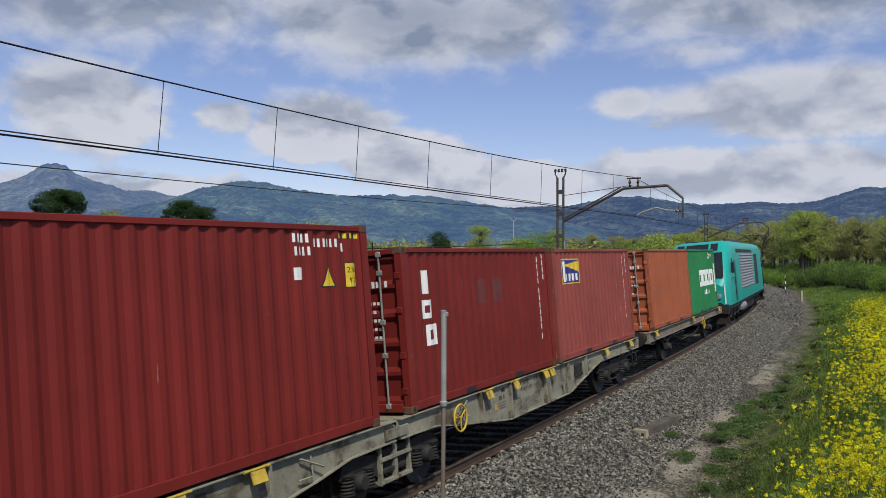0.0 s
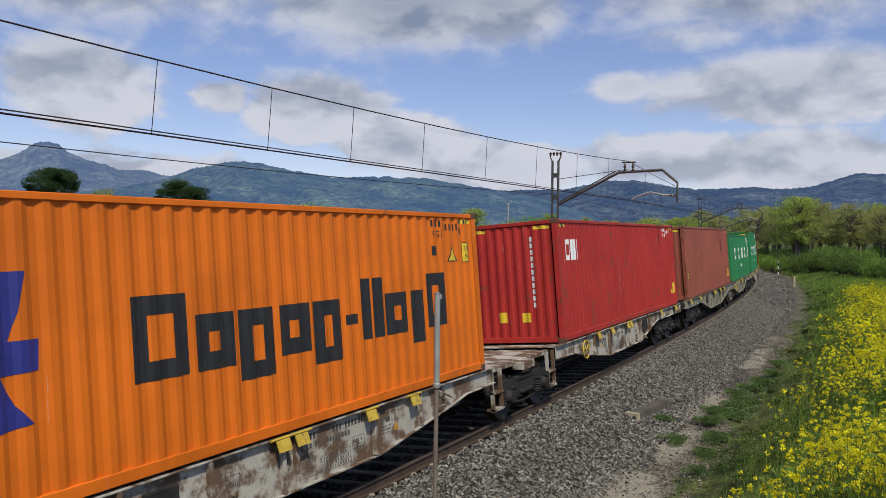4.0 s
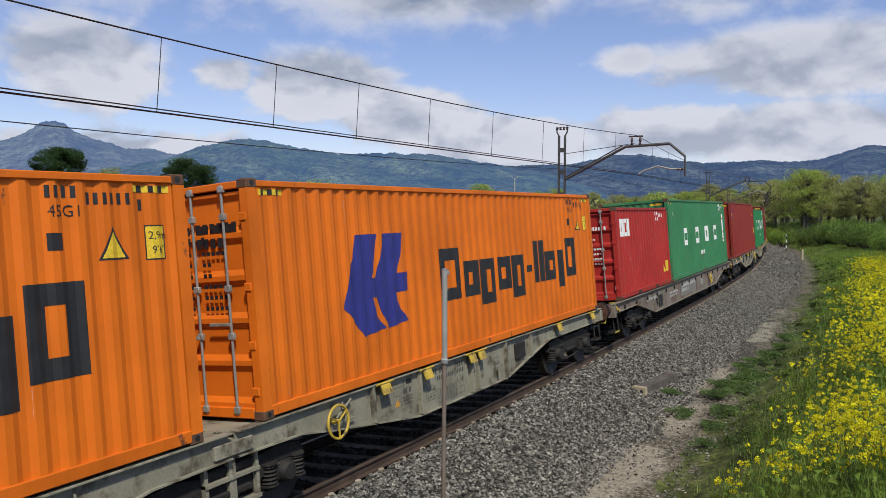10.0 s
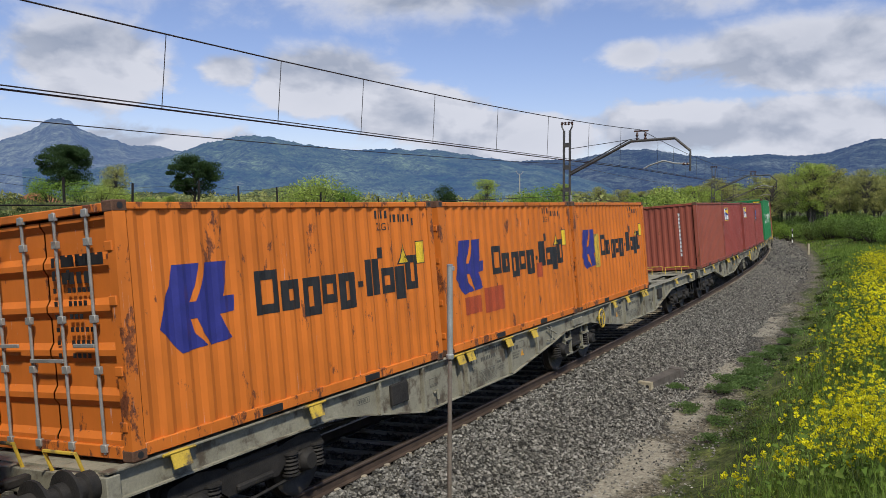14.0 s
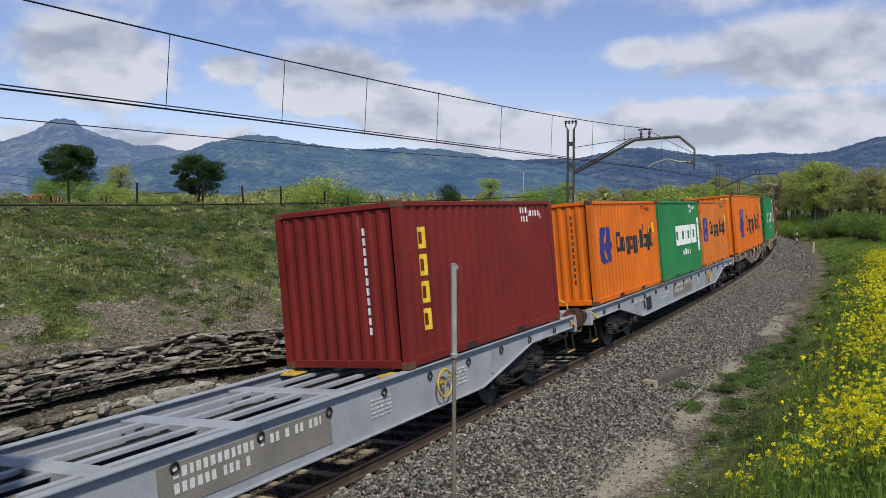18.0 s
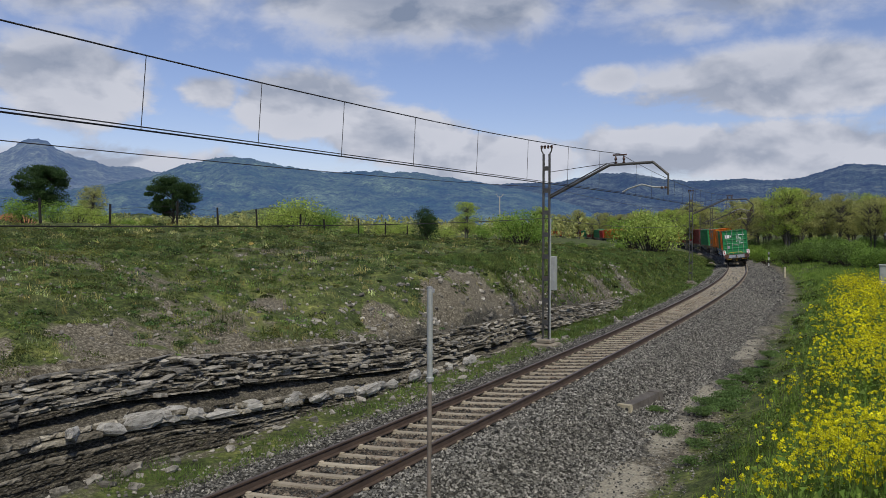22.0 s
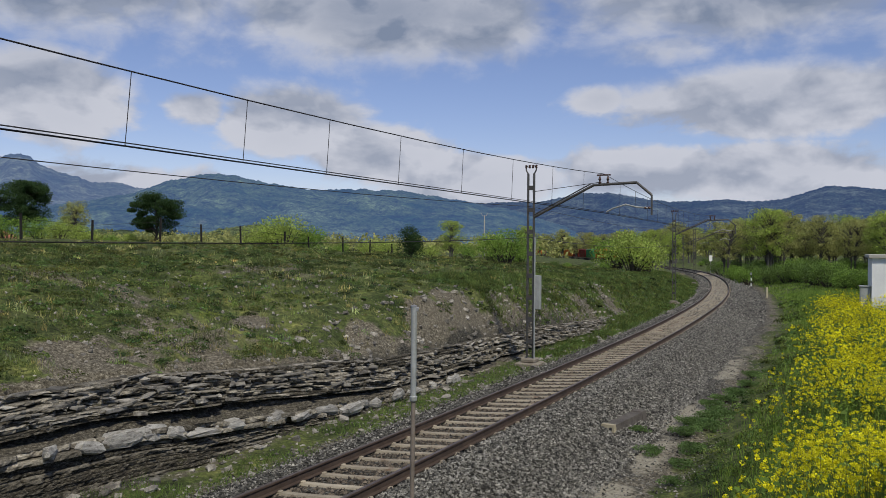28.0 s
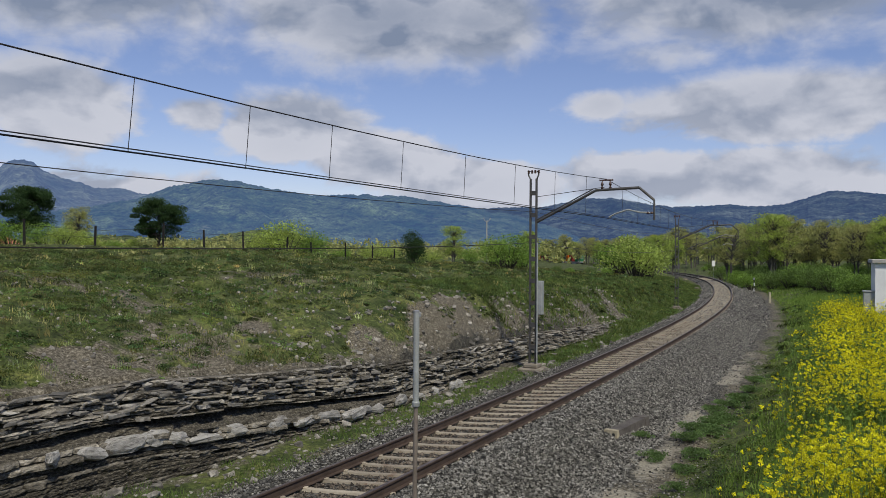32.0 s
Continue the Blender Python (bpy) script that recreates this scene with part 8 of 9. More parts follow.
def grass():
    rng = np.random.default_rng(3)
    # near bank, thick and green
    X, Y, s, l = scatter(110000, -3, 70, 4.4, 13, rng)
    keep = rng.random(len(X)) < np.clip((l - 5.0) / 1.0, 0.03, 1) * np.clip(rough_noise(X * 0.9, Y * 0.9, 17) * 3.2 - 0.75, 0.15, 1)
    X, Y, l = X[keep], Y[keep], l[keep]
    Z = height(X, Y)
    hg = rng.uniform(0.08, 0.30, len(X)) * np.interp(l, (4.4, 5.2, 6.0, 7.0), (0.35, 0.7, 1.3, 1.6))
    V, F = blades(X, Y, Z, hg, 0.0032 + 0.00032 * np.hypot(X, Y), rng, 0.28)
    tagged(new("bank_grass", big_mesh("bank_grass", V, F, G_LUSH, False)), "long green grass on the near bank", "grass", kind="stuff")
    X, Y, s, l = scatter(2600, -2, 60, 4.5, 9.5, rng)
    k = rough_noise(X * 0.6, Y * 0.6, 29) + 0.3 * (rng.random(len(X)) - 0.5) > np.interp(l, (4.5, 5.0, 5.5, 9), (0.80, 0.62, 0.48, 0.52))
    X, Y = X[k], Y[k]
    r = rng.uniform(0.07, 0.26, len(X))
    q = rng.normal(size=(len(X), 70, 3))
    q /= np.linalg.norm(q, axis=2)[..., None]
    q[..., 2] = np.abs(q[..., 2])
    q = q * (rng.uniform(0.3, 1, (len(X), 70)) ** 0.5 * r[:, None])[..., None] * np.array([1.2, 1.2, 0.9]) + np.stack([X, Y, height(X, Y)], -1)[:, None]
    V, F = leaf_cards(q.reshape(-1, 3), 0.014 + 0.0007 * np.repeat(np.hypot(X, Y), 70), rng, 0.6)
    clump("bank_weeds", V, F, L_SCRUB_T, rng, len(X), 210, "low dark green weeds on the near bank", "weeds", 0.4)
    # verge at the foot of the rock
    X, Y, s, l = scatter(34000, -4, 75, -3.9, -2.1, rng)
    thin = rough_noise(X * 0.9, Y * 0.9, 12)
    k = (thin + np.interp(s, (4, 8, 16), (0.0, 0.10, 0.24)) > 0.53) & (l > bed_edge(s) - 0.05)
    X, Y = X[k], Y[k]
    V, F = blades(X, Y, height(X, Y), rng.uniform(0.03, 0.14, len(X)), 0.004 + 0.00025 * np.hypot(X, Y), rng, 0.6)
    tagged(new("verge_grass", big_mesh("verge_grass", V, F, G_SLOPE, False)), "short green grass along the foot of the cutting", "grass", kind="stuff")
    # field beyond the path, further along
    X, Y, s, l = scatter(42000, 24, 130, 4.8, 26, rng, False)
    d = np.hypot(X, Y)
    V, F = blades(X, Y, height(X, Y), rng.uniform(0.06, 0.24, len(X)) * (0.5 + 1.1 * rough_noise(X * 0.4, Y * 0.4, 91)), 0.004 + 0.0004 * d, rng, 0.35)
    tagged(new("field_grass", big_mesh("field_grass", V, F, G_LUSH, False)), "long fresh grass of the field outside the curve", "grass", kind="stuff")
    # the slope of the cutting
    for nm, mat, seed, n, lo, hi, blades_each, tall, lab in (
            ("slope_grass", G_DRY_T, 41, 6500, -26, -4.6, 20, (0.07, 0.24), "tufts of dry grass on the slope"),
            ("slope_green_grass", G_SLOPE_T, 47, 9500, -24, -4.6, 20, (0.06, 0.20), "tufts of green grass on the slope")):
        X, Y, s, l = scatter(n, -8, 95, lo, hi, rng)
        k = (rough_noise(X * 0.35, Y * 0.35, seed) + 0.35 * (rng.random(n) - 0.5) > 0.43) & (rng.random(n) > 1.1 * bare_at(s, l))
        X, Y = X[k], Y[k]
        m, d = blades_each, np.hypot(X, Y)
        wide = np.repeat(rng.uniform(0.04, 0.13, len(X)), m)
        XX, YY = np.repeat(X, m) + rng.normal(0, 1, len(X) * m) * wide, np.repeat(Y, m) + rng.normal(0, 1, len(X) * m) * wide
        hg = rng.uniform(0.5, 1.0, len(XX)) * np.repeat(rng.uniform(*tall, len(X)), m)
        V, F = blades(XX, YY, height(XX, YY), hg, 0.002 + 0.00022 * np.repeat(d, m), rng, 0.30)
        clump(nm, V, F, mat, rng, len(X), m * 3, lab, "grass", 0.45)
    X, Y, s, l = scatter(16000, 22, 110, -9.0, -2.4, rng)
    k = rng.random(len(X)) > 0.9 * bare_at(s, l) + 0.5 * ((s < 34) & (l < bed_edge(s)) & (l > bed_edge(s) - 1.0))
    X, Y = X[k], Y[k]
    d = np.repeat(np.hypot(X, Y), 9)
    XX, YY = np.repeat(X, 9) + rng.normal(0, 0.1, len(X) * 9), np.repeat(Y, 9) + rng.normal(0, 0.1, len(X) * 9)
    V, F = blades(XX, YY, height(XX, YY), rng.uniform(0.05, 0.22, len(XX)), 0.003 + 0.0003 * d, rng, 0.45)
    clump("cutting_grass", V, F, G_SLOPE_T, rng, len(X), 27, "green grass on the side of the cutting", "grass", 0.35)
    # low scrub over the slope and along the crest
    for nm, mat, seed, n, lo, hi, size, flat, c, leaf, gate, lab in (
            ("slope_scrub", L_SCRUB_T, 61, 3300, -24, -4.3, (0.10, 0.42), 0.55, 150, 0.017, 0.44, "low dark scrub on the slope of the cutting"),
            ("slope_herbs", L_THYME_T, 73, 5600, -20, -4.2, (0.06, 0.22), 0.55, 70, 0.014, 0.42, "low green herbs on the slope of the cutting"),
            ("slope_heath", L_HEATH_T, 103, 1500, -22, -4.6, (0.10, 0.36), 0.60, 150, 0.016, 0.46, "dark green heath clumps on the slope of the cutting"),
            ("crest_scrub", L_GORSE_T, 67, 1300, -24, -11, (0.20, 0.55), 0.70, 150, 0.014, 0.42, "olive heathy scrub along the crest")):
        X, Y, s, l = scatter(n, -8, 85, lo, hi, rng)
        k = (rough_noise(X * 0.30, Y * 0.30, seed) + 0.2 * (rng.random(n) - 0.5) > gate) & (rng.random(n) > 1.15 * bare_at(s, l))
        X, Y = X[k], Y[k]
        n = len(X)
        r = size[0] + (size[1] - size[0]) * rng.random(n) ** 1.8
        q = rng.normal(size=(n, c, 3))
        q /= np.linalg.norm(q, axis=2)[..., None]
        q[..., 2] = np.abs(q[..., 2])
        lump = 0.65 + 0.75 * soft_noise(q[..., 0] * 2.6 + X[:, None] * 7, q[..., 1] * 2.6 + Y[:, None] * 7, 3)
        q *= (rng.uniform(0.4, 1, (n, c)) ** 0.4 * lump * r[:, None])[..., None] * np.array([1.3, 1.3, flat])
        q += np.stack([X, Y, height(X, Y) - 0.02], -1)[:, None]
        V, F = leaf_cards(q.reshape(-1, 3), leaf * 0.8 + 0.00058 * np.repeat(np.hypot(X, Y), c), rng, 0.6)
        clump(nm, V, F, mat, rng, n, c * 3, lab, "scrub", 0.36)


grass()


# low cushions on the trodden path: along the line, to its right, size
CUSHIONS = ((16.0, 4.35, 0.9), (16.9, 4.6, 1.0), (12.8, 4.05, 0.9), (13.5, 4.4, 1.1), (12.6, 4.5, 1.0), (11.7, 4.1, 0.9), (14.6, 4.5, 1.0), (15.2, 4.2, 0.8), (9.6, 3.75, 0.75), (10.3, 4.5, 0.8), (11.6, 3.05, 0.55), (17.9, 4.6, 0.9),
            (18.8, 4.7, 0.8), (20.5, 4.7, 0.9), (9.0, 4.5, 0.6), (7.6, 4.6, 0.6))


def cushions():
    rng = np.random.default_rng(9)
    used = []
    t = [shrub("cushion_plant", 0.26, 0.95, L_CUSHION, 0.026, 1500, rng, "low green cushion plant on the gravel path", 9, "plant") for _ in range(2)]
    for s, l, k in CUSHIONS:
        p = beside(s, l)
        put(t[int(rng.integers(2))], used, p.x, p.y, k * 0.95, None, 0.0, "cushion plants on the path")


cushions()


# ---- yellow flowers on the near bank
def flowers():
    rng = np.random.default_rng(14)
    X, Y, s, l = scatter(11500, 0.5, 48, 5.3, 15.0, rng)
    dens = np.interp(l - np.interp(s, (1, 6, 12, 30), (0.65, 0.6, 0.45, 0.4)), (5.3, 5.8, 6.4, 7.2), (0.02, 0.12, 0.75, 1.0)) * np.interp(s, (0, 4, 7, 10, 40, 48), (0.35, 0.6, 0.9, 1.0, 1.0, 0.3))
    dens *= np.clip((rough_noise(X * 0.7, Y * 0.7, 77) - 0.33) * 4.0, 0.04, 1)
    k = rng.random(len(X)) < dens
    X, Y, l, s = X[k], Y[k], l[k], s[k]
    Z = height(X, Y)
    H = rng.uniform(0.5, 1.15, len(X)) * np.interp(l, (5.3, 6.6), (0.6, 1.0))
    stems, heads, sizes, leaves = Geo(), [], [], []
    for x, y, z, h in zip(X, Y, Z, H):
        far = math.hypot(x, y)
        for i in range(int(rng.integers(3, 7))):
            a, r = rng.uniform(0, 2 * math.pi), rng.uniform(0.02, 0.32) * h
            tip = np.array([x + math.cos(a) * r, y + math.sin(a) * r, z + h * rng.uniform(0.62, 1.0)])
            base = np.array([x + math.cos(a) * r * 0.2, y + math.sin(a) * r * 0.2, z + h * 0.3 * rng.random()])
            w = 0.004
            stems.add([(base[0] - w, base[1], base[2]), (base[0] + w, base[1], base[2]), (tip[0], tip[1] + w, tip[2]), (tip[0] - w * 0.6, tip[1], tip[2])], [(0, 1, 2, 3)])
            m = 18 if far < 20 else 9
            q = rng.normal(size=(m, 3))
            q /= np.linalg.norm(q, axis=1)[:, None]
            big = rng.uniform(0.016, 0.034)
            heads.append(tip + q * big * np.array([1, 1, 0.75]))
            sizes.append(np.full(m, 0.011 + 0.12 * big if far < 20 else 0.017 + 0.28 * big))
            if rng.random() < 0.5:
                lower = tip - (tip - base) * rng.uniform(0.08, 0.2) + rng.normal(0, 0.03, 3)
                heads.append(lower + rng.normal(0, 0.012, (4, 3)))
                sizes.append(np.full(4, 0.010))
        leaves.append(np.array([x, y, z + h * 0.28]) + rng.normal(0, 1, (16, 3)) * np.array([0.12, 0.12, 0.2]) * h)
    V, F = leaf_cards(np.concatenate(heads), np.concatenate(sizes), rng, 0.8)
    tagged(new("yellow_flowers", big_mesh("yellow_flowers", V, F, M_PETAL, False)), "dense yellow mustard flowers on the bank", "flowers", kind="stuff")
    tagged(new("flower_stems", stems.mesh("flower_stems", M_STEM)), "green stems of the yellow flowers", "flowers", kind="stuff")
    V, F = leaf_cards(np.concatenate(leaves), 0.045, rng, 0.9)
    tagged(new("flower_leaves", big_mesh("flower_leaves", V, F, G_LUSH, False)), "leaves of the yellow flowers", "flowers", kind="stuff")


M_PETAL = leaf_mat("yellow petals", (0.55, 0.50, 0.008), (0.80, 0.74, 0.016), (0.92, 0.88, 0.06))
M_STEM = leaf_mat("flower stems", (0.052, 0.078, 0.019), (0.091, 0.130, 0.039), (0.130, 0.169, 0.065))
flowers()


# ---- rock and stones
M_ROCK = surface("grey layered limestone", (0.105, 0.094, 0.075), (0.33, 0.308, 0.262), 2.2, 0.95, 0.0, 0.8, 22, 0.3, (1, 1, 3.0), stain=(0.09, 0.08, 0.068), stain_at=(0.5, 0.68), stain_scale=3.0, per_object=0.4)
M_ROCK_PALE = surface("pale limestone block", (0.19, 0.178, 0.155), (0.47, 0.45, 0.405), 2.6, 0.95, 0.0, 0.9, 20, 0.3, (1, 1, 1.6), stain=(0.10, 0.09, 0.078), stain_at=(0.52, 0.68), stain_scale=4.0, per_object=0.2)
M_ROCK_J = surface("grey layered limestone rubble", (0.105, 0.094, 0.075), (0.36, 0.335, 0.285), 2.2, 0.95, 0.0, 0.8, 22, 0.3, (1, 1, 3.0), stain=(0.09, 0.08, 0.068), stain_at=(0.5, 0.68), stain_scale=3.0, island=0.5)


def bed_material():
    """Bedded limestone: each block its own grey, brown soil caught between the beds, lichen and dark stains."""
    m, nt, p, N, K = nodes_of("bedded limestone")
    at = N("ShaderNodeAttribute")
    at.attribute_name = "bed"
    sp = N("ShaderNodeSeparateColor")
    K(at.outputs["Color"], sp.inputs[0])
    v = N("ShaderNodeTexCoord").outputs["Object"]
    fine = noise_out(nt, v, 16, 7, 0.72, (1, 1, 2.5))
    col = ramp_out(nt, noise_out(nt, v, 3.0, 6, 0.65, (1, 1, 3.0)), [(0.3, (0.110, 0.096, 0.075)), (0.5, (0.25, 0.227, 0.184)), (0.7, (0.44, 0.405, 0.340))])
    col = mix_out(nt, 1.0, col, ramp_out(nt, sp.outputs[1], [(0.0, (0.55, 0.54, 0.52)), (1.0, (1.35, 1.34, 1.30))]), "MULTIPLY")
    col = mix_out(nt, 1.0, col, ramp_out(nt, fine, [(0.32, (0.35,) * 3), (0.5, (1.0,) * 3), (0.68, (1.5,) * 3)]), "MULTIPLY")
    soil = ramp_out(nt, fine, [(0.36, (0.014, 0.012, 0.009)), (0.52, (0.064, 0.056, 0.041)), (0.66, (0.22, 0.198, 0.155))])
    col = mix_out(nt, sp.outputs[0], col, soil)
    moss = band_out(nt, noise_out(nt, v, 2.0, 7, 0.7), 0.60, 0.68)
    col = mix_out(nt, mix_val(nt, moss, 0.6), col, (0.055, 0.062, 0.022))
    K(col, p.inputs["Base Color"])
    p.inputs["Roughness"].default_value = 0.95
    p.inputs["Specular IOR Level"].default_value = 0.2
    bp = N("ShaderNodeBump")
    bp.inputs["Strength"].default_value, bp.inputs["Distance"].default_value = 0.9, 0.03
    K(fine, bp.inputs["Height"])
    K(bp.outputs[0], p.inputs["Normal"])
    return m


M_BED = bed_material()


def slab(rng, n=9, flat=True):
    """A broken slab or block about one metre long, uneven all round: rings of an irregular outline."""
    a = np.sort(rng.uniform(0, 2 * math.pi, n) * 0.25 + np.arange(n) * 2 * math.pi / n * 0.9)
    r = rng.uniform(0.26, 0.60, n) if flat else rng.uniform(0.38, 0.56, n)
    V = []
    for z, k in ((-0.5, 0.80), (-0.40, 0.97), (0.42, 1.0), (0.5, 0.93)) if flat else ((-0.5, 0.7), (-0.2, 1.0), (0.25, 0.95), (0.5, 0.62)):
        rr = r * k * rng.uniform(0.86, 1.12, n)
        V += [(math.cos(t) * q, math.sin(t) * q * 0.8, z + rng.normal(0, 0.07)) for t, q in zip(a, rr)]
    F = [tuple(range(n))[::-1], tuple(range(3 * n, 4 * n))]
    F += [(i * n + j, i * n + (j + 1) % n, (i + 1) * n + (j + 1) % n, (i + 1) * n + j) for i in range(3) for j in range(n)]
    return V, F


FOOT = -0.45


def pale_top(s):
    """Top of the thick pale bed low in the face."""
    return np.interp(s, (-10, 1, 3.2, 5, 7, 8.6, 11.3, 14, 18), (0.5, 0.45, 0.40, 0.20, 0.02, -0.08, -0.19, -0.30, -0.42))


def bed_base(s):
    """Underside of the thin beds, over a soft hollow."""
    return np.interp(s, (-10, 0, 1.75, 3.5, 6.5, 8.3, 11.2, 14.5, 20, 30, 45), (0.6, 0.62, 0.68, 0.63, 0.38, 0.20, -0.06, -0.20, -0.26, -0.36, -0.42))


# zones of the face from its foot: name, its lower and upper height, how far each stands back
ZONES = {"shale": (lambda s: FOOT + 0 * s, lambda s: np.maximum(pale_top(s) - 0.24, FOOT + 0.01), -0.02, 0.20),
         "pale": (lambda s: np.maximum(pale_top(s) - 0.24, FOOT + 0.01), lambda s: np.maximum(pale_top(s), FOOT + 0.03), 0.10, 0.20),
         "shelf": (lambda s: np.maximum(pale_top(s), FOOT + 0.03), bed_base, 0.24, 0.66),
         "beds": (bed_base, ledge_top, 0.34, 0.80)}


def face_at(zone, s, f):
    """Height over the rails and lateral place of the face at fraction f of a zone."""
    lo, hi, b0, b1 = ZONES[zone]
    s = np.asarray(s, float)
    a, b = lo(s), np.maximum(hi(s), lo(s) + 0.02)
    return a + (b - a) * f, bed_edge(s) - (b0 + (b1 - b0) * f)


def bedding(root):
    rng = np.random.default_rng(71)
    ss = np.arange(-7, 44, 0.045)
    one = np.ones_like(ss)
    rows = []                     # height, lateral, soil, tone

    def cells(size, k):
        u = ss / size + 0.6 * (rough_noise(ss * 1.3, ss * 0 + k, 31) - 0.5) + k * 17.3
        c = np.floor(u)
        edge = np.minimum(u - c, 1 - (u - c)) * size
        return lattice(c, c * 0 + k, 7.0), lattice(c, c * 0 + k, 13.0), np.clip(1 - edge / 0.035, 0, 1)

    def lay(zone, f0, f1, size, amp, k, soil_at, dull=1.0, gap=0.10):
        """One bed: a dark joint under it, then broken blocks, each standing out by its own amount."""
        r, tone, joint = cells(size, k)
        out = amp * (0.65 * r + 0.35 * soft_noise(ss * 0.8, ss * 0 + k * 2.3, 19) - 0.45)
        lost = (lattice(np.floor(ss / size * 0.7 + k * 3.1), one * k, 23.0) < 0.16) * 0.14
        covered = np.clip((rough_noise(ss * 0.5, one * (k * 0.7), 27) - soil_at) / 0.06, 0, 1)
        tilt = 0.025 * (r - 0.5) + 0.03 * (rough_noise(ss * 0.9, one * k * 5.1, 93) - 0.5)
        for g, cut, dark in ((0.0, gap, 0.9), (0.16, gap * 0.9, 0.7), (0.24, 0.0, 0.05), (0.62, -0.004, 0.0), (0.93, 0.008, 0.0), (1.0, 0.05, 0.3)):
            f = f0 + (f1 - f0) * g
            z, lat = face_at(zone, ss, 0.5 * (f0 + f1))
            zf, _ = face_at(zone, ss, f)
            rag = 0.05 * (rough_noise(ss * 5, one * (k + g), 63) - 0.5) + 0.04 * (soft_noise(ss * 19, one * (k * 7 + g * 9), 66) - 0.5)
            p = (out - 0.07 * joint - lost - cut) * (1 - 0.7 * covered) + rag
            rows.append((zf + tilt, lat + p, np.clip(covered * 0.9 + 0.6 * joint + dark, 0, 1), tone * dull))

    def soft(zone, f0, f1, n, amp, seed, soil, hollow=0.0):
        for f in np.linspace(f0, f1, n):
            z, lat = face_at(zone, ss, f)
            rag = amp * (rough_noise(ss * 2.2, one * f * 4, seed) - 0.5) + 0.09 * (rough_noise(ss * 9, one * f * 40, seed + 2) - 0.5)
            deep = hollow * np.clip((rough_noise(ss * 0.5, one * 2.0, 87) - 0.40) * 5, 0, 1) * max(0.0, f * 2 - 1)
            rows.append((z + 0.03 * (rough_noise(ss * 1.3, one * f * 3, seed + 4) - 0.5), lat + rag - deep, soil * one, 0.3 * one))

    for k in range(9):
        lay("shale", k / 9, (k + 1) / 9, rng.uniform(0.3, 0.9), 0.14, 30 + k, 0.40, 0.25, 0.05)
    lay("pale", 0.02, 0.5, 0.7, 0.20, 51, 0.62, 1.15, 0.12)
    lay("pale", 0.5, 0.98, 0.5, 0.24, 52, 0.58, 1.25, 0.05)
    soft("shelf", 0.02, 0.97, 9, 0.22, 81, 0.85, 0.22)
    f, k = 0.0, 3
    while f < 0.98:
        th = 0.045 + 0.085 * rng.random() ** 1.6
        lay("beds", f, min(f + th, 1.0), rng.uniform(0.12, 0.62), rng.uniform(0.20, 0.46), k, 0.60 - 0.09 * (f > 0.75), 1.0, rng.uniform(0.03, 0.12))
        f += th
        k += 1
    z, lat = face_at("beds", ss, 1.0)
    rag = 0.12 * (rough_noise(ss * 3, one * 3, 85) - 0.5)
    rows.append((z + 0.015 + rag * 0.2, lat - 0.12 + rag, 0.9 * one, 0.4 * one))
    rows.append((z - 0.06, lat - 0.45, one, 0.4 * one))
    fade = np.clip((42 - ss) / 10, 0, 1)
    x, y, zr, h = line(ss)
    V, C = [], []
    for z, lat, soil, tone in rows:
        lat = lat - 0.8 * (1 - fade)
        V.append(np.stack([x + lat * np.cos(h), y + lat * np.sin(h), zr + z], -1))
        C.append(np.stack([soil, tone, tone, tone * 0 + 1], -1))
    V, C = np.stack(V, 1), np.stack(C, 1)
    n, m = V.shape[:2]
    i, j = np.meshgrid(np.arange(n - 1), np.arange(m - 1), indexing="ij")
    F = np.stack([i * m + j, (i + 1) * m + j, (i + 1) * m + j + 1, i * m + j + 1], -1).reshape(-1, 4)
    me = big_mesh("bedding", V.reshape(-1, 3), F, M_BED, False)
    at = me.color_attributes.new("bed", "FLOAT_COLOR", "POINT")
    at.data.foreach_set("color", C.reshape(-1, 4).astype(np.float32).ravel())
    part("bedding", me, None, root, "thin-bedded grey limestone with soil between")


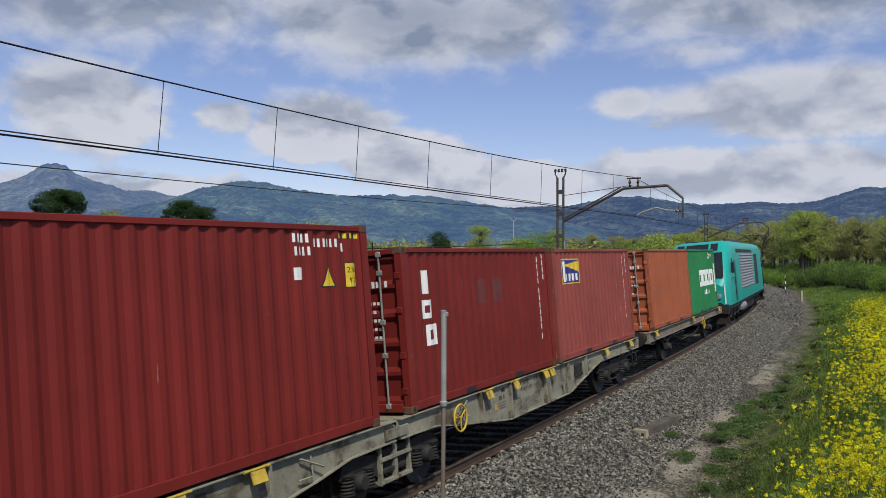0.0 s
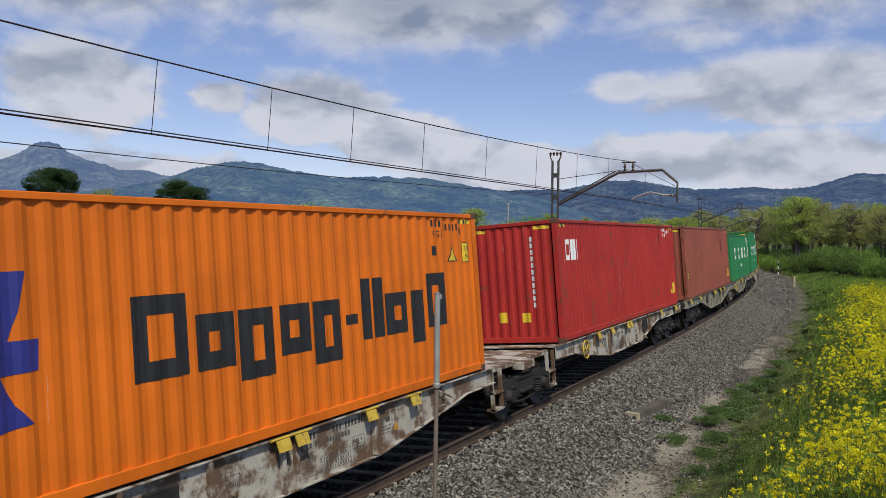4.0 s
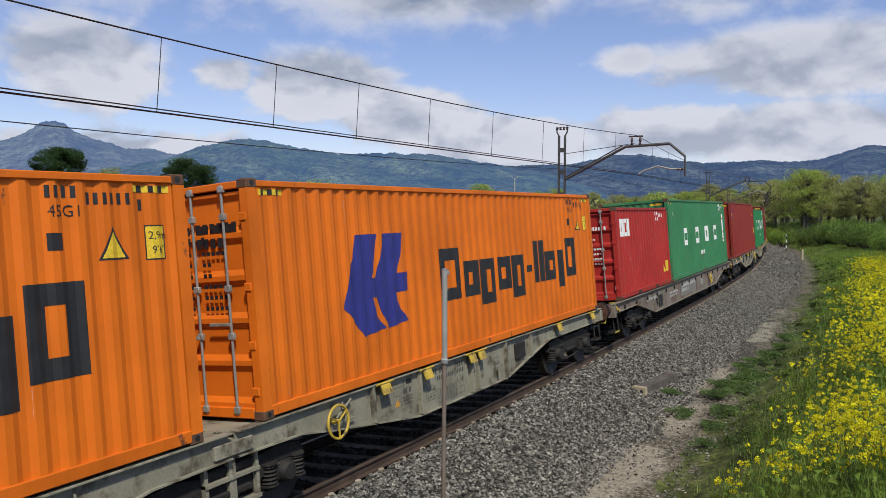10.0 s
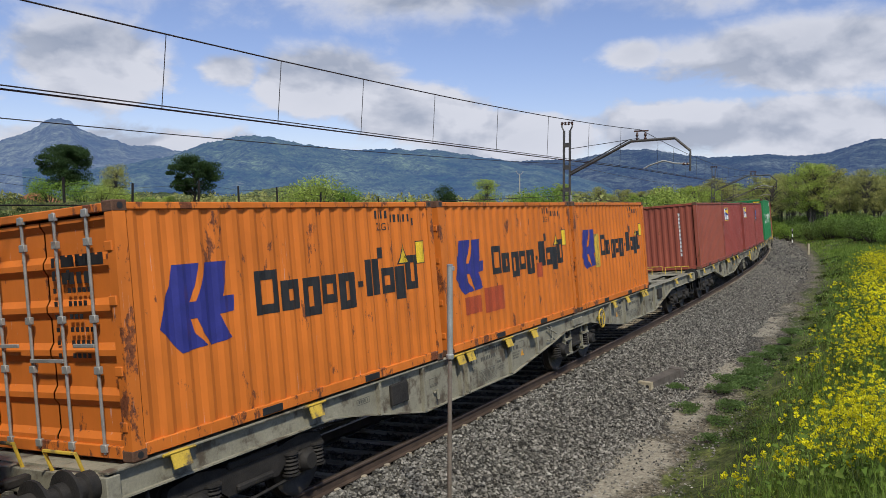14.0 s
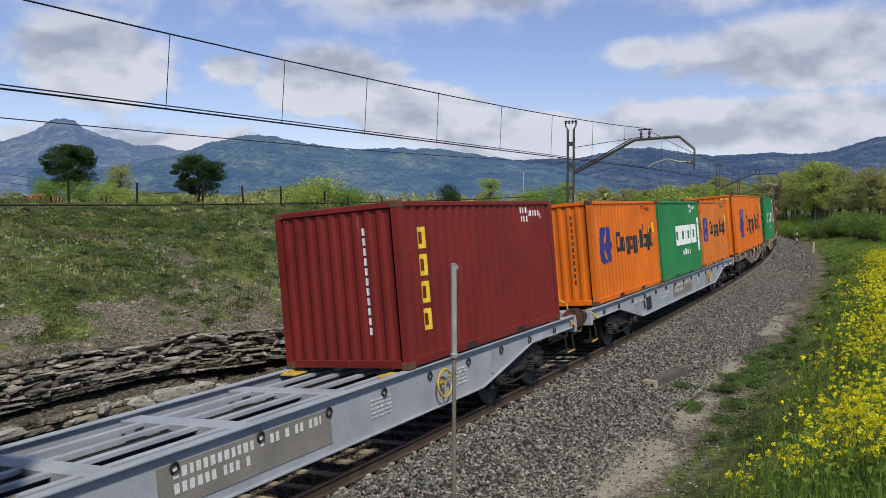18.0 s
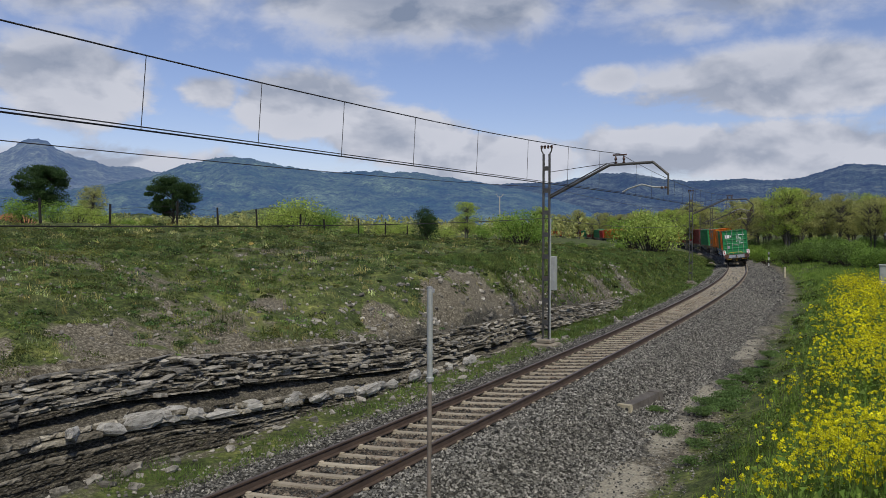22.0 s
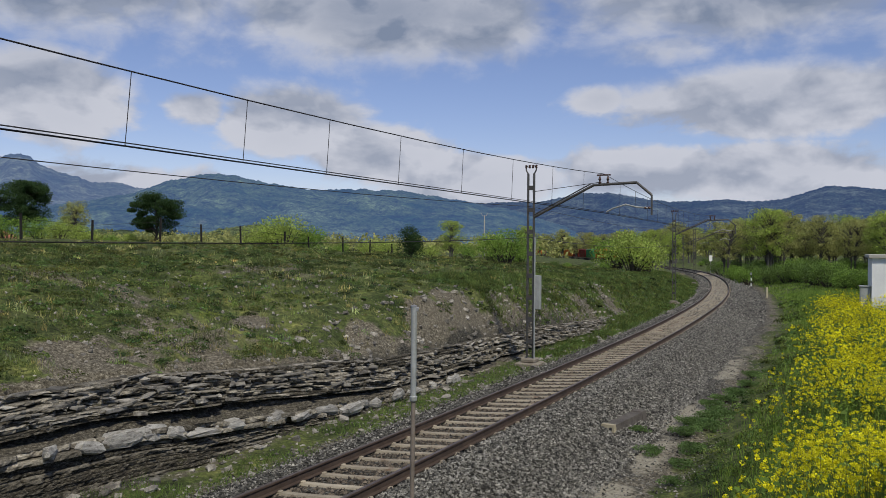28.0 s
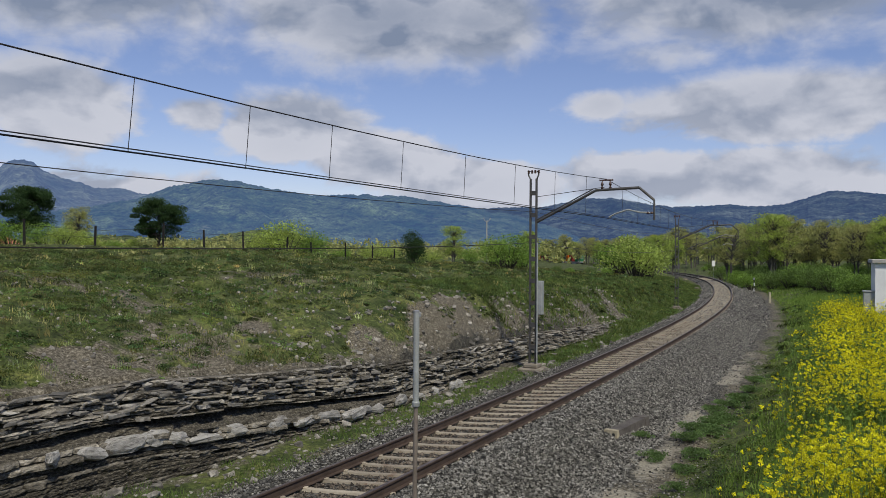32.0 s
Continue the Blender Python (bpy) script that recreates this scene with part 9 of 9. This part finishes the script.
def rock_face():
    rng = np.random.default_rng(17)
    root = empty("rock_face")
    tagged(root, "low face of grey layered limestone beside the track", "rock face", kind="structure")
    bedding(root)
    kinds = [slab(rng, int(rng.integers(6, 10))) for _ in range(10)] + [slab(rng, int(rng.integers(7, 10)), False) for _ in range(6)]
    meshes = []
    for V, F in kinds:
        me = bpy.data.meshes.new("stone")
        me.from_pydata(V, [], F)
        me.materials.append(M_ROCK)
        meshes.append(me)
    rest = Geo()
    count = [0]

    pale = []
    for me in meshes:
        me = me.copy()
        me.materials[0] = M_ROCK_PALE
        pale.append(me)

    def set_stone(s, lat, z, size, turn, tilt, k, near, other):
        m = Matrix.Translation(beside(s, lat, z)) @ Euler((rng.normal(0, tilt), rng.normal(0, tilt), float(line(s)[3]) + math.pi / 2 + rng.normal(0, turn))).to_matrix().to_4x4() @ Matrix.Diagonal((*size, 1))
        if near and count[0] < 300:
            part("stone", (other or meshes)[k], None, root, at=m)
            count[0] += 1
        else:
            V, F = kinds[k]
            rest.add([m @ Vector(v) for v in V], F)

    # pale blocks of the thick low bed
    s = -4.5
    while s < 15:
        q = rng.uniform(0.30, 0.85)
        if rng.random() < 0.72 and float(pale_top(s)) > FOOT + 0.12:
            z, lat = face_at("pale", s, rng.uniform(0.35, 0.75))
            set_stone(s, float(lat) + rng.uniform(-0.08, 0.10), float(z), (q * 1.25, rng.uniform(0.28, 0.45), rng.uniform(0.15, 0.30)), 0.22, 0.10, 10 + int(rng.integers(6)), True, pale)
        s += q * rng.uniform(0.75, 1.25)
    # slabs standing out of the thin beds, the uppermost lying loose on top
    for i in range(820):
        s, f = -5.0 + 41 * rng.random() ** 1.35, rng.random() ** 0.7
        z, lat = face_at("beds", s, f)
        lng = 0.08 + 0.85 * rng.random() ** 2.4
        set_stone(s, float(lat) + rng.uniform(-0.12, 0.12), float(z) + 0.03 * (f > 0.95), (lng, rng.uniform(0.14, 0.42), 0.018 + 0.062 * rng.random() ** 2.2), 0.40, 0.13, int(rng.integers(10)), s < 9 and i % 3 == 0, None)
    # crumbling rubble on the steep part behind the mast
    for i in range(1500):
        s, lat = 9 + 33 * rng.random(), -4.0 - 2.4 * rng.random() ** 1.5
        p = beside(s, lat)
        q = 0.03 + 0.17 * rng.random() ** 2.5
        m = Matrix.Translation((p.x, p.y, ground_at(p.x, p.y) + q * 0.1)) @ Euler(tuple(rng.uniform(-0.5, 0.5, 2)) + (rng.uniform(0, 6.28),)).to_matrix().to_4x4() @ Matrix.Diagonal((q * 1.6, q * 1.3, q * 0.6, 1))
        V, F = kinds[int(rng.integers(16))]
        rest.add([m @ Vector(v) for v in V], F)
    # fallen blocks at the foot and loose stones on the verge
    for i in range(900):
        s = -3 + 36 * rng.random() ** 1.3
        lat = float(bed_edge(np.array(s))) + 1.3 * rng.random() ** 1.4
        q = rng.uniform(0.025, 0.09) if rng.random() < 0.86 else rng.uniform(0.10, 0.26)
        p = beside(s, lat)
        m = Matrix.Translation((p.x, p.y, ground_at(p.x, p.y) + q * 0.15)) @ Euler(tuple(rng.uniform(-0.5, 0.5, 2)) + (rng.uniform(0, 6.28),)).to_matrix().to_4x4() @ Matrix.Diagonal((q * 1.5, q * 1.2, q * 0.5, 1))
        V, F = kinds[int(rng.integers(16))]
        rest.add([m @ Vector(v) for v in V], F)
    # loose stones on the slope above and scree
    for i in range(2200):
        s, lat = -5 + 50 * rng.random() ** 1.3, rng.uniform(-12, -4.4)
        p = beside(s, lat)
        if rough_noise(np.array([p.x * 0.16]), np.array([p.y * 0.16]), 31)[0] < 0.50 and rng.random() < 0.75:
            continue
        q = rng.uniform(0.02, 0.11)
        m = Matrix.Translation((p.x, p.y, ground_at(p.x, p.y) + q * 0.15)) @ Euler(tuple(rng.uniform(-0.6, 0.6, 2)) + (rng.uniform(0, 6.28),)).to_matrix().to_4x4() @ Matrix.Diagonal((q * 1.4, q * 1.2, q * 0.7, 1))
        V, F = kinds[int(rng.integers(16))]
        rest.add([m @ Vector(v) for v in V], F)
    ob = new("rock_rubble", rest.mesh("rock_rubble", M_ROCK_J))
    tagged(ob, "broken limestone slabs and rubble of the cutting", "rocks", kind="stuff")


rock_face()


def gravel():
    """Loose ballast stones beside and between the rails."""
    rng = np.random.default_rng(23)
    M = surface("ballast stone", (0.044, 0.042, 0.036), (0.255, 0.243, 0.212), 7, 0.95, 0.0, 0.4, 60, 0.25, island=0.95)
    M_BROWN = surface("rust-stained ballast stone", (0.040, 0.031, 0.022), (0.150, 0.122, 0.092), 9, 0.95, 0.0, 0.4, 60, 0.25, island=0.85)
    for nm, n, l0, l1, lo, hi, lab in (("ballast", 66000, 1.0, 3.5, 0.012, 0.036, "grey angular ballast stones beside the track"), ("far_ballast", 15000, -2.4, 3.8, 0.03, 0.065, "grey ballast stones further along the curve"), ("track_ballast", 16000, -0.80, 0.80, 0.018, 0.038, "brown-grey ballast between the rails"),
                                       ("verge_ballast", 7000, -2.6, -1.0, 0.018, 0.036, "ballast stones on the far side of the track"), ("path_gravel", 9000, 2.6, 4.9, 0.008, 0.03, "small stones on the trodden path")):
        X, Y, s, l = scatter(n, 40, 130, l0, l1, rng, False) if nm == "far_ballast" else scatter(n, -3, 46, l0, l1, rng)
        if nm == "far_ballast":
            k = np.abs(np.abs(l) - 0.87) > 0.14
            X, Y, s, l = X[k], Y[k], s[k], l[k]
        u = (s - 3.61) / 0.6
        k = (np.abs(u - np.round(u)) * 0.6 > 0.075) | (np.abs(l) > 1.28)
        X, Y = X[k], Y[k]
        Z = height(X, Y)
        sz = rng.uniform(lo, hi, len(X))
        base = np.array([(1, 0, 0), (0, 1, 0), (-1, 0, 0), (0, -1, 0), (0, 0, 0.8), (0, 0, -0.8)], float)
        V = base[None] * rng.uniform(0.6, 1.3, (len(X), 6, 1)) + rng.normal(0, 0.22, (len(X), 6, 3))
        a = rng.uniform(0, 6.28, len(X))
        c, sn = np.cos(a)[:, None], np.sin(a)[:, None]
        V = np.stack([V[..., 0] * c - V[..., 1] * sn, V[..., 0] * sn + V[..., 1] * c, V[..., 2]], -1) * sz[:, None, None]
        V += np.stack([X, Y, Z + sz * 0.35], -1)[:, None]
        f = np.array([(0, 1, 4), (1, 2, 4), (2, 3, 4), (3, 0, 4), (1, 0, 5), (2, 1, 5), (3, 2, 5), (0, 3, 5)])
        F = (f[None] + (np.arange(len(X)) * 6)[:, None, None]).reshape(-1, 3)
        tagged(new(nm, big_mesh(nm, V.reshape(-1, 3), F, M_BROWN if nm == "track_ballast" else M, False)), lab, "gravel", kind="stuff")


gravel()


def motions():
    times = [i * 0.5 for i in range(65)]
    for ob, at, half, m in MOVERS:
        walk(ob, [(t, on_track(at + SPEED * (t - 9.0) + 0.0116 * (t - 9.0) ** 2 / 2, half) @ m) for t in times])


motions()
